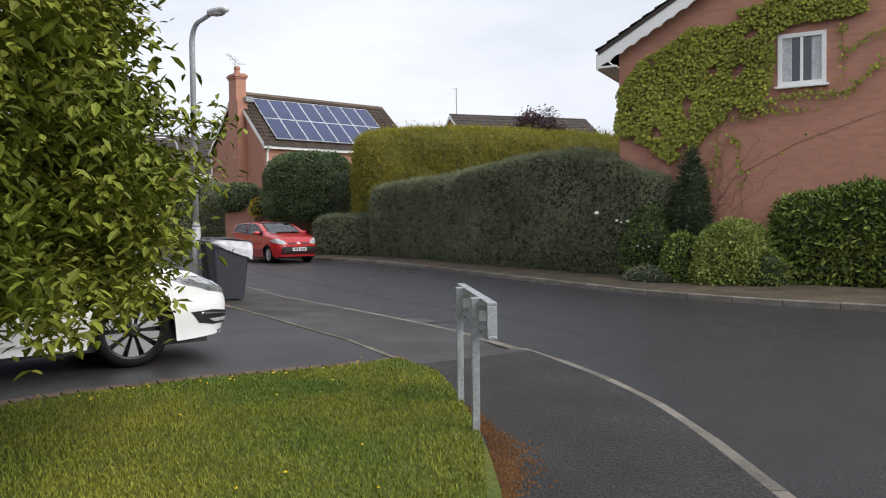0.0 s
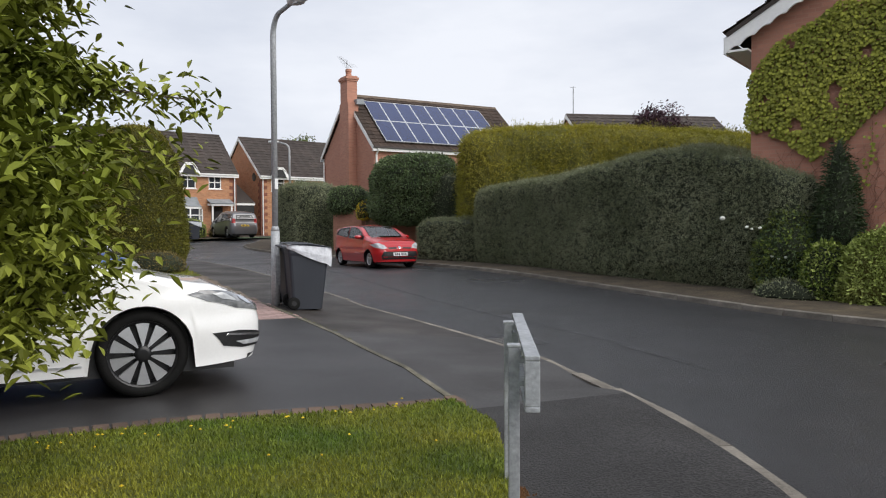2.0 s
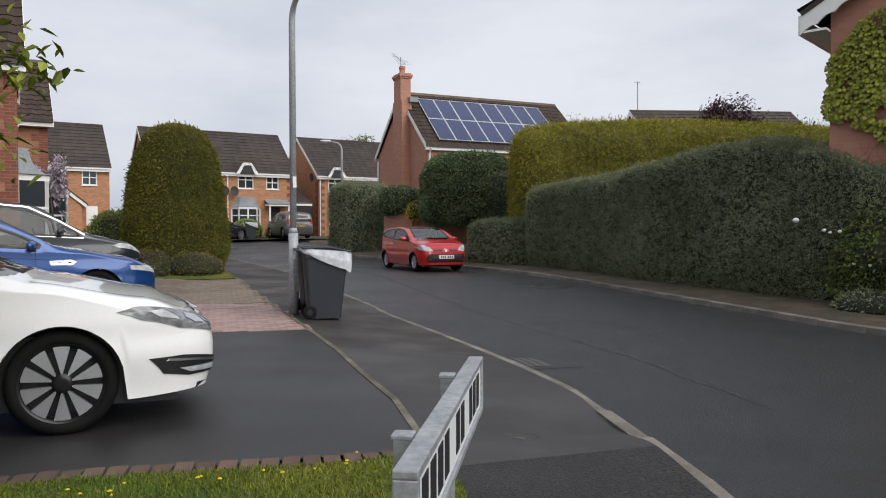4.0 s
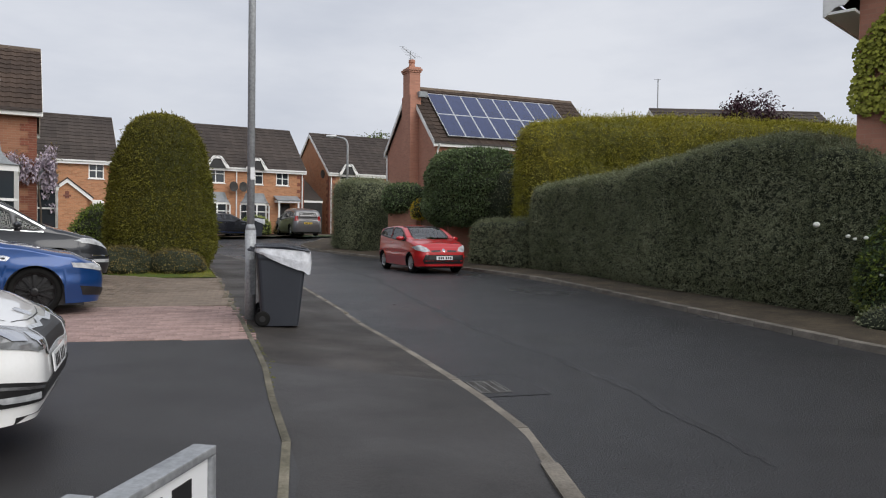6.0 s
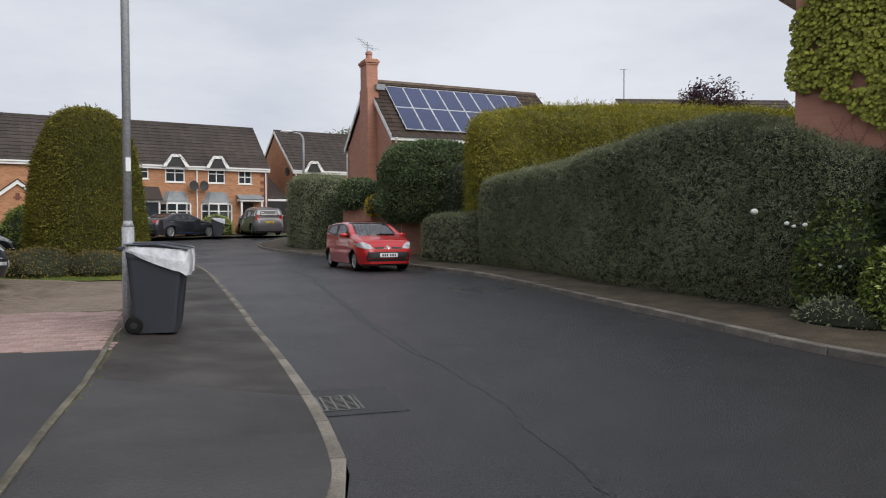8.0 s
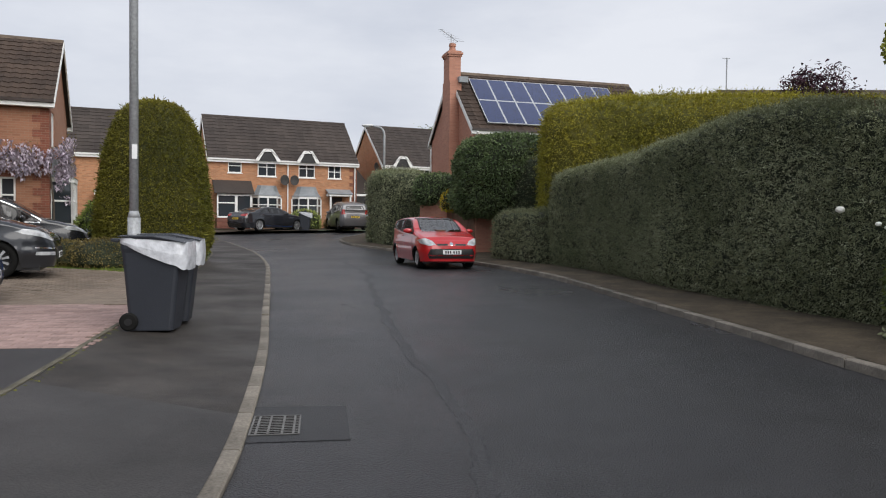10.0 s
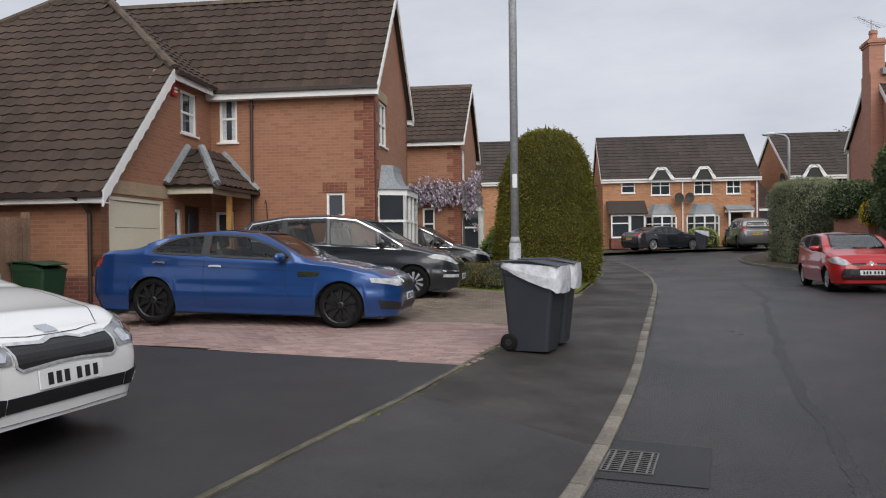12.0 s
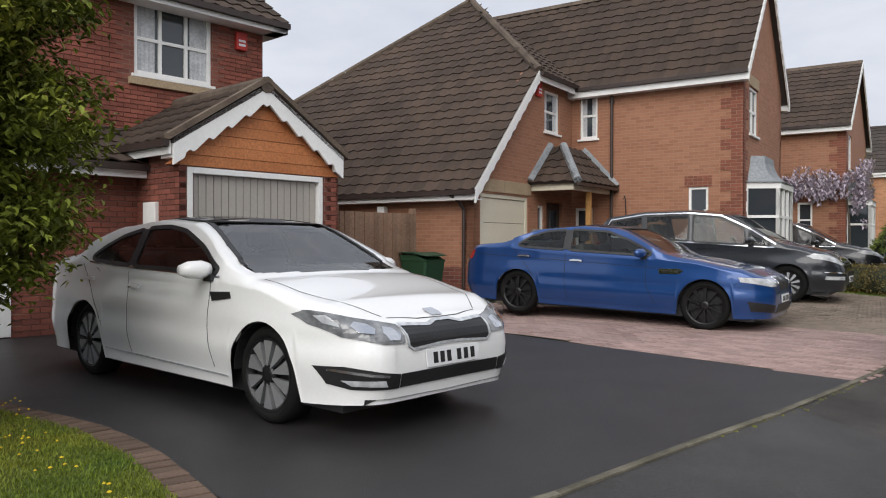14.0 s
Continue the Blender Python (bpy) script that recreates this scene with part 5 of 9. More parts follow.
def gable_roof(house, x0, x1, y0, y1, ze, zr, material, over=0.25, verge=0.12, course=0.32, wave=0.30, step=4, back=True, scallop=False):
    """A ridge along x over walls from y0 to y1."""
    ym, hw = (y0 + y1) / 2, (y1 - y0) / 2
    slope = Vector((0, hw, zr - ze)).normalized()
    drop = over * slope.z / slope.y
    roof = new("roof")
    roof.parent = house
    under = bmesh.new()
    slab(under, [(x0 - verge, y0 - over, ze - drop), (x1 + verge, y0 - over, ze - drop), (x1 + verge, ym, zr), (x0 - verge, ym, zr)])
    slab(under, [(x0 - verge, y1 + over, ze - drop), (x1 + verge, y1 + over, ze - drop), (x1 + verge, ym, zr), (x0 - verge, ym, zr)])
    part("roof_deck", under, TILE_FAR, roof)
    run = math.hypot(hw + over, zr - ze + drop)
    bm = bmesh.new()
    roof_courses(bm, Vector((x0 - verge, y0 - over, ze - drop)), Vector((1, 0, 0)), slope, x1 - x0 + 2 * verge, run, course, wave, step=step)
    part("roof_tiles", bm, material, roof, kind="stuff")
    if back:
        bm = bmesh.new()
        roof_courses(bm, Vector((x0 - verge, y1 + over, ze - drop)), Vector((1, 0, 0)), Vector((0, -slope.y, slope.z)), x1 - x0 + 2 * verge, run, course * 2, wave * 2, step=2)
        part("roof_tiles", bm, material, roof, kind="stuff")
    bm = bmesh.new()
    n = max(2, int((x1 - x0) / 0.45))
    for i in range(n):
        a, b = x0 - verge + (x1 - x0 + 2 * verge) * i / n, x0 - verge + (x1 - x0 + 2 * verge) * (i + 1) / n
        prism(bm, [(ym - 0.13, zr - 0.05), (ym - 0.07, zr + 0.06), (ym, zr + 0.09), (ym + 0.07, zr + 0.06), (ym + 0.13, zr - 0.05)], "x", a + 0.004, b - 0.004)
    part("ridge_tiles", bm, RIDGE if material is TILE else TILE_FAR, roof)
    for s, yy in ((0, y0), (1, y1)):
        e = yy - over if s == 0 else yy + over
        part("gutter", boxes((x0 - verge, x1 + verge, min(e, e - 0.09 if s == 0 else e + 0.09), max(e, e - 0.09 if s == 0 else e + 0.09), ze - drop - 0.06, ze - drop + 0.02)), PIPE_BROWN if material is TILE else WHITE, roof)
        f0, f1 = (e, yy) if s == 0 else (yy, e)
        part("fascia", boxes((x0 - verge, x1 + verge, e - 0.012, e + 0.012, ze - drop - 0.20, ze - drop - 0.01)), WHITE, roof)
        part("soffit", boxes((x0 - verge + 0.02, x1 + verge - 0.02, min(f0, f1), max(f0, f1), ze - drop - 0.20, ze - drop - 0.18)), WHITE, roof)
    for x, d in ((x0 - verge, -1), (x1 + verge, 1)):
        for s in (1, -1):
            bm = bmesh.new()
            e, w = hw + over, 0.20
            cnt = 22
            lower = []
            for i in range(cnt * 3 + 1):
                k = i / (cnt * 3)
                dip = 0.035 * abs(math.sin(math.pi * cnt * k * 0.5)) if scallop else 0.0
                lower.append((ym + s * e * (1 - k), ze - drop + (zr - ze + drop) * k - w + dip))
            prism(bm, [(ym + s * e, ze - drop + 0.02), (ym, zr + 0.02)] + lower[::-1], "x", x - 0.02, x + 0.02)
            part("bargeboard", bm, WHITE, roof)
    return roof


def gable_wall(bm, x, y0, y1, z0, ze, zr, thick, holes=()):
    """A gable end across the ridge, its face at x."""
    m = Matrix.Translation((x, y0, 0)) @ pose(0, 0, 0, 0, 0, 90)
    wall_bm(bm, y1 - y0, ze - z0, holes, abs(thick), 0, z0, m @ Matrix.Diagonal((1, 1 if thick > 0 else -1, 1, 1)))
    prism(bm, [(y0, ze), (y1, ze), ((y0 + y1) / 2, zr)], "x", x, x - thick)
    return bm


def pipe(parent, x, y, z0, z1, material, r=0.036):
    bm = bmesh.new()
    tube(bm, [(x, y, z0), (x, y, z1)], r, 8)
    for z in (z0 + 0.3, (z0 + z1) / 2, z1 - 0.3):
        box(bm, x - 0.055, x + 0.055, y - 0.02, y + 0.05, z - 0.03, z + 0.03)
    part("downpipe", bm, material, parent)


def quoins(parent, x, y, z0, z1, dx, dy):
    """Dark brick blocks of alternating length at a corner. dx, dy: the ways in which the two faces run."""
    z, k = z0, 0
    while z < z1 - 0.2:
        a, b = (0.46, 0.24) if k % 2 == 0 else (0.24, 0.46)
        bm = bmesh.new()
        box(bm, min(x, x + dx * a) - (0.012 if dx > 0 else 0), max(x, x + dx * a) + (0.012 if dx < 0 else 0), y - 0.012 * dy, y + 0.1 * dy, z, z + 0.225)
        box(bm, x - 0.1 if dx < 0 else x - 0.012, x + 0.012 if dx < 0 else x + 0.1, min(y, y + dy * b) - 0.01, max(y, y + dy * b), z, z + 0.225)
        part("quoin", bm, BRICK_DARK, parent)
        z += 0.225
        k += 1


def bay_window(parent, x0, x1, z0, z1, depth, m, roof_h=0.55, lights=3):
    """A white canted bay with a swept lead roof, on the face y = 0 of m."""
    bay = new("bay_window")
    bay.parent = parent
    bay.matrix_local = m
    c = 0.32
    out = [(x0, 0.0), (x0 + c, -depth), (x1 - c, -depth), (x1, 0.0)]
    bm = bmesh.new()
    prism(bm, out, "z", z0, z0 + 0.12)
    part("bay_sill", bm, WHITE, bay)
    bm = bmesh.new()
    prism(bm, [(p[0] * 1.0, p[1] * 1.08) for p in out], "z", z1 - 0.14, z1)
    part("bay_head", bm, WHITE, bay)
    bm = bmesh.new()
    for (ax, ay), (bx, by) in zip(out, out[1:]):
        k = max(1, int(round(math.hypot(bx - ax, by - ay) / 0.55)))
        for i in range(k + 1):
            px, py = ax + (bx - ax) * i / k, ay + (by - ay) * i / k
            box(bm, px - 0.045, px + 0.045, py - 0.03, py + 0.05, z0 + 0.12, z1 - 0.14)
        for zz in (z0 + (z1 - z0) * 0.62,):
            n = 6
            for i in range(n):
                px, py = ax + (bx - ax) * (i + 0.5) / n, ay + (by - ay) * (i + 0.5) / n
                box(bm, px - abs(bx - ax) / n / 2 - 0.01, px + abs(bx - ax) / n / 2 + 0.01, py - 0.02 - abs(by - ay) / n / 2, py + 0.03 + abs(by - ay) / n / 2, zz - 0.03, zz + 0.03)
    part("mullions", bm, WHITE, bay)
    for (ax, ay), (bx, by) in zip(out, out[1:]):
        bm = bmesh.new()
        prism(bm, [(ax, ay + 0.02), (bx, by + 0.02), (bx, by + 0.03), (ax, ay + 0.03)], "z", z0 + 0.1, z1 - 0.12)
        part("pane", bm, GLASS, bay)
    bm = bmesh.new()
    rings = []
    for i in range(7):
        k = i / 6
        s = 1.12 - 0.72 * math.sin(k * math.pi / 2)
        mx = (x0 + x1) / 2
        rings.append([bm.verts.new((mx + (p[0] - mx) * (1.06 - 0.42 * k), p[1] * s - (0.01 if p[1] < 0 else 0), z1 + roof_h * (k**1.7))) for p in out])
    for a, b in zip(rings, rings[1:]):
        for j in range(3):
            bm.faces.new((a[j], a[j + 1], b[j + 1], b[j]))
    bm.faces.new(rings[-1])
    bm.faces.new(rings[0][::-1])
    part("bay_roof", bm, LEAD, bay, "grey lead bay roof")
    return bay


def alarm_box(parent, x, z, m):
    ob = part("alarm_box", bevelled((x - 0.11, x + 0.11, -0.08, 0.0, z - 0.16, z + 0.16), w=0.02), ALARM, parent, "red alarm box", m=m)
    part("label_bar", boxes((x - 0.07, x + 0.07, -0.083, -0.078, z - 0.09, z - 0.05), (x - 0.07, x + 0.07, -0.083, -0.078, z - 0.02, z + 0.02)), PLATE, ob)


# -- the orange house with the long catslide roof: x towards the road, y to the north-west --
def orange_house():
    base = 0.12
    h = thing("house", "orange brick house with dark quoins, brown catslide roof and cream garage", "house", placed(-11.92, 9.43, base, 46))
    ID = Matrix()
    # wall A: low side wall facing the neighbour (face y = 0, runs along x)
    A = bmesh.new()
    wall_bm(A, 11.0, 2.35, [], 0.25, -11.0, 0.0)
    part("wall", A, BRICK_ORANGE, h)
    part("plinth", boxes((-11.0, 0.012, -0.012, 0.06, 0.0, 0.62)), BRICK_RED, h)
    # wall B: faces the road at x = 0 from y = 0 to 4.58
    mB = Matrix.Translation((0, 0, 0)) @ pose(0, 0, 0, 0, 0, 90)
    B = bmesh.new()
    holesB = [(0.22, 2.28, 0.0, 2.10), (2.75, 3.05, 1.0, 1.95), (3.2, 4.05, 0.0, 2.05), (3.08, 3.86, 3.66, 4.62)]
    wall_bm(B, 4.58, 2.35, holesB, 0.25, 0, 0, mB)
    part("wall", B, BRICK_ORANGE, h)
    B = bmesh.new()
    wall_bm(B, 2.18, 2.55, holesB, 0.25, 2.40, 2.35, mB)
    prism(B, [(0.0, 2.35), (2.40, 2.35), (2.40, 4.90)], "x", 0, -0.25)
    part("wall", B, BRICK_ORANGE, h)
    window(h, 3.08, 3.86, 3.66, 4.62, mB, (1, 2), curtain=True)
    window(h, 2.75, 3.05, 1.0, 1.95, mB, (1, 1))
    alarm_box(h, 2.72, 4.55, mB)
    # garage door with its lintel band
    gd = new("garage_door")
    gd.parent = h
    gd.matrix_local = mB
    part("door_frame", bevelled((0.22, 0.30, 0.02, 0.12, 0, 2.10), (2.20, 2.28, 0.02, 0.12, 0, 2.10), (0.30, 2.20, 0.02, 0.12, 2.02, 2.10), w=0.006), CREAM, gd)
    for i in range(4):
        part("door_panel", bevelled((0.305, 2.195, 0.05, 0.09, 0.02 + i * 0.5, 0.51 + i * 0.5), w=0.005), CREAM, gd)
    part("door_handle", bevelled((1.22, 1.26, 0.0, 0.05, 0.95, 1.08), (1.32, 1.36, 0.0, 0.05, 0.95, 1.08), (1.22, 1.36, 0.0, 0.02, 1.0, 1.03), w=0.004), BLACKP, gd)
    part("lintel", bevelled((0.0, 1.2, -0.02, 0.1, 2.14, 2.40), (1.21, 2.40, -0.02, 0.1, 2.14, 2.40), w=0.008), STONE, h, "pale stone lintel", m=mB)
    part("flood_lamp", bevelled((1.05, 1.25, -0.20, -0.05, 3.34, 3.52), (1.12, 1.18, -0.06, 0.0, 3.40, 3.46), w=0.01), BLACKP, h, "black flood lamp", m=mB)
    # front door in the porch
    fd = new("front_door")
    fd.parent = h
    fd.matrix_local = mB
    part("door_leaf", bevelled((3.24, 4.01, 0.06, 0.10, 0.02, 2.03), w=0.006), PIPE_BROWN, fd)
    part("door_pane", boxes((3.45, 3.80, 0.05, 0.06, 1.0, 1.85)), GLASS, fd)
    # wall C: faces the neighbour, y = 4.58, x from 0 to 4.0
    mC = Matrix.Translation((0, 4.58, 0))
    C = bmesh.new()
    holesC = [(0.22, 0.67, 3.62, 4.74), (2.84, 3.28, 1.30, 2.36), (0.10, 0.55, 0.75, 1.95)]
    wall_bm(C, 4.0, 5.08, holesC, 0.25, 0, 0, mC)
    part("wall", C, BRICK_ORANGE, h)
    window(h, 0.22, 0.67, 3.62, 4.74, mC, (1, 2), curtain=True)
    window(h, 2.84, 3.28, 1.30, 2.36, mC, (1, 2))
    window(h, 0.10, 0.55, 0.75, 1.95, mC, (1, 2))
    for i in range(6):
        part("arch_brick", boxes((2.76 + i * 0.10, 2.85 + i * 0.10, -0.012, 0.1, 2.37, 2.60)), BRICK_DARK, h, m=mC)
    pipe(h, 1.05, 4.52, 0.0, 4.75, PIPE_BROWN)
    bm = bmesh.new()
    tube(bm, [(1.42, 4.56, 1.75), (1.42, 4.50, 1.75), (1.42, 4.46, 2.1), (1.42, 4.40, 2.2), (1.42, 4.34, 2.12)], 0.012, 6)
    part("hanging_bracket", bm, BLACKP, h)
    quoins(h, 4.0, 4.58, 0.0, 4.80, -1, 1)
    # gable D at x = 4.0, y 4.58 to 8.95
    y1, zr = 8.95, 7.68
    D = bmesh.new()
    gable_wall(D, 4.0, 4.58, y1, 0.0, 5.08, zr, 0.25, [(0.62, 1.50, 3.55, 4.62)])
    part("wall", D, BRICK_ORANGE, h)
    mD = Matrix.Translation((4.0, 4.58, 0)) @ pose(0, 0, 0, 0, 0, 90)
    window(h, 0.62, 1.50, 3.55, 4.62, mD, (2, 2))
    part("lintel", bevelled((0.55, 1.57, -0.02, 0.08, 4.63, 4.88), w=0.008), STONE, h, "pale stone lintel", m=mD)
    bay_window(h, 0.40, 2.60, 0.45, 2.45, 0.60, mD, 0.62)
    part("bay_base", boxes((0.45, 2.55, -0.5, 0.0, 0.0, 0.45)), BRICK_ORANGE, h, m=mD)
    back = bmesh.new()
    wall_bm(back, 9.0, 5.08, [], 0.25, -5.0, 0, Matrix.Translation((0, y1 - 0.25, 0)))
    part("wall", back, BRICK_ORANGE, h)
    gable_roof(h, -5.0, 4.0, 4.58, y1, 5.08, zr, TILE, over=0.24, verge=0.16, scallop=True)
    # the catslide wing
    wing = new("roof")
    wing.parent = h
    apex, el, er = Vector((-3.3, 5.2, 7.75)), Vector((-11.3, -0.28, 2.12)), Vector((0.22, -0.28, 2.12))
    up = Vector((0, 5.2 - -0.28, 7.75 - 2.12)).normalized()
    cat = Vector((0.22, 2.40, 2.12 + (2.40 + 0.28) * up.z / up.y))
    run = (Vector((0, 5.2, 7.75)) - Vector((0, -0.28, 2.12))).length
    bm = bmesh.new()
    slab(bm, [el, er, cat, apex])
    slab(bm, [cat, Vector((0.22, 4.7, cat.z)), apex])
    slab(bm, [el, apex, Vector((-11.3, 6.0, 2.4))])
    slab(bm, [apex, Vector((0.22, 4.7, cat.z)), Vector((-3.3, 6.8, 7.4)), Vector((-11.3, 6.0, 2.4))])
    part("roof_deck", bm, TILE_FAR, wing)
    scat = (cat - er).length

    def clip(s):
        lo = 8.0 * s / run
        hi = 11.52 if s < scat else 11.52 - 3.52 * (s - scat) / (run - scat)
        return lo + 0.1, hi
    bm = bmesh.new()
    roof_courses(bm, el, Vector((1, 0, 0)), up, 11.52, run, 0.30, 0.30, clip=clip, step=6)
    part("roof_tiles", bm, TILE, wing, kind="stuff")
    hip_up = (apex - Vector((0.22, apex.y, cat.z))).normalized()
    hrun = (apex - Vector((0.22, apex.y, cat.z))).length
    bm = bmesh.new()
    roof_courses(bm, Vector((0.22, cat.y, cat.z)), Vector((0, 1, 0)), hip_up, 2.3, hrun, 0.30, 0.30, clip=lambda s: (2.8 * s / hrun, 2.3 + 0.5 * s / hrun), step=6)
    part("roof_tiles", bm, TILE, wing, kind="stuff")
    for a, b in ((cat, apex), (el, apex)):
        bm = bmesh.new()
        n = int((b - a).length / 0.4)
        for i in range(n):
            tube(bm, [a.lerp(b, i / n) + Vector((0, 0, 0.03)), a.lerp(b, (i + 0.98) / n) + Vector((0, 0, 0.03))], 0.10, 8)
        part("hip_tiles", bm, RIDGE, wing)
    # verge board with a scalloped lower edge
    bm = bmesh.new()
    cnt, top, low = 60, [], []
    for i in range(cnt + 1):
        k = i / cnt
        p = er.lerp(cat, k)
        top.append((p.y, p.z + 0.02))
        low.append((p.y, p.z - 0.26 + 0.04 * abs(math.sin(k * math.pi * 12))))
    prism(bm, [top[0], top[-1]] + low[::-1], "x", 0.19, 0.23)
    part("bargeboard", bm, WHITE, wing)
    part("fascia", boxes((-11.3, 0.22, -0.292, -0.27, 1.93, 2.10)), WHITE, wing)
    part("fascia", boxes((0.20, 0.23, 2.40, 4.58, cat.z - 0.20, cat.z - 0.01)), WHITE, wing)
    part("soffit", boxes((-11.3, 0.2, -0.27, 0.0, 1.93, 1.95)), WHITE, wing)
    part("gutter", boxes((-11.3, 0.22, -0.39, -0.30, 2.03, 2.12)), PIPE_BROWN, wing)
    part("gutter", boxes((0.235, 0.32, 2.40, 4.50, cat.z - 0.08, cat.z)), PIPE_BROWN, wing)
    bm = bmesh.new()
    tube(bm, [(-0.35, -0.33, 2.05), (-0.22, -0.20, 1.92), (-0.2, -0.05, 1.75), (-0.2, -0.05, 0.0)], 0.036, 8)
    part("downpipe", bm, PIPE_BROWN, h)
    part("wall_lamp", bevelled((-2.3, -2.12, -0.16, 0.0, 1.72, 1.86), w=0.02), WHITE, h, "white bulkhead lamp")
    # tiled porch on a timber post
    porch = new("porch")
    porch.parent = h
    px0, px1, py0, py1 = 0.0, 1.02, 2.42, 4.58
    part("porch_beam", bevelled((px0, px1, py0, py0 + 0.1, 2.25, 2.42), (px1 - 0.1, px1, py0 + 0.1, py1, 2.25, 2.42), w=0.008), CREAM, porch)
    bm = bmesh.new()
    slab(bm, [(0.0, py0 - 0.12, 2.42), (px1 + 0.15, py0 - 0.12, 2.42), (0.35, 3.35, 3.30), (0.0, 3.35, 3.30)])
    slab(bm, [(px1 + 0.15, py0 - 0.12, 2.42), (px1 + 0.15, py1, 2.42), (0.35, py1 - 0.1, 3.30), (0.35, 3.35, 3.30)])
    part("porch_deck", bm, TILE_FAR, porch)
    bm = bmesh.new()
    upv = Vector((-0.82, 0, 0.88)).normalized()
    roof_courses(bm, Vector((px1 + 0.15, py0 - 0.12, 2.42)), Vector((0, 1, 0)), upv, 2.28, 1.2, 0.28, 0.28, clip=lambda s: (1.05 * s / 1.2, 2.28 - 0.05 * s), step=6)
    roof_courses(bm, Vector((0.0, py0 - 0.12, 2.42)), Vector((1, 0, 0)), Vector((0, 1.05, 0.88)).normalized(), 1.17, 1.37, 0.28, 0.28, clip=lambda s: (0, 1.17 - 0.82 * s / 1.37), step=6)
    part("porch_tiles", bm, TILE, porch, kind="stuff")
    for a, b in (((px1 + 0.15, py0 - 0.12, 2.44), (0.35, 3.35, 3.34)), ((px1 + 0.15, py1, 2.44), (0.35, py1 - 0.1, 3.34)), ((0.02, py0 - 0.1, 2.46), (0.02, 3.35, 3.36))):
        bm = bmesh.new()
        tube(bm, [a, b], 0.09, 8)
        part("lead_hip", bm, LEAD, porch)
    part("timber_post", bevelled((px1 - 0.11, px1, py0 + 0.9, py0 + 1.01, 0.0, 2.25), w=0.012), POSTWOOD, porch, "golden timber post")
    part("porch_gutter", boxes((px1 + 0.13, px1 + 0.2, py0 - 0.12, py1, 2.33, 2.40)), PIPE_BROWN, porch)


orange_house()


# -- its neighbour with wisteria --
def wisteria_house():
    o = Vector((-11.92, 9.43, 0)) + U46 * 5.05 + V46 * 13.5
    h = thing("house", "orange brick house with wisteria over its corner and brown roof", "house", placed(o.x, o.y, 0.15, 46))
    w, ze, zr = 6.4, 4.88, 7.22
    A = bmesh.new()
    wall_bm(A, 8.0, ze, [(-1.35, -0.92, 1.25, 2.35)], 0.25, -8.0, 0)
    part("wall", A, BRICK_ORANGE, h)
    window(h, -1.35, -0.92, 1.25, 2.35, Matrix(), (1, 2))
    for i in range(6):
        part("arch_brick", boxes((-1.44 + i * 0.10, -1.35 + i * 0.10, -0.012, 0.1, 2.36, 2.58)), BRICK_DARK, h)
    D = bmesh.new()
    gable_wall(D, 0.0, 0.0, w, 0.0, ze, zr, 0.25, [(0.7, 1.6, 3.4, 4.5)])
    part("wall", D, BRICK_ORANGE, h)
    mD = pose(0, 0, 0, 0, 0, 90)
    window(h, 0.7, 1.6, 3.4, 4.5, mD, (2, 2))
    bay_window(h, 0.4, 2.6, 0.45, 2.4, 0.6, mD, 0.6)
    part("bay_base", boxes((0.45, 2.55, -0.5, 0.0, 0.0, 0.45)), BRICK_ORANGE, h, m=mD)
    quoins(h, 0.0, 0.0, 0.0, 4.6, -1, 1)
    back = bmesh.new()
    wall_bm(back, 8.0, ze, [], 0.25, -8.0, 0, Matrix.Translation((0, w - 0.25, 0)))
    part("wall", back, BRICK_ORANGE, h)
    gable_roof(h, -8.0, 0.0, 0.0, w, ze, zr, TILE, over=0.24, verge=0.16, scallop=True)


wisteria_house()


def dormer(h, x0, x1, z0, z1, apex, m):
    window(h, x0, x1, z0, z1, m, (2, 2))
    z1, apex = z1 - 0.24, apex - 0.22
    mid, d = (x0 + x1) / 2, new("dormer_gable")
    d.parent = h
    d.matrix_local = m
    bm = bmesh.new()
    prism(bm, [(x0 - 0.08, z1 + 0.02), (x1 + 0.08, z1 + 0.02), (x1 - 0.12, z1 + (apex - z1) * 0.62), (mid, apex - 0.12), (x0 + 0.12, z1 + (apex - z1) * 0.62)], "y", -0.34, 0.9)
    part("dormer_face", bm, BLACKP, d)
    for s in (-1, 1):
        bm = bmesh.new()
        e = (x1 - x0) / 2 + 0.16
        prism(bm, [(mid + s * e, z1 - 0.04), (mid + s * e, z1 + 0.14), (mid + s * 0.26, apex + 0.03), (mid, apex + 0.06), (mid, apex - 0.12), (mid + s * 0.22, apex - 0.14), (mid + s * (e - 0.18), z1 + 0.02)], "y", -0.40, -0.34)
        part("bargeboard", bm, WHITE, d)
        bm = bmesh.new()
        prism(bm, [(mid + s * (e + 0.02), z1 + 0.12), (mid, apex + 0.05), (mid, apex + 0.11), (mid + s * (e + 0.06), z1 + 0.16)], "y", -0.4, 2.0)
        part("dormer_roof", bm, TILE_FAR, d)


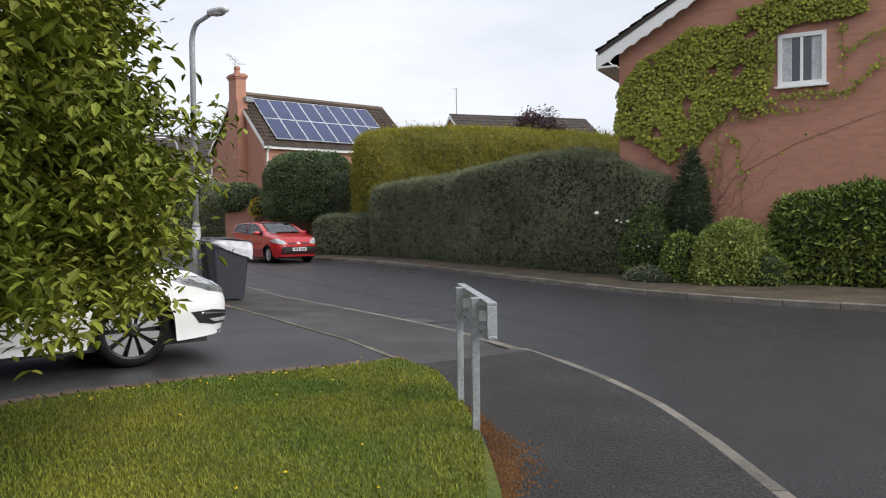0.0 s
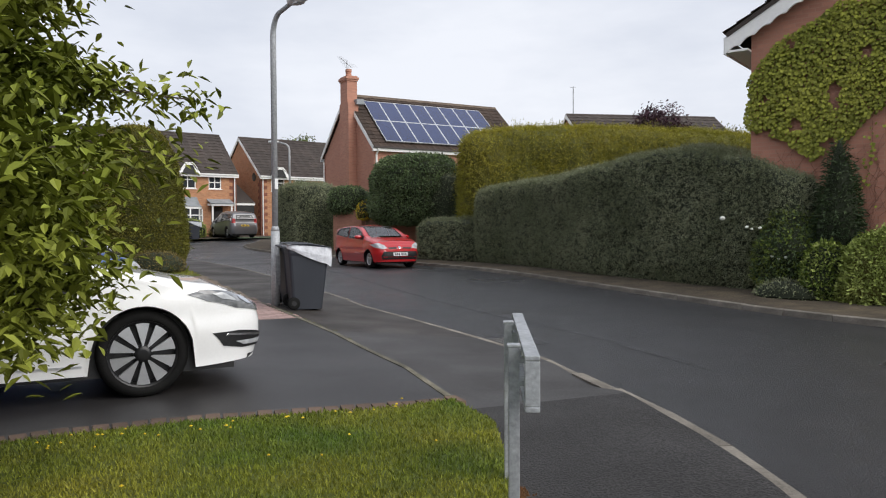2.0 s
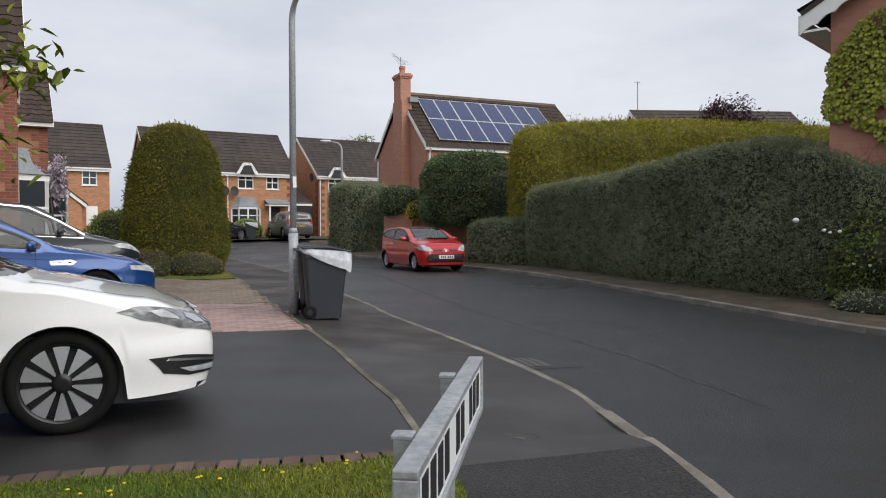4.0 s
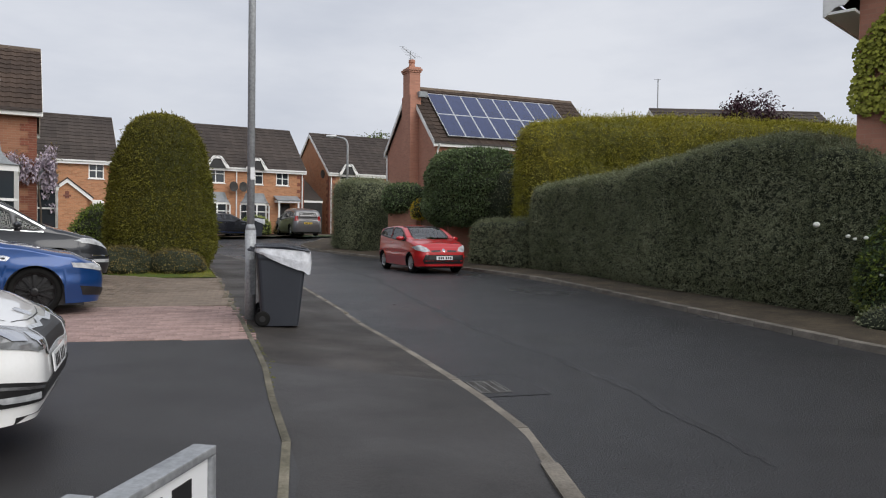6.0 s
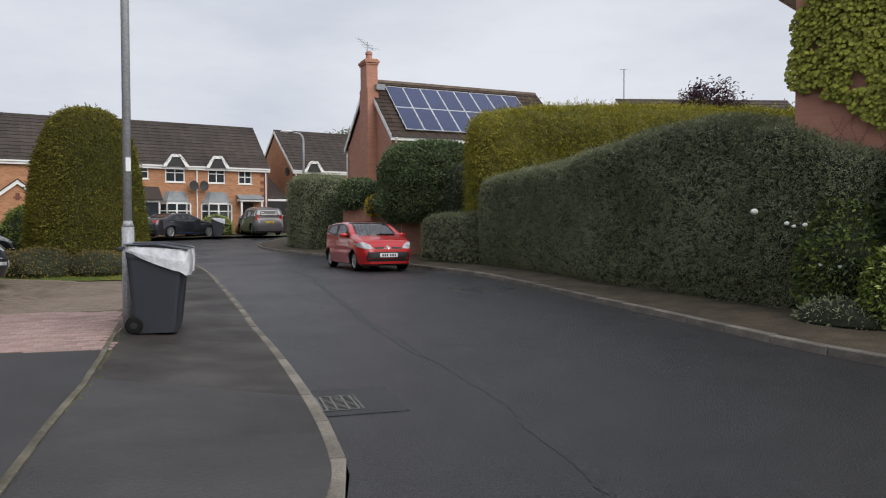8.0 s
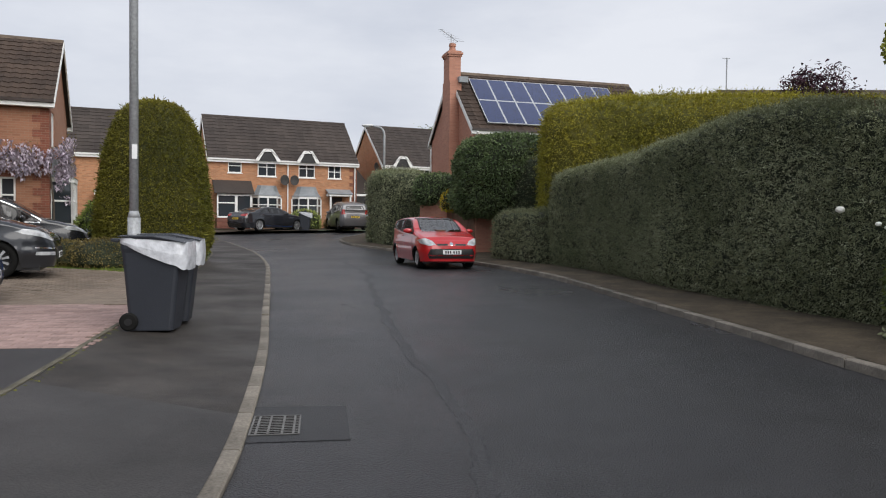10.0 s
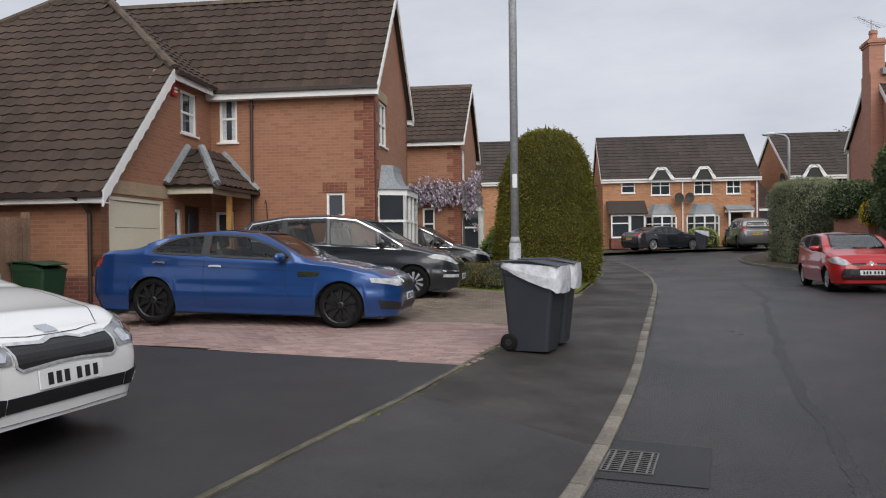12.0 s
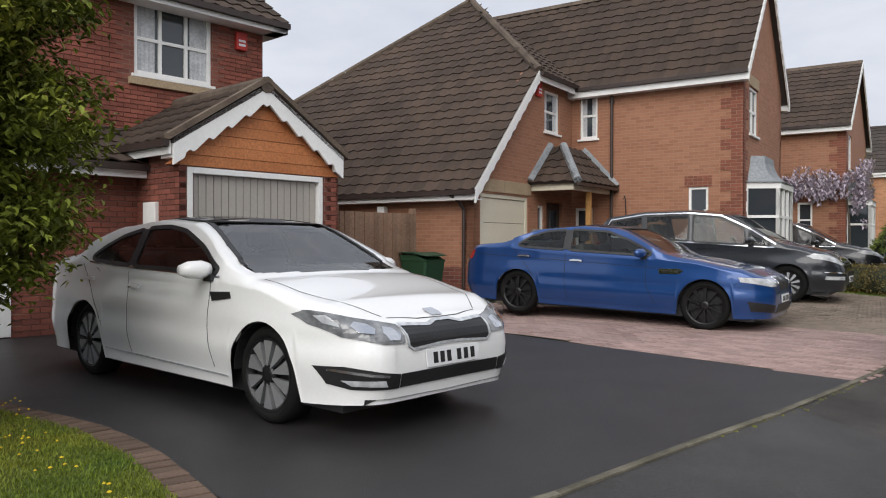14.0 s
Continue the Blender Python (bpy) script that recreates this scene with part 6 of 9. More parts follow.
def terrace_house(m, length, ze, zr, depth, label, windows, dormers, extras, pipes=(), gable_windows=()):
    h = thing("house", label, "house", m)
    holes = [(a, b, c, d) for a, b, c, d, _ in windows] + [(a, b, c, d) for a, b, c, d, _ in dormers]
    F = bmesh.new()
    wall_bm(F, length, ze, [q for q in holes if q[3] <= ze], 0.25, 0, 0)
    part("wall", F, BRICK_TERR, h)
    for x, t in ((0.0, -0.25), (length, 0.25)):
        G = bmesh.new()
        gable_wall(G, x, 0.251, depth - 0.251, 0.0, ze, zr - 0.25 * (zr - ze) / (depth / 2), t)
        part("wall", G, BRICK_TERR, h)
    R = bmesh.new()
    wall_bm(R, length, ze, [], 0.25, 0, 0, Matrix.Translation((0, depth - 0.25, 0)))
    part("wall", R, BRICK_TERR, h)
    for a, b, c, d, bars in windows:
        window(h, a, b, c, d, Matrix(), bars)
    for a, b, c, d, apex in dormers:
        dormer(h, a, b, c, min(d, ze), apex, Matrix())
    gable_roof(h, 0, length, 0, depth, ze, zr, TILE_FAR, over=0.2, verge=0.1, course=0.34, wave=0.6, step=2, back=False)
    for x in pipes:
        bm = bmesh.new()
        tube(bm, [(x, -0.08, 0), (x, -0.08, ze - 0.2)], 0.04, 6)
        part("downpipe", bm, WHITE, h)
    extras(h)
    return h


def front_terrace():
    def extras(h):
        # glazed white porch
        p = new("glazed_porch")
        p.parent = h
        part("porch_base", boxes((0.35, 2.30, -1.2, -0.01, 0, 0.62)), BRICK_RED, p)
        bm = bmesh.new()
        for x in (0.35, 1.35, 1.42, 2.22):
            box(bm, x, x + 0.08, -1.2, -1.1, 0.0 if x > 1.3 else 0.62, 2.0)
        box(bm, 0.35, 2.30, -1.2, -1.1, 1.9, 2.02)
        box(bm, 0.35, 1.4, -1.2, -1.1, 0.62, 0.72)
        box(bm, 1.5, 2.22, -1.19, -1.11, 0.0, 0.7)
        box(bm, 0.43, 1.35, -1.18, -1.12, 1.45, 1.52)
        part("porch_frame", bm, WHITE, p)
        part("pane", boxes((0.40, 2.25, -1.15, -1.14, 0.7, 1.92)), GLASS, p)
        bm = bmesh.new()
        slab(bm, [(0.2, -1.35, 2.05), (2.45, -1.35, 2.05), (2.45, 0.0, 2.85), (0.2, 0.0, 2.85)])
        part("porch_roof", bm, TILE_FAR, p)
        bay_window(h, 2.50, 4.25, 0.55, 1.98, 0.45, Matrix(), 0.62)
        part("bay_base", boxes((2.55, 4.2, -0.38, 0, 0, 0.55)), BRICK_TERR, h)
        bay_window(h, 4.90, 6.70, 0.55, 1.98, 0.45, Matrix(), 0.62)
        part("bay_base", boxes((4.95, 6.65, -0.38, 0, 0, 0.55)), BRICK_TERR, h)
        d = new("front_door")
        d.parent = h
        part("door_leaf", bevelled((7.30, 8.05, -0.02, 0.02, 0.05, 2.0), w=0.006), BLACKP, d)
        part("door_canopy", boxes((7.05, 8.5, -0.75, -0.01, 2.05, 2.2), (7.1, 7.2, -0.7, -0.6, 0.0, 2.05), (8.36, 8.46, -0.7, -0.6, 0.0, 2.05)), WHITE, d)
        bm = bmesh.new()
        slab(bm, [(7.0, -0.8, 2.2), (8.55, -0.8, 2.2), (8.55, 0, 2.5), (7.0, 0, 2.5)])
        part("canopy_roof", bm, LEAD, d)
        for sx in (4.35, 4.95):
            bm = bmesh.new()
            lathe(bm, [(0.03, 0.0), (0.30, 0.07), (0.31, 0.075), (0.05, 0.03)], 16, "y", Matrix.Translation((sx, -0.35, 2.95)) @ pose(0, 0, 0, 180, 0, 20))
            part("satellite_dish", bm, IRON, h)
        quoins(h, 8.98, 0.0, 0.0, 4.1, -1, 1)
    terrace_house(placed(-27.98, 40.85, rise(43) + 0.0, 47), 8.98, 4.27, 7.02, 6.6, "buff-orange brick terraced house with white dormers and dark tiled roof", [(1.10, 1.90, 3.30, 4.15, (1, 2)), (7.15, 7.98, 3.15, 4.0, (2, 2))],
                  [(2.83, 3.94, 3.15, 4.27, 4.95), (5.30, 6.32, 3.15, 4.27, 4.95)], extras, pipes=(4.63, 8.85))

    def left_extras(h):
        p = new("porch")
        p.parent = h
        bm = bmesh.new()
        box(bm, 5.4, 7.4, -1.2, -0.01, 0, 1.95)
        prism(bm, [(5.4, 1.95), (7.4, 1.95), (6.4, 2.75)], "y", -1.2, -0.01)
        part("porch_wall", bm, BRICK_TERR, p)
        for s in (-1, 1):
            bm = bmesh.new()
            prism(bm, [(6.4 + s * 1.25, 1.75), (6.4 + s * 1.25, 1.95), (6.4, 2.98), (6.4, 2.76)], "y", -1.32, -1.24)
            part("bargeboard", bm, WHITE, p)
            bm = bmesh.new()
            prism(bm, [(6.4 + s * 1.3, 1.92), (6.4, 2.97), (6.4, 3.05), (6.4 + s * 1.3, 2.0)], "y", -1.35, 0)
            part("porch_roof", bm, TILE_FAR, p)
        part("brick_motif", boxes((6.3, 6.5, -1.215, -1.19, 1.9, 2.3), (6.2, 6.6, -1.216, -1.19, 2.0, 2.1)), BRICK_RED, p)
        part("lower_window", boxes((7.75, 8.35, -0.02, 0.0, 0.8, 1.9)), WHITE, h)
    dt = Vector((math.cos(radians(47)), math.sin(radians(47)), 0))
    o = Vector((-27.98, 40.85, 0)) - dt * 11.2
    terrace_house(placed(o.x, o.y, rise(43), 47), 9.0, 4.24, 6.95, 6.6, "orange brick terraced house with a gabled porch and dark tiled roof", [(7.55, 8.35, 3.1, 4.0, (2, 2)), (2.0, 2.9, 3.1, 4.0, (2, 2)), (2.0, 3.2, 0.8, 1.9, (2, 2))], [], left_extras)
    o2 = o - dt * 14
    terrace_house(placed(o2.x, o2.y, rise(43), 47), 10.0, 4.24, 6.9, 6.6, "orange brick house at the end of the close", [(3.0, 3.9, 3.1, 4.0, (2, 2)), (6.5, 7.4, 3.1, 4.0, (2, 2))], [], lambda h: None)

    # the link garage and the house beyond
    def link_extras(h):
        quoins(h, 0.0, 0.0, 0.0, 3.9, 1, 1)
        bm = bmesh.new()
        lathe(bm, [(0.03, 0.0), (0.28, 0.07), (0.29, 0.075), (0.05, 0.03)], 16, "y", Matrix.Translation((-0.30, 0.6, 4.0)) @ pose(0, 0, 0, 180, 0, 40))
        part("satellite_dish", bm, IRON, h)
    terrace_house(placed(-20.80, 48.95, rise(48), 47), 9.0, 4.2, 7.0, 7.4, "orange brick house with a white dormer and dark tiled roof", [(2.55, 3.30, 3.1, 3.95, (2, 2)), (5.0, 6.0, 3.0, 3.95, (2, 2)), (0.8, 2.2, 0.6, 1.9, (2, 2))], [(0.75, 1.75, 3.05, 4.2, 4.85)], link_extras, pipes=(0.12,))
    g = thing("garage", "dark-fronted link garage with a sloping tiled roof between two houses", "garage", placed(-21.85, 47.42, rise(47), 47))
    part("garage_wall", boxes((0.03, 1.45, 0.5, 3.5, 0, 2.2)), BRICK_TERR, g)
    part("garage_door", bevelled((0.05, 1.42, 0.42, 0.49, 0, 2.05), w=0.01), BLACKP, g)
    part("garage_fascia", boxes((0.02, 1.46, 0.38, 0.42, 2.06, 2.26)), WHITE, g)
    bm = bmesh.new()
    slab(bm, [(0.02, 0.35, 2.24), (1.46, 0.35, 2.24), (0.9, 3.6, 4.2), (0.02, 3.6, 4.2)])
    part("garage_roof", bm, TILE_FAR, g)


front_terrace()


# -- the house with the solar panels --
def solar_house():
    ang = math.degrees(math.atan2(0.652, 0.758))
    z0 = 0.35
    h = thing("house", "pink-red brick house with tall chimney and solar panels on brown tiles", "house", placed(-8.92, 34.80, z0, ang))
    ze, zr, dep, ln = 4.95, 7.62, 6.2, 8.8
    F = bmesh.new()
    wall_bm(F, ln, ze, [(1.2, 2.4, 3.4, 4.4), (5.0, 6.2, 3.4, 4.4)], 0.25, 0.0, 0.0)
    part("wall", F, BRICK_PINK, h)
    window(h, 1.2, 2.4, 3.4, 4.4, Matrix(), (2, 1))
    window(h, 5.0, 6.2, 3.4, 4.4, Matrix(), (2, 1))
    for x, t in ((0.0, -0.25), (ln, 0.25)):
        G = bmesh.new()
        gable_wall(G, x, 0.251, dep - 0.251, 0, ze, zr - 0.28, t)
        part("wall", G, BRICK_PINK, h)
    R = bmesh.new()
    wall_bm(R, ln, ze, [], 0.25, 0, 0, Matrix.Translation((0, dep - 0.25, 0)))
    part("wall", R, BRICK_PINK, h)
    gable_roof(h, 0, ln, 0, dep, ze, zr, TILE, over=0.22, verge=0.12, course=0.32, wave=0.32, step=3, back=False)
    ch = new("chimney")
    ch.parent = h
    yc = 2.5
    part("chimney", boxes((-0.42, 0.10, yc - 0.55, yc + 0.55, 0, 7.1), (-0.42, 0.10, yc - 0.42, yc + 0.42, 7.1, 8.15), (-0.46, 0.14, yc - 0.46, yc + 0.46, 8.15, 8.23), (-0.50, 0.18, yc - 0.50, yc + 0.50, 8.23, 8.33), (-0.44, 0.12, yc - 0.44, yc + 0.44, 8.33, 8.40)), BRICK_PINK, ch)
    bm = bmesh.new()
    lathe(bm, [(0.16, 8.40), (0.13, 8.62), (0.16, 8.66), (0.15, 8.78), (0.10, 8.80)], 14, "z", Matrix.Translation((-0.16, yc, 0)))
    part("chimney_pot", bm, BRICK_PINK, ch)
    bm = bmesh.new()
    tube(bm, [(-0.16, yc + 0.2, 8.3), (-0.16, yc + 0.2, 9.25)], 0.018, 6)
    tube(bm, [(-0.85, yc - 0.5, 9.22), (0.35, yc + 0.85, 9.10)], 0.012, 6)
    for i in range(9):
        c = Vector((-0.85, yc - 0.5, 9.22)).lerp(Vector((0.35, yc + 0.85, 9.10)), i / 8)
        s = 0.10 + 0.02 * i
        tube(bm, [c + Vector((-s, s * 0.8, 0)), c + Vector((s, -s * 0.8, 0))], 0.006, 4)
    part("aerial", bm, LAMPGREY, ch)
    part("lead_flashing", boxes((-0.05, 0.35, yc - 0.72, yc - 0.40, 7.0, 7.25)), LEAD, ch)
    bm = bmesh.new()
    tube(bm, [(0.10, -0.30, 4.65), (0.10, -0.08, 4.4), (0.10, -0.08, 0)], 0.045, 8)
    part("downpipe", bm, WHITE, h)
    bm = bmesh.new()
    tube(bm, [(0.05, dep + 0.25, 4.65), (-0.06, dep - 0.1, 4.4), (-0.06, dep - 0.1, 0)], 0.045, 8)
    part("downpipe", bm, WHITE, h)
    # two rows of eight panels on the near slope
    slope = Vector((0, dep / 2, zr - ze)).normalized()
    nrm = Vector((0, -slope.z, slope.y))
    pw, ph = 0.86, 1.74
    basep = Vector((0.62, -0.05, ze - 0.05)) + slope * 0.10 + nrm * 0.11
    me_cell = mesh_of("panel_glass", boxes((0.03, pw - 0.03, 0.03, ph - 0.03, 0.0, 0.028)), PANEL)
    me_fr = mesh_of("panel_frame", boxes((0, pw - 0.012, 0, 0.03, -0.01, 0.032), (0, pw - 0.012, ph - 0.045, ph - 0.012, -0.01, 0.032), (0, 0.03, 0.03, ph - 0.045, -0.01, 0.032), (pw - 0.042, pw - 0.012, 0.03, ph - 0.045, -0.01, 0.032)), PANELFRAME)
    rot = Matrix(((1, 0, 0, 0), (0, slope.y, nrm.y, 0), (0, slope.z, nrm.z, 0), (0, 0, 0, 1)))
    for r in range(2):
        for c in range(8):
            sp = new("solar_panel")
            sp.parent = h
            sp.matrix_local = Matrix.Translation(basep + Vector((c * pw, 0, 0)) + slope * (r * ph)) @ rot
            for nm, me in (("panel_glass", me_cell), ("panel_frame", me_fr)):
                ob = new(nm, me)
                ob.parent = sp


solar_house()


def far_roof_house():
    h = thing("house", "far house with a brown tiled roof and white gable boards", "house", placed(0.85, 42.5, 0.5, 20))
    part("wall", boxes((0, 9, 0, 6, 0, 5.4)), BRICK_PINK, h)
    G = bmesh.new()
    prism(G, [(0.0, 5.4), (6.0, 5.4), (3.0, 7.3)], "x", 0.0, 9.0)
    part("gable", G, BRICK_PINK, h)
    gable_roof(h, 0, 9, 0, 6, 5.4, 7.35, TILE_FAR, over=0.3, verge=0.15, course=0.4, wave=0.6, step=2, back=False)
    bm = bmesh.new()
    tube(bm, [(0.3, 3.0, 7.2), (0.3, 3.0, 9.0)], 0.03, 6)
    tube(bm, [(0.0, 2.7, 8.9), (0.5, 3.2, 9.0)], 0.015, 6)
    part("aerial", bm, LAMPGREY, h)


far_roof_house()


# -- the creeper-clad house on the east side --
def ivy_house():
    ang = math.degrees(math.atan2(-0.45, 0.89))
    h = thing("house", "salmon-red brick house with creeper, white bargeboards and white window", "house", placed(3.78, 16.33, 0.05, ang))
    ln, ze, zr = 9.0, 5.2, 7.75
    F = bmesh.new()
    wall_bm(F, ln, ze, [(3.22, 4.10, 3.88, 4.92)], 0.25, 0, 0)
    prism(F, [(0, ze), (ln, ze), (ln / 2, zr)], "y", 0.0, 0.25)
    part("wall", F, BRICK_PINK, h)
    S = bmesh.new()
    box(S, 0.0, 0.25, 0.251, 8, 0, ze)
    box(S, ln - 0.25, ln, 0.251, 8, 0, ze)
    part("wall", S, BRICK_PINK, h)
    win = window(h, 3.22, 4.10, 3.88, 4.92, Matrix.Translation((0, -0.05, 0)), (2, 1), curtain=True, frame=0.085)
    roof = new("roof")
    roof.parent = h
    sl = Vector((ln / 2, 0, zr - ze)).normalized()
    for s in (0, 1):
        bm = bmesh.new()
        e = -0.42 if s == 0 else ln + 0.42
        ez = ze - 0.42 * sl.z / sl.x
        slab(bm, [(e, -0.28, ez), (e, 8, ez), (ln / 2, 8, zr), (ln / 2, -0.28, zr)], 0.08)
        part("roof_deck", bm, TILE_FAR, roof)
        bm = bmesh.new()
        cnt = 18
        low, top = [], []
        for i in range(cnt * 4 + 1):
            k = i / (cnt * 4)
            x, z = e + (ln / 2 - e) * k, ez + (zr - ez) * k
            low.append((x, z - 0.40 + 0.05 * abs(math.sin(k * cnt * math.pi))))
        prism(bm, [(e, ez - 0.06), (ln / 2, zr - 0.06)] + low[::-1], "y", -0.26, -0.22)
        part("bargeboard", bm, WHITE, roof)
        bm = bmesh.new()
        upv = Vector(((ln / 2 - e), 0, zr - ez)).normalized()
        roof_courses(bm, Vector((e, -0.28, ez)), Vector((0, 1, 0)), upv, 4.0, math.hypot(ln / 2 - e, zr - ez), 0.3, 0.3, step=3)
        part("roof_tiles", bm, TILE, roof, kind="stuff")
    part("soffit", boxes((-0.42, 0.0, -0.25, 8, 4.60, 4.64)), WHITE, roof)
    part("fascia", boxes((-0.45, -0.42, -0.25, 8, 4.58, 4.90)), WHITE, roof)
    part("wall_vent", bevelled((3.55, 3.85, -0.03, 0.0, 5.42, 5.62), w=0.01), PLATE, h, "pale wall vent")
    part("vent_slots", boxes(*[(3.58, 3.82, -0.036, -0.031, 5.45 + i * 0.045, 5.465 + i * 0.045) for i in range(4)]), BLACKP, h)
    return h


ivy = ivy_house()


# -- the red brick house behind the white car: x towards the road, y to the north-west, origin at the garage's north corner --
def red_house():
    h = thing("house", "dark red brick house with gabled garage, taupe door and orange cladding", "house", placed(-9.78, 6.86, 0.0, 38))
    W = 2.84
    mF = pose(0, 0, 0, 0, 0, 90)
    # garage front: x = 0, y from -2.84 to 0
    F = bmesh.new()
    wall_bm(F, W - 0.10, 2.50, [(0.12, 2.42, 0.0, 2.24)], 0.22, 0.0, 0, Matrix.Translation((0, -W - 0.08, 0)) @ mF)
    part("wall", F, BRICK_RED, h)
    S = bmesh.new()
    wall_bm(S, 3.4, 2.50, [], 0.22, -3.4, 0, Matrix.Translation((0, -W - 0.08, 0)))
    part("wall", S, BRICK_RED, h)
    S = bmesh.new()
    box(S, -3.4, 0, -0.40, -0.18, 0, 2.36)
    part("wall", S, BRICK_RED, h)
    mG = Matrix.Translation((0, -W - 0.08, 0)) @ mF
    d = new("garage_door")
    d.parent = h
    d.matrix_local = mG
    part("door_frame", bevelled((0.12, 0.20, -0.02, 0.12, 0, 2.24), (2.34, 2.42, -0.02, 0.12, 0, 2.24), (0.20, 2.34, -0.02, 0.12, 2.16, 2.24), w=0.006), WHITE, d)
    for i in range(18):
        a = 0.205 + i * 2.13 / 18
        part("door_board", bevelled((a, a + 2.13 / 18 - 0.012, 0.05, 0.08, 0.02, 2.155), w=0.004), TAUPE, d)
    part("door_backing", boxes((0.2, 2.34, 0.08, 0.10, 0.0, 2.16)), TAUPE, d)
    part("door_handle", bevelled((1.20, 1.26, 0.02, 0.055, 1.28, 1.40), w=0.01), BLACKP, d)
    # gable: cladding boards and a scalloped white bargeboard
    ap, ev = 3.42, 2.58
    gb = new("garage_gable")
    gb.parent = h
    gb.matrix_local = mG
    mid = 1.30
    for i in range(7):
        z0, z1 = 2.26 + i * 0.15, 2.405 + i * 0.15
        w = 1.44 * (1 - (z0 - 2.26) / 1.16)
        if w > 0.05:
            w2 = max(0.02, 1.44 * (1 - (z1 - 2.26) / 1.16))
            bm = bmesh.new()
            prism(bm, [(mid - w, z0), (mid + w, z0), (mid + w2, z1), (mid - w2, z1)], "y", -0.02 - 0.008 * (i % 2), 0.1)
            part("cladding_board", bm, CLAD, gb)
    for s in (-1, 1):
        bm = bmesh.new()
        low, n = [], 48
        for i in range(n + 1):
            k = i / n
            saw = (k * 5.0) % 1.0
            dip = 0.0 if k < 0.12 else 0.09 * (saw if saw < 0.8 else (1 - saw) * 4)
            low.append((mid + s * 1.44 * (1 - k), ev - 0.04 + (ap - ev + 0.06) * k - 0.30 * (1 - 0.15 * k) + dip))
        prism(bm, [(mid + s * 1.44, ev + 0.0), (mid, ap + 0.08)] + low[::-1], "y", -0.14, -0.10)
        part("bargeboard", bm, WHITE, gb)
        part("eave_box", boxes((mid + s * 1.44 - 0.12 if s > 0 else mid - 1.44, mid + 1.44 if s > 0 else mid - 1.44 + 0.12, -0.10, 0.2, 2.34, 2.57)), WHITE, gb)
    # garage roof, ridge running back into the house; tiles one by one
    roof = new("roof")
    roof.parent = h
    yc, hw = -W - 0.08 + mid, 1.47
    sl = Vector((0, hw, ap - ev + 0.1)).normalized()
    for s in (1, -1):
        bm = bmesh.new()
        slab(bm, [(0.14, yc + s * hw, ev - 0.02), (-3.2, yc + s * hw, ev - 0.02), (-3.2, yc, ap + 0.08), (0.14, yc, ap + 0.08)])
        part("roof_deck", bm, TILE_FAR, roof)
    bm = bmesh.new()
    for i in range(8):
        a = 0.16 - i * 0.42
        tube(bm, [(a, yc, ap + 0.08), (a - 0.41, yc, ap + 0.08)], 0.12, 10)
    part("ridge_tiles", bm, RIDGE, roof)
    part("fascia", boxes((-3.2, 0.10, yc - hw - 0.02, yc - hw + 0.01, 2.38, 2.56)), WHITE, roof)
    part("gutter", boxes((-3.2, 0.12, yc - hw - 0.11, yc - hw - 0.02, 2.48, 2.57)), PIPE_BROWN, roof)
    # verge bedding along the front edge
    for s in (1, -1):
        bm = bmesh.new()
        prism(bm, [(yc + s * (hw + 0.04), ev - 0.02), (yc, ap + 0.12), (yc, ap + 0.20), (yc + s * (hw + 0.06), ev + 0.06)], "x", 0.04, 0.17)
        part("verge_tiles", bm, RIDGE, roof)
    # ground floor to the south with a lean-to roof; upper wall set back
    lw = bmesh.new()
    wall_bm(lw, 6.0, 2.36, [(0.6, 1.9, 0.9, 2.0)], 0.22, 0, 0, Matrix.Translation((-1.15, -W - 6.0 + 0.10, 0)) @ mF)
    part("wall", lw, BRICK_RED, h)
    mL = Matrix.Translation((-1.15, -W - 6.0 + 0.10, 0)) @ mF
    window(h, 0.6, 1.9, 0.9, 2.0, mL, (2, 1))
    fd = new("front_door")
    fd.parent = h
    fd.matrix_local = mL
    part("door_leaf", bevelled((3.3, 4.15, -0.03, 0.02, 0.02, 2.02), w=0.006), WHITE, fd)
    part("meter_box", bevelled((-0.88, -0.52, -W - 0.14, -W - 0.08, 1.05, 1.78), w=0.01), WHITE, h, "white meter box")
    lt = new("lean_to_roof")
    lt.parent = h
    bm = bmesh.new()
    slab(bm, [(-0.85, -W - 6.0, 2.30), (-0.85, yc - hw + 0.1, 2.30), (-2.6, yc - 0.4, 3.05), (-2.6, -W - 6.0, 3.05)])
    part("roof_deck", bm, TILE_FAR, lt)
    bm = bmesh.new()
    roof_courses(bm, Vector((-0.85, -W - 6.0, 2.32)), Vector((0, 1, 0)), Vector((-1.75, 0, 0.75)).normalized(), 6.3, 1.90, 0.30, 0.30, step=8)
    part("roof_tiles", bm, TILE, lt, kind="stuff")
    part("lead_flashing", boxes((-2.55, -2.45, -W - 6.0, yc, 3.0, 3.14)), LEAD, lt)
    part("fascia", boxes((-0.86, -0.83, -W - 6.0, -W - 0.1, 2.12, 2.30)), WHITE, lt)
    part("gutter", boxes((-0.83, -0.74, -W - 6.0, -W - 0.1, 2.22, 2.31)), PIPE_BROWN, lt)
    up = bmesh.new()
    xw = -2.40
    wall_bm(up, 8.9, 5.25, [(6.48, 7.86, 3.92, 5.10)], 0.25, 0.0, 0.0, Matrix.Translation((xw, -8.85, 0)) @ mF)
    part("wall", up, BRICK_RED, h)
    mU = Matrix.Translation((xw, -8.85, 0)) @ mF
    window(h, 6.48, 7.86, 3.92, 5.10, mU, (3, 2), curtain=True, frame=0.07)
    part("stone_sill", bevelled((6.38, 7.96, -0.07, 0.10, 3.74, 3.86), w=0.01), STONE, h, "pale stone sill", m=mU)
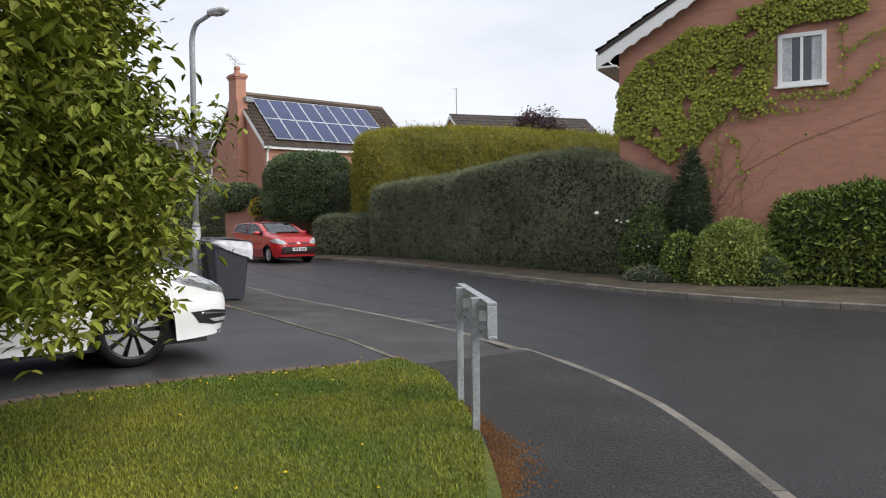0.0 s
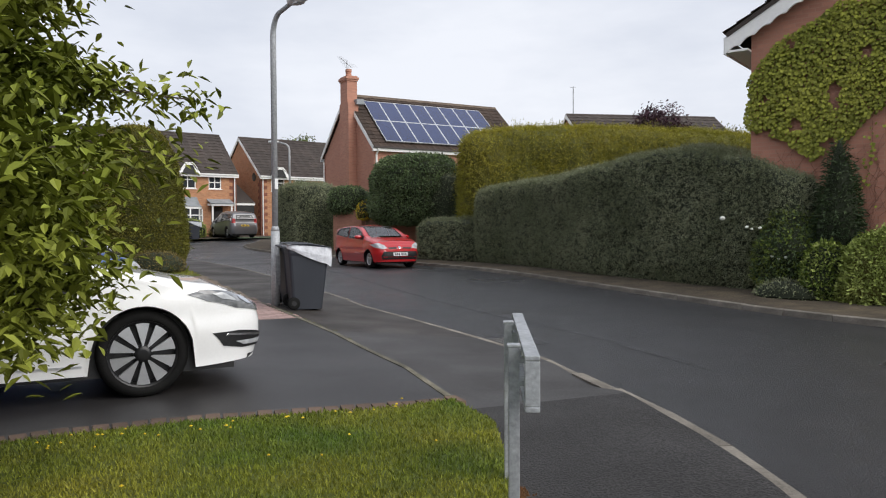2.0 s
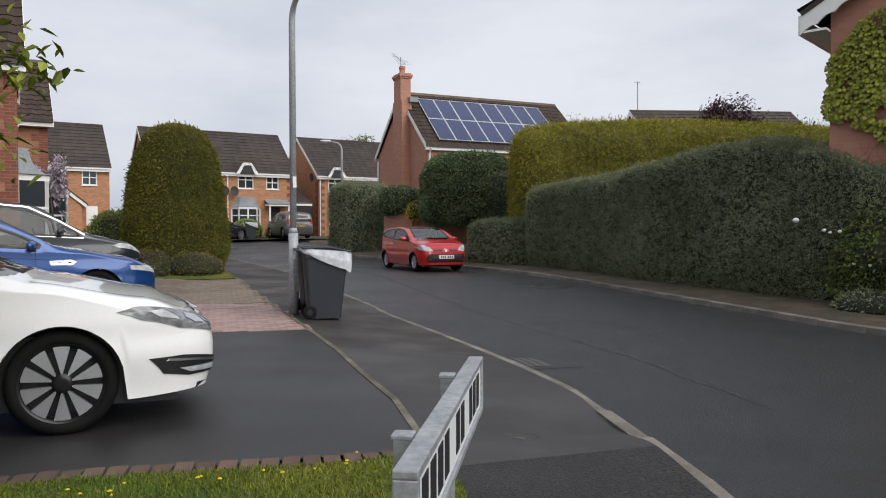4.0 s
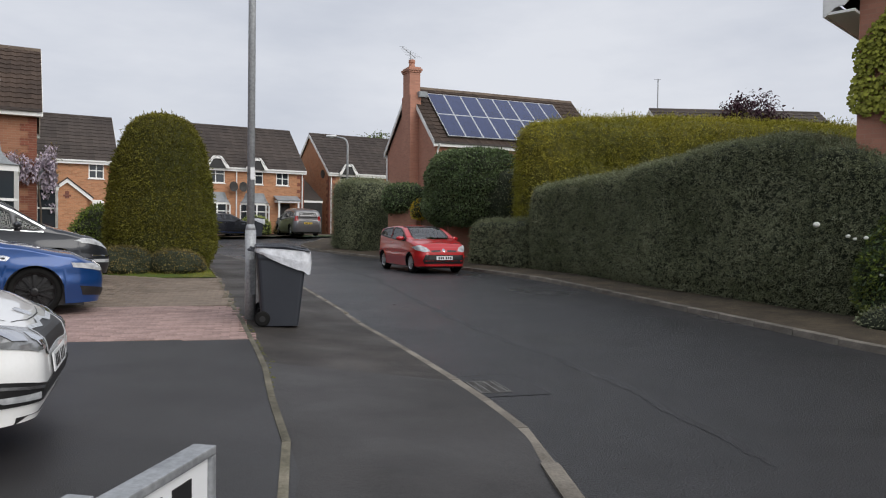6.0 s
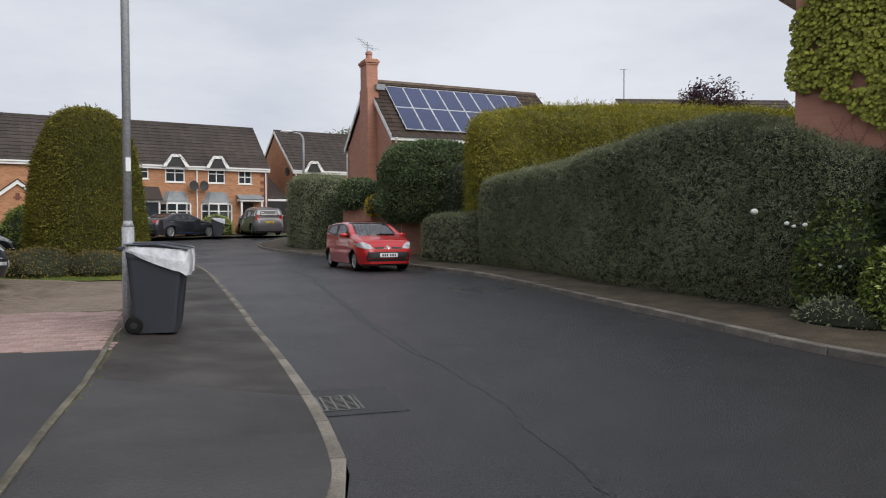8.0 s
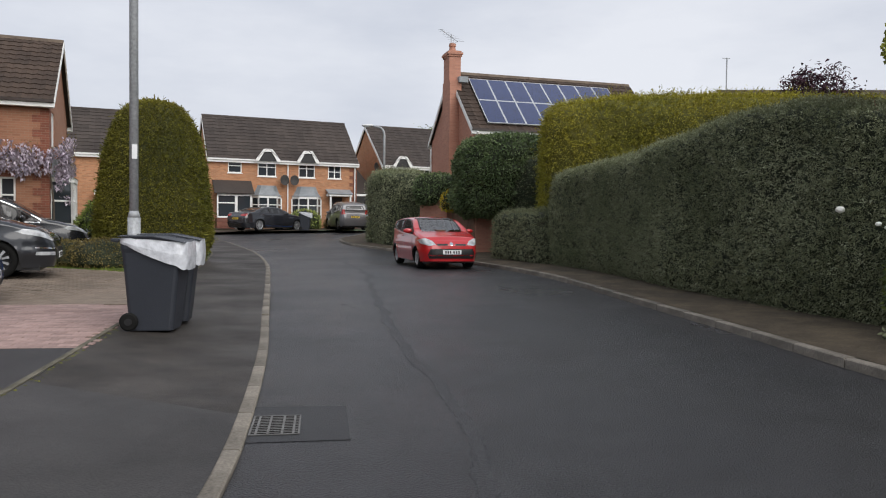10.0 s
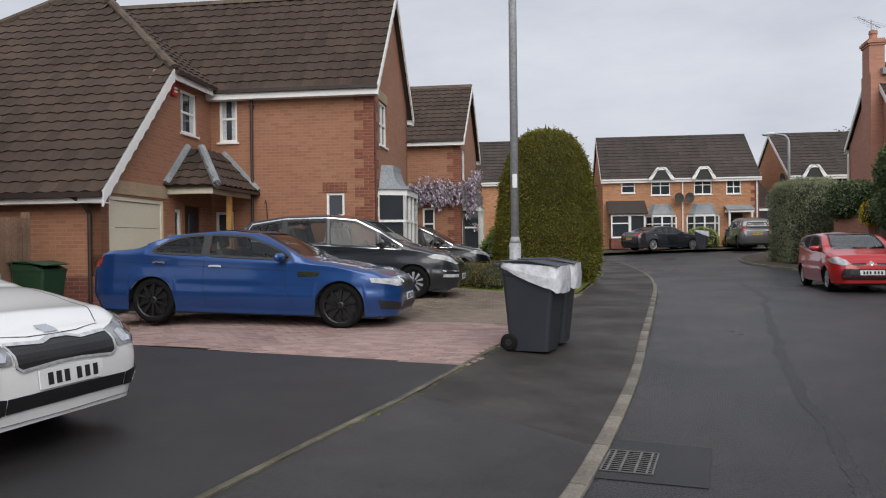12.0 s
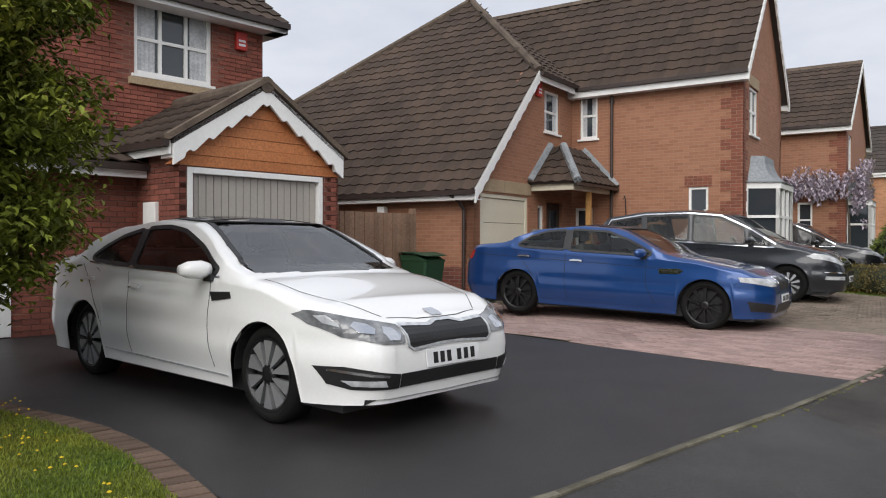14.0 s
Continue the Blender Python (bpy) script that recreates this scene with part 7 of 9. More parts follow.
    alarm_box(h, 8.42, 4.80, mU)
    sidew = bmesh.new()
    wall_bm(sidew, 6.0, 5.25, [], 0.25, -8.65, 0, Matrix.Translation((0, -0.20, 0)))
    part("wall", sidew, BRICK_RED, h)
    R2 = bmesh.new()
    slab(R2, [(xw + 0.35, -9.2, 5.20), (xw + 0.35, 0.35, 5.20), (xw - 2.6, 0.35, 7.4), (xw - 2.6, -9.2, 7.4)], 0.06)
    slab(R2, [(xw + 0.35 - 5.9, -9.2, 5.20), (xw + 0.35 - 5.9, 0.35, 5.20), (xw - 2.6, 0.35, 7.4), (xw - 2.6, -9.2, 7.4)], 0.06)
    mr = new("roof")
    mr.parent = h
    part("roof_deck", R2, TILE_FAR, mr)
    bm = bmesh.new()
    roof_courses(bm, Vector((xw + 0.35, -9.2, 5.20)), Vector((0, 1, 0)), Vector((-2.95, 0, 2.2)).normalized(), 9.55, 3.68, 0.30, 0.30, step=5)
    part("roof_tiles", bm, TILE, mr, kind="stuff")
    part("fascia", boxes((xw + 0.33, xw + 0.36, -9.2, 0.35, 5.02, 5.18)), WHITE, mr)
    part("soffit", boxes((xw - 0.0, xw + 0.33, -9.2, 0.33, 5.02, 5.04)), WHITE, mr)
    part("eave_return", boxes((xw - 2.6, xw + 0.36, 0.05, 0.35, 5.02, 5.18)), WHITE, mr)
    part("gutter", boxes((xw + 0.36, xw + 0.45, -9.2, 0.35, 5.10, 5.20)), PIPE_BROWN, mr)
    G2 = bmesh.new()
    prism(G2, [(xw, 5.2), (xw - 2.6, 7.3), (xw - 5.2, 5.2)], "y", -0.20, 0.05)
    part("gable", G2, BRICK_RED, h)
    return h, roof, yc, hw, ev, ap


red_h, red_roof, red_yc, red_hw, red_ev, red_ap = red_house()


# ---- kerbs and edgings, stone by stone ----
def kerb_run(line, side, top, name, parent_label, start=0.0, stop=1.0):
    run = thing(name, parent_label, "kerb", kind="structure")
    pts = resample(line, 900)
    a = 0
    while a < len(pts) - 1:
        b = a
        while b < len(pts) - 1 and (pts[b] - pts[a]).length < 0.80:
            b += 1
        p, q = pts[a], pts[b]
        k = a / len(pts)
        if b > a and start <= k <= stop:
            d = (q - p).normalized()
            n = Vector((d.y, -d.x, 0)) * side
            ln = (q - p).length - 0.014
            bm = bmesh.new()
            w = 0.118
            prof = [(0.0, -0.16), (0.0, -0.012), (0.012, 0.0), (w, 0.0), (w, -0.16)]
            z0, z1 = [rise(c.y) + (top(c.y) if callable(top) else top) + random.uniform(-0.003, 0.003) for c in (p, q)]
            m = Matrix(((d.x, -n.x, 0, p.x), (d.y, -n.y, 0, p.y), ((z1 - z0) / (q - p).length, 0, 1, z0), (0, 0, 0, 1)))
            prism(bm, [(y, zz) for y, zz in prof], "x", 0.0, ln)
            ob = part("kerbstone", bm, KERBM, run)
            ob.matrix_local = m
        a = b
    return run


kerb_run(KERB_W, 1, kerb_top, "kerb_west", "worn concrete kerbstones, low beside the footway")
kerb_run(KERB_E, -1, -0.02, "kerb_east", "worn concrete kerbstones below the hedge")


def edging_run():
    run = thing("edging_line", "narrow weathered concrete edging between footway and drives", "edging", kind="structure")
    pts = [p for p in resample(BACK_W, 420) if 6.3 < p.y < 27]
    for i in range(0, len(pts) - 8, 8):
        p, q = pts[i], pts[i + 8]
        d = (q - p).normalized()
        bm = boxes((0, (q - p).length - 0.006, -0.026, 0.026, -0.06, 0.010))
        ob = part("edging_stone", bm, EDGING, run)
        ob.matrix_local = Matrix(((d.x, -d.y, 0, p.x), (d.y, d.x, 0, p.y), (0, 0, 1, rise(p.y) + random.uniform(-0.002, 0.004)), (0, 0, 0, 1)))


edging_run()
# worn band of lighter surface and darker reinstated tarmac
poly_sheet("tarmac_patch", [(-0.45, 9.76), (-0.36, 9.60), (0.19, 9.96), (-0.28, 10.68), (-0.85, 10.36)], ROAD_Z + 0.004, PATCHM, "dark square of relaid tarmac round the drain", "road patch")


def road_joint(line, width, seed, label):
    """A sealed joint in the asphalt: a dark band of uneven width."""
    rng = np.random.default_rng(seed)
    bm, rows = bmesh.new(), []
    pts = resample(line, int(sum(math.dist(a, b) for a, b in zip(line, line[1:])) / 0.06))
    for i, p in enumerate(pts):
        t = (pts[min(i + 1, len(pts) - 1)] - pts[max(i - 1, 0)]).normalized()
        q = Vector((t.y, -t.x, 0))
        w = width * (0.35 + 0.65 * abs(noise.noise(Vector((i * 0.06, seed, 0))))) * min(1.0, 0.1 + i * 0.1, 0.1 + (len(pts) - 1 - i) * 0.1)
        sway = 0.10 * noise.noise(Vector((i * 0.05, seed + 3, 0))) + 0.01 * float(rng.normal())
        rows.append([bm.verts.new((c.x, c.y, rise(c.y) + ROAD_Z + 0.003)) for c in (p + q * (sway - w), p + q * (sway + w))])
    for a, b in zip(rows, rows[1:]):
        bm.faces.new((a[0], a[1], b[1], b[0]))
    bmesh.ops.recalc_face_normals(bm, faces=bm.faces[:])
    if sum(f.normal.z for f in bm.faces) < 0:
        bmesh.ops.reverse_faces(bm, faces=bm.faces[:])
    tagged(part("road_joint", bm, JOINTM), label, "road joint", kind="structure")


road_joint([(-9.2, 25.2), (-6.2, 21.3), (-3.9, 17.6), (-1.6, 14.0), (0.25, 11.3), (1.1, 9.9), (1.8, 8.4)], 0.13, 3, "dark worn joint wandering along the carriageway")


def drain():
    d = thing("drain_grate", "worn cast iron gully grate set in dark tarmac by the kerb", "drain", placed(-0.41, 10.02, ROAD_Z + 0.007, 33))
    # flat near-black plate: the shade of the gully's depth, put into the colour
    well = mat("gully_shade", (0.006, 0.006, 0.006), None, 2.0, 1.0, 0.0, 20, spec=0.0)
    part("gully_shade_plate", boxes((-0.150, 0.150, -0.225, 0.225, 0.0, 0.001)), well, d)
    rail = boxes((-0.158, 0.158, -0.235, -0.222, 0, 0.0045), (-0.158, 0.158, 0.222, 0.235, 0, 0.0045), (-0.158, -0.147, -0.222, 0.222, 0, 0.0045), (0.147, 0.158, -0.222, 0.222, 0, 0.0045))
    part("grate_frame", rail, IRON_WORN, d)
    me = mesh_of("grate_bar", boxes((-0.147, 0.147, -0.006, 0.006, 0.001, 0.0035)), IRON_WORN)
    for i in range(10):
        ob = new("grate_bar", me)
        ob.parent = d
        ob.matrix_local = Matrix.Translation((0, -0.183 + i * 0.0407, 0))
    for x in (-0.115, -0.040, 0.048, 0.118):
        part("cross_bar", boxes((x - 0.007, x + 0.007, -0.222, 0.222, 0.001, 0.004)), IRON_WORN, d)


drain()
bm = bmesh.new()
lathe(bm, [(0.15, -0.02), (0.15, 0.008), (0.13, 0.012), (0.12, 0.008), (0.10, 0.010)], 24)
cover = part("stopcock_cover", bm, IRON, None, m=Matrix.Translation((0.05, 6.80, -0.035)))
tagged(cover, "small round iron water cover in the footway", "manhole cover")
part("cover_lid", boxes((-0.03, 0.03, -0.008, 0.008, 0.008, 0.014)), KERBM, cover)


# ---- drives, paving, lawns ----
PINK = [(-3.47, 11.09), (-4.47, 12.51), (-5.64, 14.09), (-9.8, 11.6), (-12.2, 9.9), (-11.2, 6.75), (-7.6, 8.74)]
BUFF = [(-5.66, 14.11), (-8.88, 18.52), (-11.4, 17.2), (-14.6, 15.2), (-14.4, 11.4), (-12.3, 9.95), (-9.8, 11.63)]
poly_sheet("paving_bed", PINK, 0.0, SOIL, "sandy joints of the pink block paving", "paving", zfun=drive_rise)
poly_sheet("paving_bed", BUFF, 0.0, SOIL, "sandy joints of the buff paving", "paving", zfun=drive_rise)
poly_sheet("side_path", [(-9.7, 7.4), (-11.3, 6.5), (-18.0, 2.0), (-19.0, 6.0), (-12.3, 9.9), (-11.25, 6.75)], -0.002, DRIVE, "tarmac passage between the two houses", "path", zfun=drive_rise)
poly_sheet("north_lawn", [(-8.95, 18.55), (-11.4, 17.25), (-16.0, 14.7), (-21.0, 18.0), (-20.0, 28.0), (-15.1, 26.3), (-12.0, 22.5)], 0.02, LAWNM, "mown lawn round the clipped yew", "lawn")
poly_sheet("close_head", [(-16.0, 29.2), (-13.5, 33.2), (-16.3, 36.5), (-17.3, 44.0), (-20.0, 47.4), (-25.6, 41.4), (-33.0, 33.5), (-24.0, 33.0)], ROAD_Z - 0.006, ASPHALT, "asphalt turning head in front of the far houses", "road")
poly_sheet("frontage", [(-19.2, 47.6), (-18.2, 44.6), (-22.5, 40.2), (-29.0, 33.4), (-37.0, 27.0), (-40.0, 29.6), (-30.5, 39.0), (-21.5, 48.6)], 0.02, VERGE, "paved forecourt below the far houses", "pavement")
LAWN = [(0.37, -6), (0.37, 2.8), (0.335, 3.4), (0.20, 4.6), (0.0, 5.6), (-0.36, 6.18), (-0.78, 5.86), (-1.93, 5.30), (-2.62, 4.82), (-3.35, 4.06), (-4.4, 3.1), (-6.0, 1.3), (-9.0, -1.0), (-9, -6)]
poly_sheet("front_lawn", LAWN, 0.035, LAWNM, "bright green front lawn with small yellow flowers", "lawn", zfun=lambda x, y: 0.0)


def mesh_from(name, verts, faces, material, parent=None, label="", category="", kind="stuff"):
    me = bpy.data.meshes.new(name)
    me.from_pydata(verts, [], faces)
    me.materials.append(material)
    ob = new(name, me)
    if parent is not None:
        ob.parent = parent
    return tagged(ob, label, category, kind=kind)


def grass(name, poly, z, count, box4, height, label, zfun=None):
    rng = np.random.default_rng(5)
    verts, faces = [], []
    x0, x1, y0, y1 = box4
    while count > 0:
        x, y = rng.uniform(x0, x1), rng.uniform(y0, y1)
        if not inside(x, y, poly):
            continue
        count -= 1
        a, h, w = rng.uniform(0, 6.283), height * rng.uniform(0.5, 1.25), rng.uniform(0.0025, 0.0045)
        lx, ly = rng.normal(0, 0.4) * h, rng.normal(0, 0.4) * h
        zz = z + (rise(y) if zfun is None else zfun(x, y))
        dx, dy = math.cos(a) * w, math.sin(a) * w
        i = len(verts)
        verts += [(x - dx, y - dy, zz), (x + dx, y + dy, zz), (x + lx * 0.4 + dx * 0.7, y + ly * 0.4 + dy * 0.7, zz + h * 0.6), (x + lx * 0.4 - dx * 0.7, y + ly * 0.4 - dy * 0.7, zz + h * 0.6), (x + lx, y + ly, zz + h)]
        faces += [(i, i + 1, i + 2, i + 3), (i + 3, i + 2, i + 4)]
    return mesh_from(name, verts, faces, BLADE, None, label, "grass")


grass("grass", LAWN, 0.033, 150000, (-4.6, 0.31, 0.2, 6.2), 0.024, "short mown grass blades of the front lawn", lambda x, y: 0.0)
grass("grass", [(-8.95, 18.55), (-11.4, 17.25), (-16.0, 14.7), (-18.0, 18.0), (-12.0, 22.5)], 0.02, 9000, (-17, -8.9, 15, 22.5), 0.05, "short mown grass round the clipped yew")


def flowers():
    rng = np.random.default_rng(8)
    verts, faces = [], []
    for k in range(46):
        t = rng.uniform(0, 1)
        if k < 34:
            x, y = -0.45 - 3.1 * t + rng.normal(0, 0.06), 6.02 - 1.75 * t - 0.35 * math.sin(t * 3.1) + rng.normal(0, 0.07) - 0.05
        else:
            x, y = rng.uniform(-3.2, 0.1), rng.uniform(2.6, 5.2)
        z = 0.06 + rng.uniform(0, 0.05)
        i = len(verts)
        r = rng.uniform(0.008, 0.014)
        for j in range(6):
            verts.append((x + r * math.cos(j * 1.047), y + r * math.sin(j * 1.047), z))
        verts += [(x, y, z + 0.008), (x, y, z - 0.006)]
        for j in range(6):
            faces += [(i + j, i + (j + 1) % 6, i + 6), (i + (j + 1) % 6, i + j, i + 7)]
    mesh_from("lawn_flowers", verts, faces, YELLOWF, None, "tiny yellow flowers along the lawn's edge", "flowers")


flowers()


def moss():
    """Rusty moss in small cushions along the lawn's edge."""
    rng = np.random.default_rng(17)
    verts, faces = [], []
    for k in range(3600):
        t = rng.uniform(0, 1)
        y = 1.8 + 2.7 * t
        x = 0.36 + abs(rng.normal(0, 0.035 + 0.07 * math.exp(-((y - 3.3) / 0.5) ** 2))) - 0.02
        if y > 3.7:
            x -= (y - 3.7) * 0.17
        r, h = rng.uniform(0.005, 0.016), rng.uniform(0.001, 0.005)
        i = len(verts)
        for j in range(6):
            a = j * 1.047 + rng.uniform(-0.3, 0.3)
            verts.append((x + r * math.cos(a), y + r * math.sin(a), -0.006))
        verts.append((x, y, h + 0.008))
        faces += [(i + j, i + (j + 1) % 6, i + 6) for j in range(6)]
    mesh_from("moss", verts, faces, MOSS, None, "rusty orange moss along the lawn's edge", "moss")


moss()


def edge_moss():
    """Green moss in the joint beside the edging stones."""
    rng = np.random.default_rng(19)
    pts = [p for p in resample(BACK_W, 420) if 8.0 < p.y < 20]
    verts, faces = [], []
    for k in range(420):
        s = rng.random() ** 1.3
        p = pts[min(int((1 - abs(s - 0.35)) * (len(pts) - 1) * rng.uniform(0.1, 1.0)), len(pts) - 1)]
        x, y = p.x + rng.normal(0.0, 0.03), p.y + rng.normal(0.0, 0.06)
        r, h = rng.uniform(0.006, 0.020), rng.uniform(0.006, 0.014)
        z = rise(y) - 0.004
        i = len(verts)
        for j in range(6):
            a = j * 1.047 + rng.uniform(-0.3, 0.3)
            verts.append((x + r * math.cos(a), y + r * math.sin(a), z))
        verts.append((x, y, z + h))
        faces += [(i + j, i + (j + 1) % 6, i + 6) for j in range(6)]
    mesh_from("moss", verts, faces, MOSS_GREEN, None, "green moss in the joint of the edging stones", "moss")


edge_moss()


def sign():
    s = thing("street_sign", "low street nameplate in a grey steel frame on two galvanised posts", "street sign", placed(0.235, 4.16, 0.0, 97))
    for x in (-0.37, 0.37):
        p = part("post", bevelled((x - 0.022, x + 0.022, -0.022, 0.022, -0.05, 0.80), w=0.004), GALV, s)
        part("post_cap", bevelled((x - 0.026, x + 0.026, -0.026, 0.026, 0.80, 0.812), w=0.003), GALV, p)
        for z in (0.65, 0.74):
            part("clamp", boxes((x - 0.03, x + 0.03, -0.06, -0.02, z, z + 0.02)), GALV, p)
    pl = part("nameplate", bevelled((-0.62, 0.72, -0.075, -0.062, 0.625, 0.79), w=0.004), PLATE, s, "white nameplate with dark bars for letters")
    part("plate_frame", bevelled((-0.64, 0.74, -0.085, -0.03, 0.79, 0.81), (-0.64, 0.74, -0.085, -0.03, 0.605, 0.625), (-0.64, -0.62, -0.085, -0.03, 0.625, 0.79), (0.72, 0.74, -0.085, -0.03, 0.625, 0.79), w=0.004), GALV, s)
    for i in range(11):
        if i in (4, 7):
            continue
        x = -0.55 + i * 0.112
        part("letter_bar", boxes((x, x + 0.075, -0.0775, -0.0745, 0.65, 0.765)), INK, pl)


sign()


def street_lamp(x, y, z, h, arm, deg, label):
    lamp = thing("street_lamp", label, "street lamp", placed(x, y, z, deg))
    bm = bmesh.new()
    tube(bm, [(0, 0, -0.05), (0, 0, 1.25)], 0.075, 14)
    tube(bm, [(0, 0, 1.25), (0, 0, 1.33)], 0.075, 14, 0.052)
    part("pole_base", bm, LAMPGREY, lamp, smooth=True)
    bm = bmesh.new()
    curve = [(0, 0, 1.3), (0, 0, h - 0.42)] + [(0.26 - 0.26 * math.cos(t), 0, h - 0.42 + 0.36 * math.sin(t)) for t in [math.pi / 2 * i / 8 for i in range(1, 9)]] + [(arm * 0.75, 0, h + 0.0)]
    tube(bm, curve, 0.052, 12, 0.036)
    part("pole", bm, LAMPGREY, lamp, smooth=True)
    bm = bmesh.new()
    rings = []
    for xx, w, t0, t1 in ((arm * 0.70, 0.05, -0.04, 0.04), (arm * 0.8, 0.10, -0.06, 0.06), (arm * 0.8 + 0.2, 0.115, -0.075, 0.06), (arm * 0.8 + 0.38, 0.09, -0.06, 0.045), (arm * 0.8 + 0.42, 0.05, -0.03, 0.03)):
        rings.append([bm.verts.new((xx, w * math.cos(a), h + 0.02 + ((t1 if math.sin(a) > 0 else -t0) * math.sin(a)))) for a in [2 * math.pi * j / 14 for j in range(14)]])
    for a, b in zip(rings, rings[1:]):
        for j in range(14):
            bm.faces.new((a[j], a[(j + 1) % 14], b[(j + 1) % 14], b[j]))
    bm.faces.new(rings[0][::-1])
    bm.faces.new(rings[-1])
    head = part("lantern", bm, LANTERN, lamp, smooth=True)
    bm = bmesh.new()
    lathe(bm, [(0.02, -0.075), (0.07, -0.06), (0.085, -0.03)], 14, "z", Matrix.Translation((arm * 0.8 + 0.2, 0, h + 0.005)) @ Matrix.Diagonal((1.9, 1, 1, 1)))
    part("lamp_lens", bm, LANTERN, head)
    part("number_label", boxes((0.05, 0.058, -0.03, 0.03, 1.95, 2.12)), PLATE, lamp)
    part("access_door", bevelled((0.062, 0.08, -0.045, 0.045, 0.35, 0.85), w=0.004), LAMPGREY, lamp)


street_lamp(-4.49, 12.74, 0.0, 4.90, 0.75, -37, "tall grey steel street lamp beside the wheeled bins")
street_lamp(-13.1, 34.9, rise(34.9), 4.95, 0.7, 200, "grey street lamp behind the tall hedge")


def wheelie_bin(x, y, z, deg, label, material, film=True, scale=1.0):
    """Wheels at the back (-x), the lid opens from the front (+x)."""
    b = thing("wheeled_bin", label, "wheeled bin", placed(x, y, z, deg) @ Matrix.Diagonal((scale, scale, scale, 1)))
    bm = bmesh.new()
    prof = [(0.0, -0.26, 0.21, 0.225), (0.12, -0.27, 0.225, 0.235), (0.55, -0.30, 0.27, 0.262), (0.86, -0.325, 0.31, 0.28), (0.90, -0.335, 0.325, 0.292), (1.00, -0.335, 0.10, 0.292)]
    rings = []
    for zz, xa, xb, w in prof:
        r, ring = 0.05, []
        for cx, cy, a0 in ((xb - r, w - r, 0), (xa + r, w - r, 90), (xa + r, -w + r, 180), (xb - r, -w + r, 270)):
            for k in range(4):
                a = radians(a0 + 30 * k)
                ring.append(bm.verts.new((cx + r * math.cos(a), cy + r * math.sin(a), zz)))
        rings.append(ring)
    for a, c in zip(rings, rings[1:]):
        for j in range(16):
            bm.faces.new((a[j], a[(j + 1) % 16], c[(j + 1) % 16], c[j]))
    bm.faces.new(rings[0][::-1])
    bm.faces.new(rings[-1])
    part("body", bm, material, b)
    bm = bmesh.new()
    slab(bm, [(-0.36, -0.30, 1.045), (0.02, -0.305, 1.055), (0.36, -0.30, 0.985), (0.36, 0.30, 0.985), (0.02, 0.305, 1.055), (-0.36, 0.30, 1.045)], 0.035)
    bmesh.ops.bevel(bm, geom=bm.edges[:], offset=0.01, segments=1, affect="EDGES")
    part("lid", bm, material, b)
    bm = bmesh.new()
    tube(bm, [(-0.36, -0.24, 0.985), (-0.43, -0.24, 1.0), (-0.43, 0.24, 1.0), (-0.36, 0.24, 0.985)], 0.017, 8)
    part("handle", bm, material, b)
    for s in (-1, 1):
        bm = bmesh.new()
        lathe(bm, [(0.02, -0.028), (0.085, -0.028), (0.10, -0.012), (0.10, 0.012), (0.085, 0.028), (0.02, 0.028)], 20, "y", Matrix.Translation((-0.25, s * 0.255, 0.10)))
        wh = part("wheel", bm, RUBBER, b)
        bm = bmesh.new()
        lathe(bm, [(0.04, -0.034), (0.035, 0.034)], 12, "y", Matrix.Translation((-0.25, s * 0.255, 0.10)))
        part("hub", bm, BLACKP, wh)
    part("axle", boxes((-0.262, -0.238, -0.25, 0.25, 0.09, 0.11)), IRON, b)
    if film:
        bm = bmesh.new()
        ring0, ring1, ring2, n = [], [], [], 44
        for i in range(n):
            a = 2 * math.pi * i / n
            c, s = math.cos(a), math.sin(a)
            ex, ey = 0.352 * (abs(c) ** 0.35) * (1 if c > 0 else -1), 0.312 * (abs(s) ** 0.35) * (1 if s > 0 else -1)
            f = (ex + 0.35) / 0.70
            ring0.append(bm.verts.new((ex * 1.005 + 0.012, ey * 1.005, 1.03 - 0.045 * f + 0.006 * math.sin(i * 2.7))))
            ring1.append(bm.verts.new((ex * 1.02 + 0.02 * f, ey * 1.03, 0.985 - 0.16 * f + 0.008 * math.sin(i * 0.9))))
            ring2.append(bm.verts.new((ex * 0.985 + 0.02 * f, ey * 0.99, 0.97 - 0.30 * f + 0.010 * math.sin(i * 1.1))))
        for a, c in ((ring0, ring1), (ring1, ring2)):
            for j in range(n):
                bm.faces.new((a[j], a[(j + 1) % n], c[(j + 1) % n], c[j]))
        fob = part("wrap_film", bm, FILM, b, "crinkled pale plastic film round the top")
        sol = fob.modifiers.new("thickness", "SOLIDIFY")
        sol.thickness = 0.004


wheelie_bin(-3.84, 12.47, 0.0, 30, "charcoal wheeled bin wrapped in plastic film beside the lamp post", BINM)
wheelie_bin(-4.20, 13.06, 0.01, 36, "second charcoal wheeled bin wrapped in film behind the first", BINM)
for k, (bx, by) in enumerate(((-11.35, 8.35), (-11.95, 7.85))):
    wheelie_bin(bx, by, drive_rise(bx, by), 40, "dark green wheeled bin against the orange side wall", BIN_GREEN, film=False)
wheelie_bin(-21.5, 41.3, rise(41.3) + 0.02, 30, "dark bin with a pale top by the far drive", BINM)


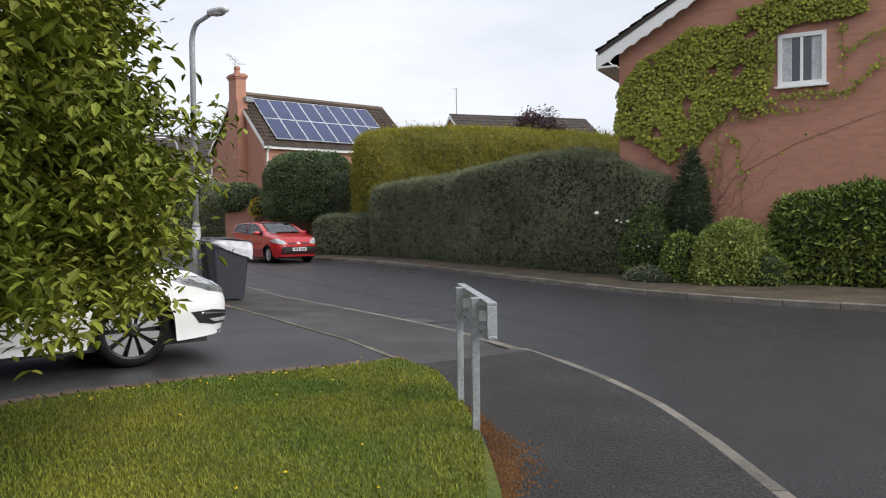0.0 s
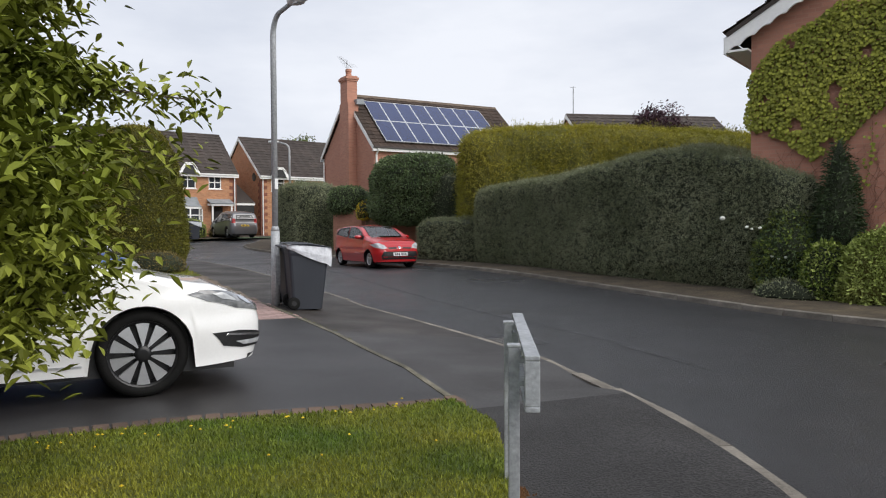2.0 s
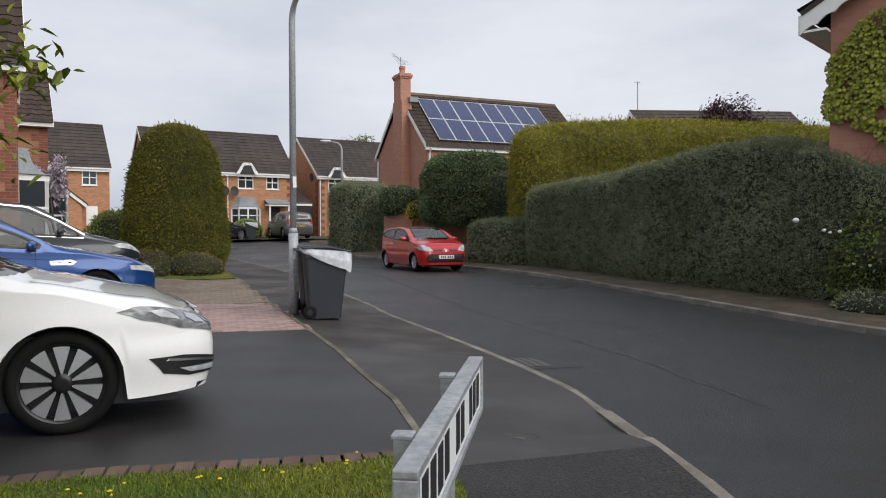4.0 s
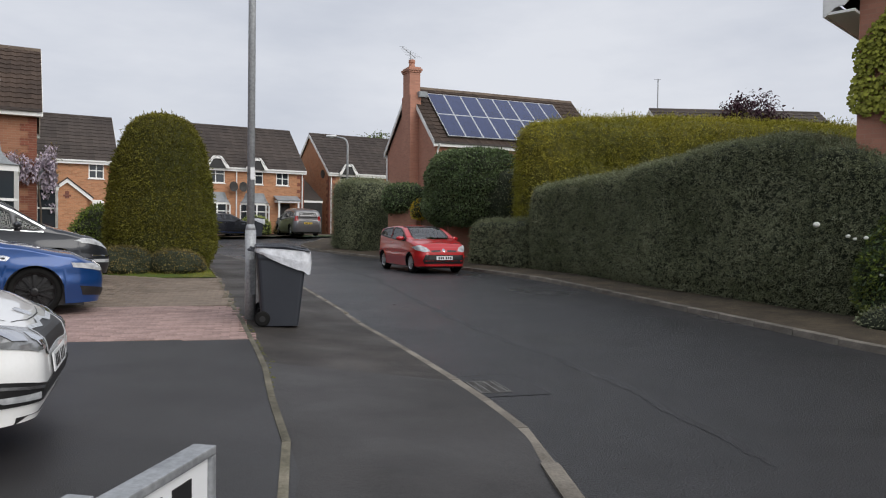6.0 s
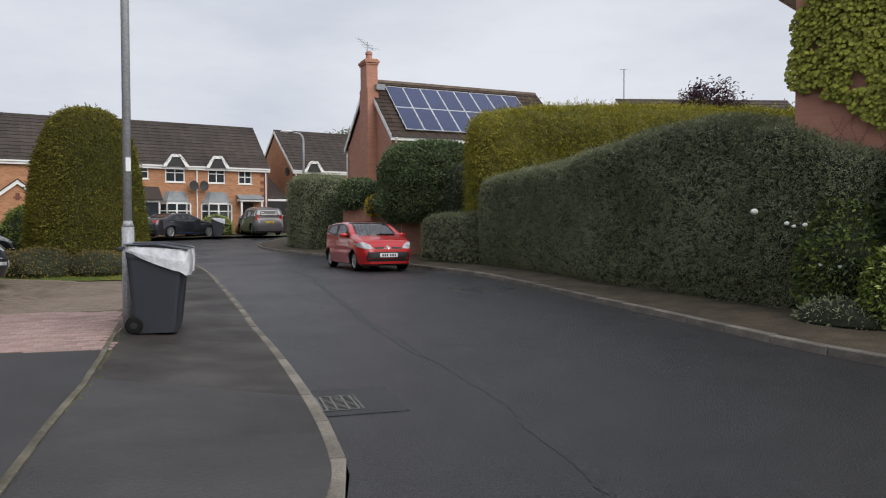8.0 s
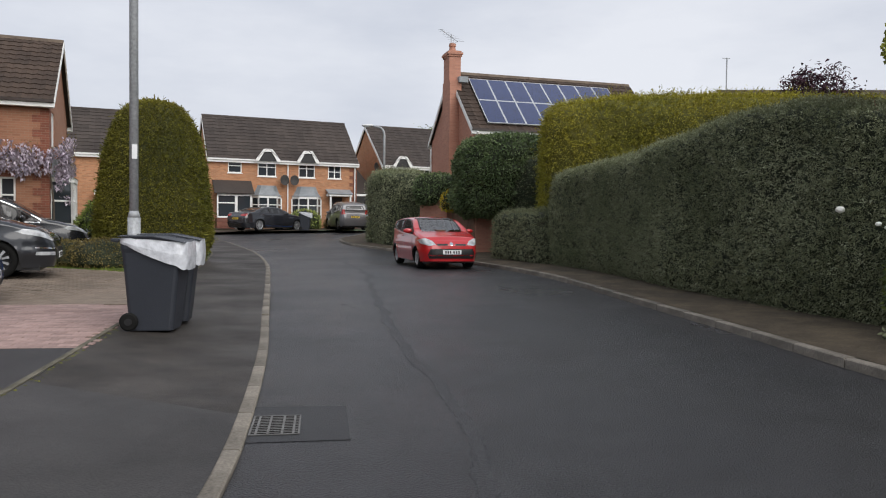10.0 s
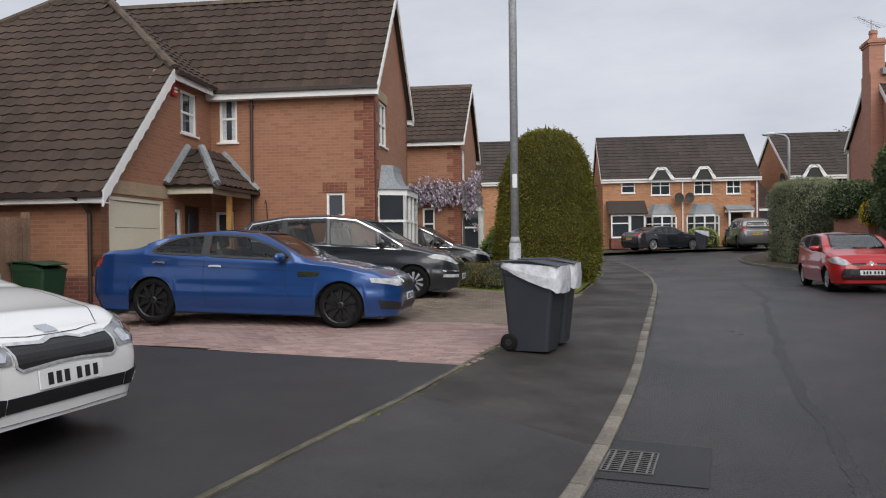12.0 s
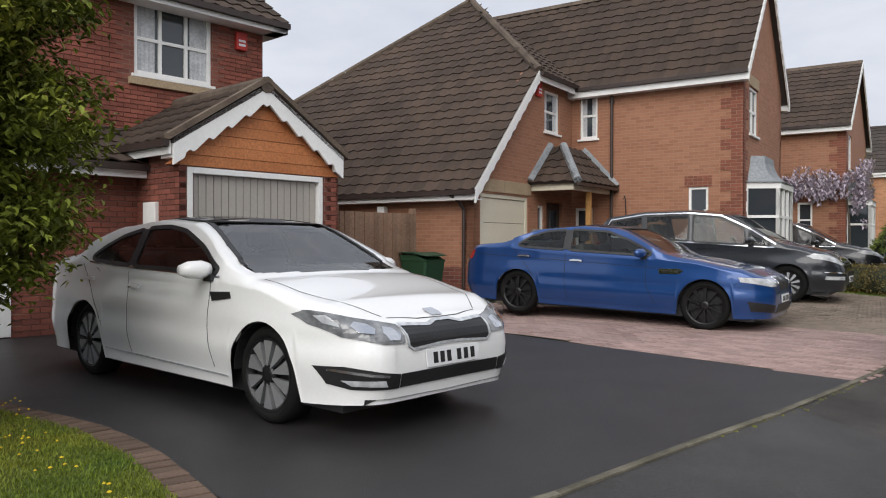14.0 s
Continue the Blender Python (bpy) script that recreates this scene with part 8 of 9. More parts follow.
def fence():
    f = thing("fence", "brown timber close-board fence between the two houses", "fence", placed(-10.55, 6.75, 0.05, 128))
    for i in range(16):
        part("fence_board", bevelled((0.05 + i * 0.115, 0.155 + i * 0.115, 0.0 if i % 2 else 0.012, 0.02 if i % 2 else 0.032, 0.0, 1.72), w=0.003), TIMBER, f)
    for x in (0.0, 1.92):
        part("fence_post", bevelled((x - 0.05, x + 0.05, 0.035, 0.135, 0, 1.82), w=0.006), TIMBER, f)
    part("rail", boxes((0, 1.9, 0.035, 0.08, 0.4, 0.48)), TIMBER, f)
    part("rail", boxes((0, 1.9, 0.035, 0.08, 1.3, 1.38)), TIMBER, f)


fence()


def garden_wall(pts, h, label):
    w = thing("garden_wall", label, "garden wall")
    for (x0, y0), (x1, y1) in zip(pts, pts[1:]):
        d = Vector((x1 - x0, y1 - y0, 0))
        m = Matrix.Translation((x0, y0, rise(y0) - 0.05)) @ pose(0, 0, 0, 0, 0, math.degrees(math.atan2(d.y, d.x)))
        part("wall_face", boxes((0, d.length, -0.11, 0.11, 0, h)), BRICK_PINK, w, m=m)
        part("coping", bevelled((-0.03, d.length + 0.03, -0.15, 0.15, h, h + 0.07), w=0.01), BRICK_DARK, w, m=m)
    return w


garden_wall([(-6.67, 29.43), (-5.72, 29.95), (-5.2, 31.0)], 1.72, "salmon brick garden wall pier behind the red car")
garden_wall([(-9.95, 32.2), (-8.4, 31.25)], 1.72, "salmon brick garden wall below the ivy")
bf = thing("fence", "dark timber panel between the garden walls", "fence", placed(-8.3, 31.25, rise(31), -48.2))
for i in range(8):
    part("fence_board", boxes((i * 0.30, i * 0.30 + 0.28, 0, 0.03, 0, 1.45)), TIMBER, bf)


# ---- foliage ----
def scatter(name, verts, faces, count, size, material, parent, seed=1, spread=0.7, lift=0.02, aspect=0.45, droop=0.2, label="", sprig=1):
    """Many folded leaves on the skin of a form, as one piece of foliage."""
    rng = np.random.default_rng(seed)
    V = np.array(verts, float)
    tri = np.array([t for f in faces for t in ([f] if len(f) == 3 else [(f[0], f[1], f[2]), (f[0], f[2], f[3])])])
    a, b, c = V[tri[:, 0]], V[tri[:, 1]], V[tri[:, 2]]
    nrm = np.cross(b - a, c - a)
    area = np.linalg.norm(nrm, axis=1) / 2
    nrm = nrm / (2 * area[:, None] + 1e-12)
    pick = rng.choice(len(tri), count, p=area / area.sum())
    r1, r2 = np.sqrt(rng.random(count)), rng.random(count)
    p = a[pick] * (1 - r1)[:, None] + b[pick] * (r1 * (1 - r2))[:, None] + c[pick] * (r1 * r2)[:, None]
    n = nrm[pick]
    if sprig > 1:
        # leaves gather in sprigs: a shared root and a shared lean, with dark gaps between
        root = (np.arange(count) // sprig) * sprig
        lean = n[root] * 0.8 + rng.normal(0, 0.55, (count, 3))[root] + np.array([0, 0, 0.15])
        p = p[root] + lean * (rng.uniform(-0.2, 1.5, count) * size)[:, None] + rng.normal(0, size * 0.5, (count, 3))
        n = n[root]
    p = p + n * (lift * rng.normal(0.3, 1.0, count))[:, None]
    axis = rng.normal(0, 1, (count, 3))
    d = n * rng.uniform(0.1, 1.0, count)[:, None] + axis * spread * 0.6
    d[:, 2] -= droop * rng.random(count)
    d /= np.linalg.norm(d, axis=1)[:, None]
    side = np.cross(d, n + rng.normal(0, spread, (count, 3)))
    side /= np.linalg.norm(side, axis=1)[:, None] + 1e-9
    up = np.cross(side, d)
    s = size * rng.uniform(0.55, 1.3, count)
    L, W = s[:, None], (s * aspect)[:, None]
    q = np.empty((count, 4, 3))
    q[:, 0] = p
    q[:, 1] = p + d * L * 0.5 + side * W * 0.5 + up * W * 0.18
    q[:, 2] = p + d * L
    q[:, 3] = p + d * L * 0.5 - side * W * 0.5 + up * W * 0.18
    idx = np.arange(count) * 4
    f = np.concatenate([np.stack([idx, idx + 1, idx + 2], 1), np.stack([idx, idx + 2, idx + 3], 1)])
    me = bpy.data.meshes.new(name)
    me.from_pydata(q.reshape(-1, 3).tolist(), [], f.tolist())
    me.materials.append(material)
    ob = new(name, me)
    ob.parent = parent
    return tagged(ob, label, kind="stuff")


def lumpy(p, amp, freq):
    return amp * noise.fractal(Vector(p) * freq, 1.0, 2.0, 3)


def hedge_form(pts, heights, width, z_off=0.0, amp=0.10, side=1, step=0.14, round_top=0.3, bulge=0.0):
    """A clipped hedge: front line pts with heights, thickness to the line's right (side 1) or left (-1)."""
    line = resample(pts, max(8, int(sum(math.dist(a, b) for a, b in zip(pts, pts[1:])) / step)))
    n = len(line)
    verts, faces = [], []
    m = 0
    reach = max(0.35, round_top)
    for i, p in enumerate(line):
        k = i / (n - 1) * (len(heights) - 1)
        j = min(int(k), len(heights) - 2)
        f = k - j
        h = heights[j] + (heights[j + 1] - heights[j]) * f * f * (3 - 2 * f)
        t = (line[min(i + 1, n - 1)] - line[max(i - 1, 0)]).normalized()
        q = Vector((t.y, -t.x, 0)) * side
        zb = rise(p.y) + z_off - 0.05
        r = min(round_top, h * 0.4)
        d = min(1.0, min(i, n - 1 - i) * step / reach)
        end = 0.35 + 0.65 * math.sqrt(1 - (1 - d) ** 2)
        prof = [(0.16, 0.0), (0.05, h * 0.10)] + [(-bulge * math.sin(math.pi * u), h * 0.10 + (h - r - h * 0.10) * u) for u in [w / 12 for w in range(1, 13)]]
        prof += [(r * (1 - math.cos(a)), h - r + r * math.sin(a)) for a in [math.pi / 2 * w / 5 for w in range(1, 6)]]
        prof += [(width * 0.35, h + 0.02), (width * 0.6, h + 0.02), (width - r, h), (width - r * 0.3, h - r * 0.3), (width, h - r), (width, h * 0.4), (width, 0.0)]
        m = len(prof)
        for off, z in prof:
            o = width / 2 + (off - width / 2) * end
            zz = z * (0.90 + 0.10 * math.sqrt(1 - (1 - d) ** 2))
            c = p + q * o
            l1 = lumpy((c.x, c.y, zb + zz), amp * 0.8, 0.7) + lumpy((c.x + 9, c.y, (zb + zz) * 1.4), amp * 0.45, 3.2)
            l2 = lumpy((c.x, c.y + 7, zb), amp * 0.8, 0.9)
            verts.append((c.x - q.x * l1, c.y - q.y * l1, zb + zz + l2 * smooth01(0.3, h, zz)))
    for i in range(n - 1):
        for j in range(m - 1):
            a = i * m + j
            faces.append((a, a + 1, a + m + 1, a + m))
    faces.append(tuple(range(m))[::-1])
    faces.append(tuple(range((n - 1) * m, n * m)))
    return verts, faces


def orient(verts, faces):
    """Turns the faces of a closed form outwards and splits the end caps into triangles."""
    bm = bmesh.new()
    vs = [bm.verts.new(v) for v in verts]
    for f in faces:
        bm.faces.new([vs[i] for i in f])
    bmesh.ops.recalc_face_normals(bm, faces=bm.faces[:])
    bmesh.ops.triangulate(bm, faces=bm.faces[:])
    bm.verts.index_update()
    out = [tuple(v.co) for v in bm.verts], [tuple(v.index for v in f.verts) for f in bm.faces]
    bm.free()
    return out


def plant(name, label, category, form, layers, core, sprig=1):
    """layers: (leaf material, leaves per square metre, size, spread, aspect)."""
    verts, faces = orient(*form)
    t = thing(name, label, category)
    # solid inner form whose dark colour stands for shade between the leaves
    ob = mesh_from("shaded_core", verts, faces, core, t, kind="")
    V = np.array(verts)
    tri = np.array(faces)
    area = float((np.linalg.norm(np.cross(V[tri[:, 1]] - V[tri[:, 0]], V[tri[:, 2]] - V[tri[:, 0]]), axis=1) / 2).sum())
    for k, (material, dens, size, spread, aspect) in enumerate(layers):
        scatter("foliage", verts, faces, int(dens * area), size, material, t, seed=k + len(name) + int(area * 10), spread=spread, lift=size * 0.45, aspect=aspect, sprig=sprig)
    return t


def mound_form(x, y, z, rx, ry, h, amp=0.15, deg=0.0, power=2.2, seg=22, rings=12, taper=0.0, freq=1.6):
    """A rounded bush or clipped shape from z up to z + h."""
    verts, faces = [], []
    ca, sa = math.cos(radians(deg)), math.sin(radians(deg))
    for i in range(rings + 1):
        k = i / rings
        w = (1 - k**power) ** (1 / power) if k < 1 else 0.02
        w = max(w, 0.03) * (1 - taper * k) * (0.82 + 0.18 * smooth01(0, 0.15, k))
        for j in range(seg):
            a = 2 * math.pi * j / seg
            px, py, pz = rx * w * math.cos(a), ry * w * math.sin(a), z + h * k
            l = 1 + lumpy((x + px, y + py, pz), amp, freq)
            verts.append((x + (px * ca - py * sa) * l, y + (px * sa + py * ca) * l, pz))
    for i in range(rings):
        for j in range(seg):
            a, b = i * seg + j, i * seg + (j + 1) % seg
            faces.append((a, b, b + seg, a + seg))
    faces.append(tuple(range(seg))[::-1])
    faces.append(tuple(range(rings * seg, (rings + 1) * seg)))
    return verts, faces


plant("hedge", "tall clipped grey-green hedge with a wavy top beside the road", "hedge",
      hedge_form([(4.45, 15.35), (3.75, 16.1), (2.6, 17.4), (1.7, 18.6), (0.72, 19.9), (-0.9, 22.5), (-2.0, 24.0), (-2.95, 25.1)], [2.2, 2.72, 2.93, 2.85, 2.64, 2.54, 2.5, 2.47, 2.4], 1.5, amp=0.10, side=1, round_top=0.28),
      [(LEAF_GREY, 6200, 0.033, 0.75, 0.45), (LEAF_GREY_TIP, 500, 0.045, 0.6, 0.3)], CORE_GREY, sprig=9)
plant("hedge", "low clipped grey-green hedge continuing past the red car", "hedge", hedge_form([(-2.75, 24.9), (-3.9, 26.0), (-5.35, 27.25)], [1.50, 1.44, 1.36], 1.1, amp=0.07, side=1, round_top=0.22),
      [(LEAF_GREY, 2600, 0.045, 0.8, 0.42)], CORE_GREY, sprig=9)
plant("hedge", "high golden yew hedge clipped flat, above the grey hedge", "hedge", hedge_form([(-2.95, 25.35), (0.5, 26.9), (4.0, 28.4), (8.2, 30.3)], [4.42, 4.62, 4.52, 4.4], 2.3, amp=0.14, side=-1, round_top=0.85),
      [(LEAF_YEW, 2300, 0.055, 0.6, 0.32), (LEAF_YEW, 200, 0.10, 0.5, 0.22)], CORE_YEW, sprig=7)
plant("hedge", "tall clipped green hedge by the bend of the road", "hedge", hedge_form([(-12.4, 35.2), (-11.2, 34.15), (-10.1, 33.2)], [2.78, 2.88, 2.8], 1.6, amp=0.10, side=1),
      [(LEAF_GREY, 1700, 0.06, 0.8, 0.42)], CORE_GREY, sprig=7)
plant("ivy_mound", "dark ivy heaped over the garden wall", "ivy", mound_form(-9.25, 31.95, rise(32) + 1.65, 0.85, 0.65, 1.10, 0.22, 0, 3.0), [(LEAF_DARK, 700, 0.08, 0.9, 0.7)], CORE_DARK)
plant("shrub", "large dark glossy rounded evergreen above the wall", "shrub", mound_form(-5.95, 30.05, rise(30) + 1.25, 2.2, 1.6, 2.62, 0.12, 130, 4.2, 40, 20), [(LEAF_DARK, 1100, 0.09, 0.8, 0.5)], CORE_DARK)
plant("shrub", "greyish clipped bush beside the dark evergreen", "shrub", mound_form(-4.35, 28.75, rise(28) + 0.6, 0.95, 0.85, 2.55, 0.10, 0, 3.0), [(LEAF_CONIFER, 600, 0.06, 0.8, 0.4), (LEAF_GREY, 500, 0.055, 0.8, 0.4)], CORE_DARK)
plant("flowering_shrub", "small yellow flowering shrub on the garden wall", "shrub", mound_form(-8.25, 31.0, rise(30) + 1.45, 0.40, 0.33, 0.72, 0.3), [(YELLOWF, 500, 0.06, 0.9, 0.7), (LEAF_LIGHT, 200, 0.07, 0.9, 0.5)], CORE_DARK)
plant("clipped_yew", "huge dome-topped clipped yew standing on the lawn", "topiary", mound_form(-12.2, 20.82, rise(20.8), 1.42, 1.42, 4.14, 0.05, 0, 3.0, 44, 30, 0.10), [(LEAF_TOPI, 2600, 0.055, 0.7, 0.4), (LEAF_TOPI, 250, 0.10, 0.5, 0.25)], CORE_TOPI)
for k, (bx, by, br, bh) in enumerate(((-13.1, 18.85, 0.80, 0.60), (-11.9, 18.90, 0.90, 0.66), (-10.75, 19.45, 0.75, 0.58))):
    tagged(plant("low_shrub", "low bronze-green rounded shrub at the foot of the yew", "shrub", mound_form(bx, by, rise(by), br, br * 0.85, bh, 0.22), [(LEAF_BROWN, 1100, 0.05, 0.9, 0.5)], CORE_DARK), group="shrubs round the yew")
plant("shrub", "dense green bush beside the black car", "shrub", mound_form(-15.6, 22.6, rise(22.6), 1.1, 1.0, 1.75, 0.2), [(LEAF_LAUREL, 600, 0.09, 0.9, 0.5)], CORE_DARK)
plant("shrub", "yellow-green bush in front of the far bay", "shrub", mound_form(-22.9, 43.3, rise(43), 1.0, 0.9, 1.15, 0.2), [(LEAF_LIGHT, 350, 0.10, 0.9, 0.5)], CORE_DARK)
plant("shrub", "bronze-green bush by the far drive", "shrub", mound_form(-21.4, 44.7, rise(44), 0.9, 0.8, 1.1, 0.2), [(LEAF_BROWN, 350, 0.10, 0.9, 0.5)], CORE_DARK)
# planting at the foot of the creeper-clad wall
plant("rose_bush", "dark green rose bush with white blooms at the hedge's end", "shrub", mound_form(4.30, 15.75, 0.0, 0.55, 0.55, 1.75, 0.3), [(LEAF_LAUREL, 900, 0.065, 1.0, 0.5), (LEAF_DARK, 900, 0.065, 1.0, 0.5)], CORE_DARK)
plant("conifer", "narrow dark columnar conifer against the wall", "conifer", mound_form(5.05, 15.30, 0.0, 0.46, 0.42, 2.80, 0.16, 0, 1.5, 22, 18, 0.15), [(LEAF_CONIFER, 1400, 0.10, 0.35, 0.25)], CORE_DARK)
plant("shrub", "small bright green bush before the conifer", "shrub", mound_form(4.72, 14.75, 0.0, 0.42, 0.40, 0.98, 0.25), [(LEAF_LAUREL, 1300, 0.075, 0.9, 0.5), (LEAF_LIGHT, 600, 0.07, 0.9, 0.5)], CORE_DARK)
plant("shrub", "pale yellow-green variegated bush at the road's edge", "shrub", mound_form(5.55, 14.22, 0.0, 0.82, 0.70, 1.22, 0.2, -27), [(LEAF_LIGHT, 2400, 0.075, 0.9, 0.5)], CORE_YEW)
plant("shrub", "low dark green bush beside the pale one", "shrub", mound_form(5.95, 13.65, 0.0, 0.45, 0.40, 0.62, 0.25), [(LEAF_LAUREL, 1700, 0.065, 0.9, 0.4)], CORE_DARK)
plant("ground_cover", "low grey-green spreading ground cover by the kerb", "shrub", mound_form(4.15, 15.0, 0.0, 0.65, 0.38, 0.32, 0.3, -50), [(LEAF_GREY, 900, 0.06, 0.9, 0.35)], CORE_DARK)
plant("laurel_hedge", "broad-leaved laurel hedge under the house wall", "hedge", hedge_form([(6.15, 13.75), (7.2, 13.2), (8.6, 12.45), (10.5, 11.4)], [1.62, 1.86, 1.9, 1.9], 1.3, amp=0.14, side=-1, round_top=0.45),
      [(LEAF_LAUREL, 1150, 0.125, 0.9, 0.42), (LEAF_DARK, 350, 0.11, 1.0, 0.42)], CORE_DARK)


def blooms():
    rng = np.random.default_rng(4)
    spots = [(3.35, 16.35, 1.45, 0.055), (3.72, 15.98, 1.28, 0.035), (3.80, 15.92, 1.24, 0.03), (3.92, 15.80, 1.26, 0.035), (4.05, 15.42, 0.75, 0.035), (4.15, 15.36, 0.70, 0.03), (4.25, 15.30, 0.73, 0.035), (4.45, 15.25, 0.78, 0.03)]
    for x, y, z, r in spots:
        x, y = x - 0.10, y - 0.09
        bm = bmesh.new()
        bmesh.ops.create_icosphere(bm, subdivisions=2, radius=r)
        for v in bm.verts:
            v.co *= 1 + 0.25 * noise.noise(v.co * 60)
            v.co.z *= 0.75
        ob = part("white_rose", bm, ROSEW, None, m=Matrix.Translation((x, y, z)))
        tagged(ob, "white rose bloom on the hedge side", "flower", "white roses")


blooms()


CREEPER_OUTLINE = [(-0.05, 4.06), (0.42, 4.67), (1.15, 5.04), (1.56, 5.32), (2.3, 5.24), (2.41, 5.52), (3.26, 5.75), (4.84, 5.5), (4.84, 5.17), (3.46, 5.09), (3.17, 4.93), (3.16, 4.17), (2.95, 3.5), (2.3, 3.38), (1.96, 3.11), (1.56, 2.68), (1.14, 2.5), (0.42, 2.91), (-0.05, 3.18)]
CREEPER_TRAILS = [([(2.95, 3.6), (3.68, 3.72), (4.47, 3.66), (5.11, 4.28)], 170), ([(4.37, 5.2), (4.37, 4.8), (4.42, 3.82)], 45), ([(2.4, 3.3), (3.2, 3.45), (4.0, 3.35)], 70), ([(4.4, 4.4), (4.9, 4.75), (5.6, 4.9)], 60), ([(2.07, 3.1), (2.07, 2.5), (1.95, 1.9)], 35), ([(2.3, 3.0), (2.5, 2.78), (2.54, 1.91)], 40), ([(1.7, 1.0), (2.4, 2.1), (3.6, 2.75), (5.2, 3.3)], 12)]


def creeper():
    """Leaves over the brick face, and bare stems below."""
    t = thing("creeper", "yellow-green creeper spread over the salmon brick wall", "climbing plant", ivy.matrix_world.copy())
    rng = np.random.default_rng(11)
    REGION = CREEPER_OUTLINE
    verts, faces = [], []
    tries = 0
    pts = []
    while len(pts) < 13000 and tries < 160000:
        tries += 1
        x, z = rng.uniform(-0.12, 5.2), rng.uniform(2.2, 6.2)
        e = 0.10 * noise.noise(Vector((x * 2.3, z * 2.3, 0)))
        if inside(x + e, z + e, REGION) and noise.noise(Vector((x * 3.1, z * 3.1, 4))) > -0.38:
            pts.append((x, z))
    for line, n in CREEPER_TRAILS:
        for k in range(n):
            s = rng.uniform(0, len(line) - 1.001)
            i = int(s)
            a, b = line[i], line[i + 1]
            pts.append((a[0] + (b[0] - a[0]) * (s - i) + rng.normal(0, 0.045), a[1] + (b[1] - a[1]) * (s - i) + rng.normal(0, 0.045)))
    for x, z in pts:
        s = rng.uniform(0.035, 0.08)
        a = rng.normal(0, 0.6)
        dx, dz = math.sin(a), -math.cos(a)
        y = -0.03 - rng.random() * 0.10
        tilt = rng.uniform(0.1, 0.7)
        i = len(verts)
        verts += [(x, y, z), (x + dx * s * 0.55 - dz * s * 0.5, y - tilt * s * 0.4, z + dz * s * 0.45 + dx * s * 0.5), (x + dx * s, y - tilt * s, z + dz * s), (x + dx * s * 0.55 + dz * s * 0.5, y - tilt * s * 0.5, z + dz * s * 0.45 - dx * s * 0.5)]
        faces += [(i, i + 1, i + 2), (i, i + 2, i + 3)]
    mesh_from("creeper_leaves", verts, faces, LEAF_IVY, t)
    for k in range(26):
        x, z = rng.uniform(0.3, 2.6), 0.6
        p = [(x, -0.012, z)]
        while z < rng.uniform(2.2, 3.4):
            x += rng.normal(0.03, 0.10)
            z += 0.16
            p.append((x, -0.012, z))
        bm = bmesh.new()
        tube(bm, p, 0.005, 4, 0.003)
        part("creeper_stem", bm, TWIG, t)
    for line, n in CREEPER_TRAILS:
        bm = bmesh.new()
        tube(bm, [(x, -0.014, z) for x, z in line], 0.007, 4, 0.004)
        part("creeper_stem", bm, TWIG, t)


creeper()


# ---- trees ----
def leaves_at(centres, per, radius, size, material, parent, seed, droop=0.45, aspect=0.44):
    rng = np.random.default_rng(seed)
    C = np.repeat(np.array(centres), per, axis=0)
    n = len(C)
    p = C + rng.normal(0, radius, (n, 3)) * np.array([1, 1, 0.65])
    a = rng.uniform(0, 6.283, n)
    d = np.stack([np.cos(a), np.sin(a), rng.normal(-droop, 0.35, n)], 1)
    d /= np.linalg.norm(d, axis=1)[:, None]
    side = np.cross(d, np.stack([rng.normal(0, 0.35, n), rng.normal(0, 0.35, n), np.ones(n)], 1))
    side /= np.linalg.norm(side, axis=1)[:, None]
    up = np.cross(side, d)
    s = size * rng.uniform(0.6, 1.3, n)
    L, W = s[:, None], (s * aspect)[:, None]
    q = np.empty((n, 6, 3))
    q[:, 0] = p
    q[:, 1] = p + d * L * 0.35 + side * W * 0.5 + up * W * 0.15
    q[:, 2] = p + d * L * 0.70 + side * W * 0.36 + up * W * 0.1 - up * L * 0.04
    q[:, 3] = p + d * L - up * L * 0.10
    q[:, 4] = p + d * L * 0.70 - side * W * 0.36 + up * W * 0.1 - up * L * 0.04
    q[:, 5] = p + d * L * 0.35 - side * W * 0.5 + up * W * 0.15
    i = np.arange(n) * 6
    f = np.concatenate([np.stack([i, i + 1, i + 2, i + 3], 1), np.stack([i, i + 3, i + 4, i + 5], 1)])
    return mesh_from("crown", q.reshape(-1, 3).tolist(), f.tolist(), material, parent)


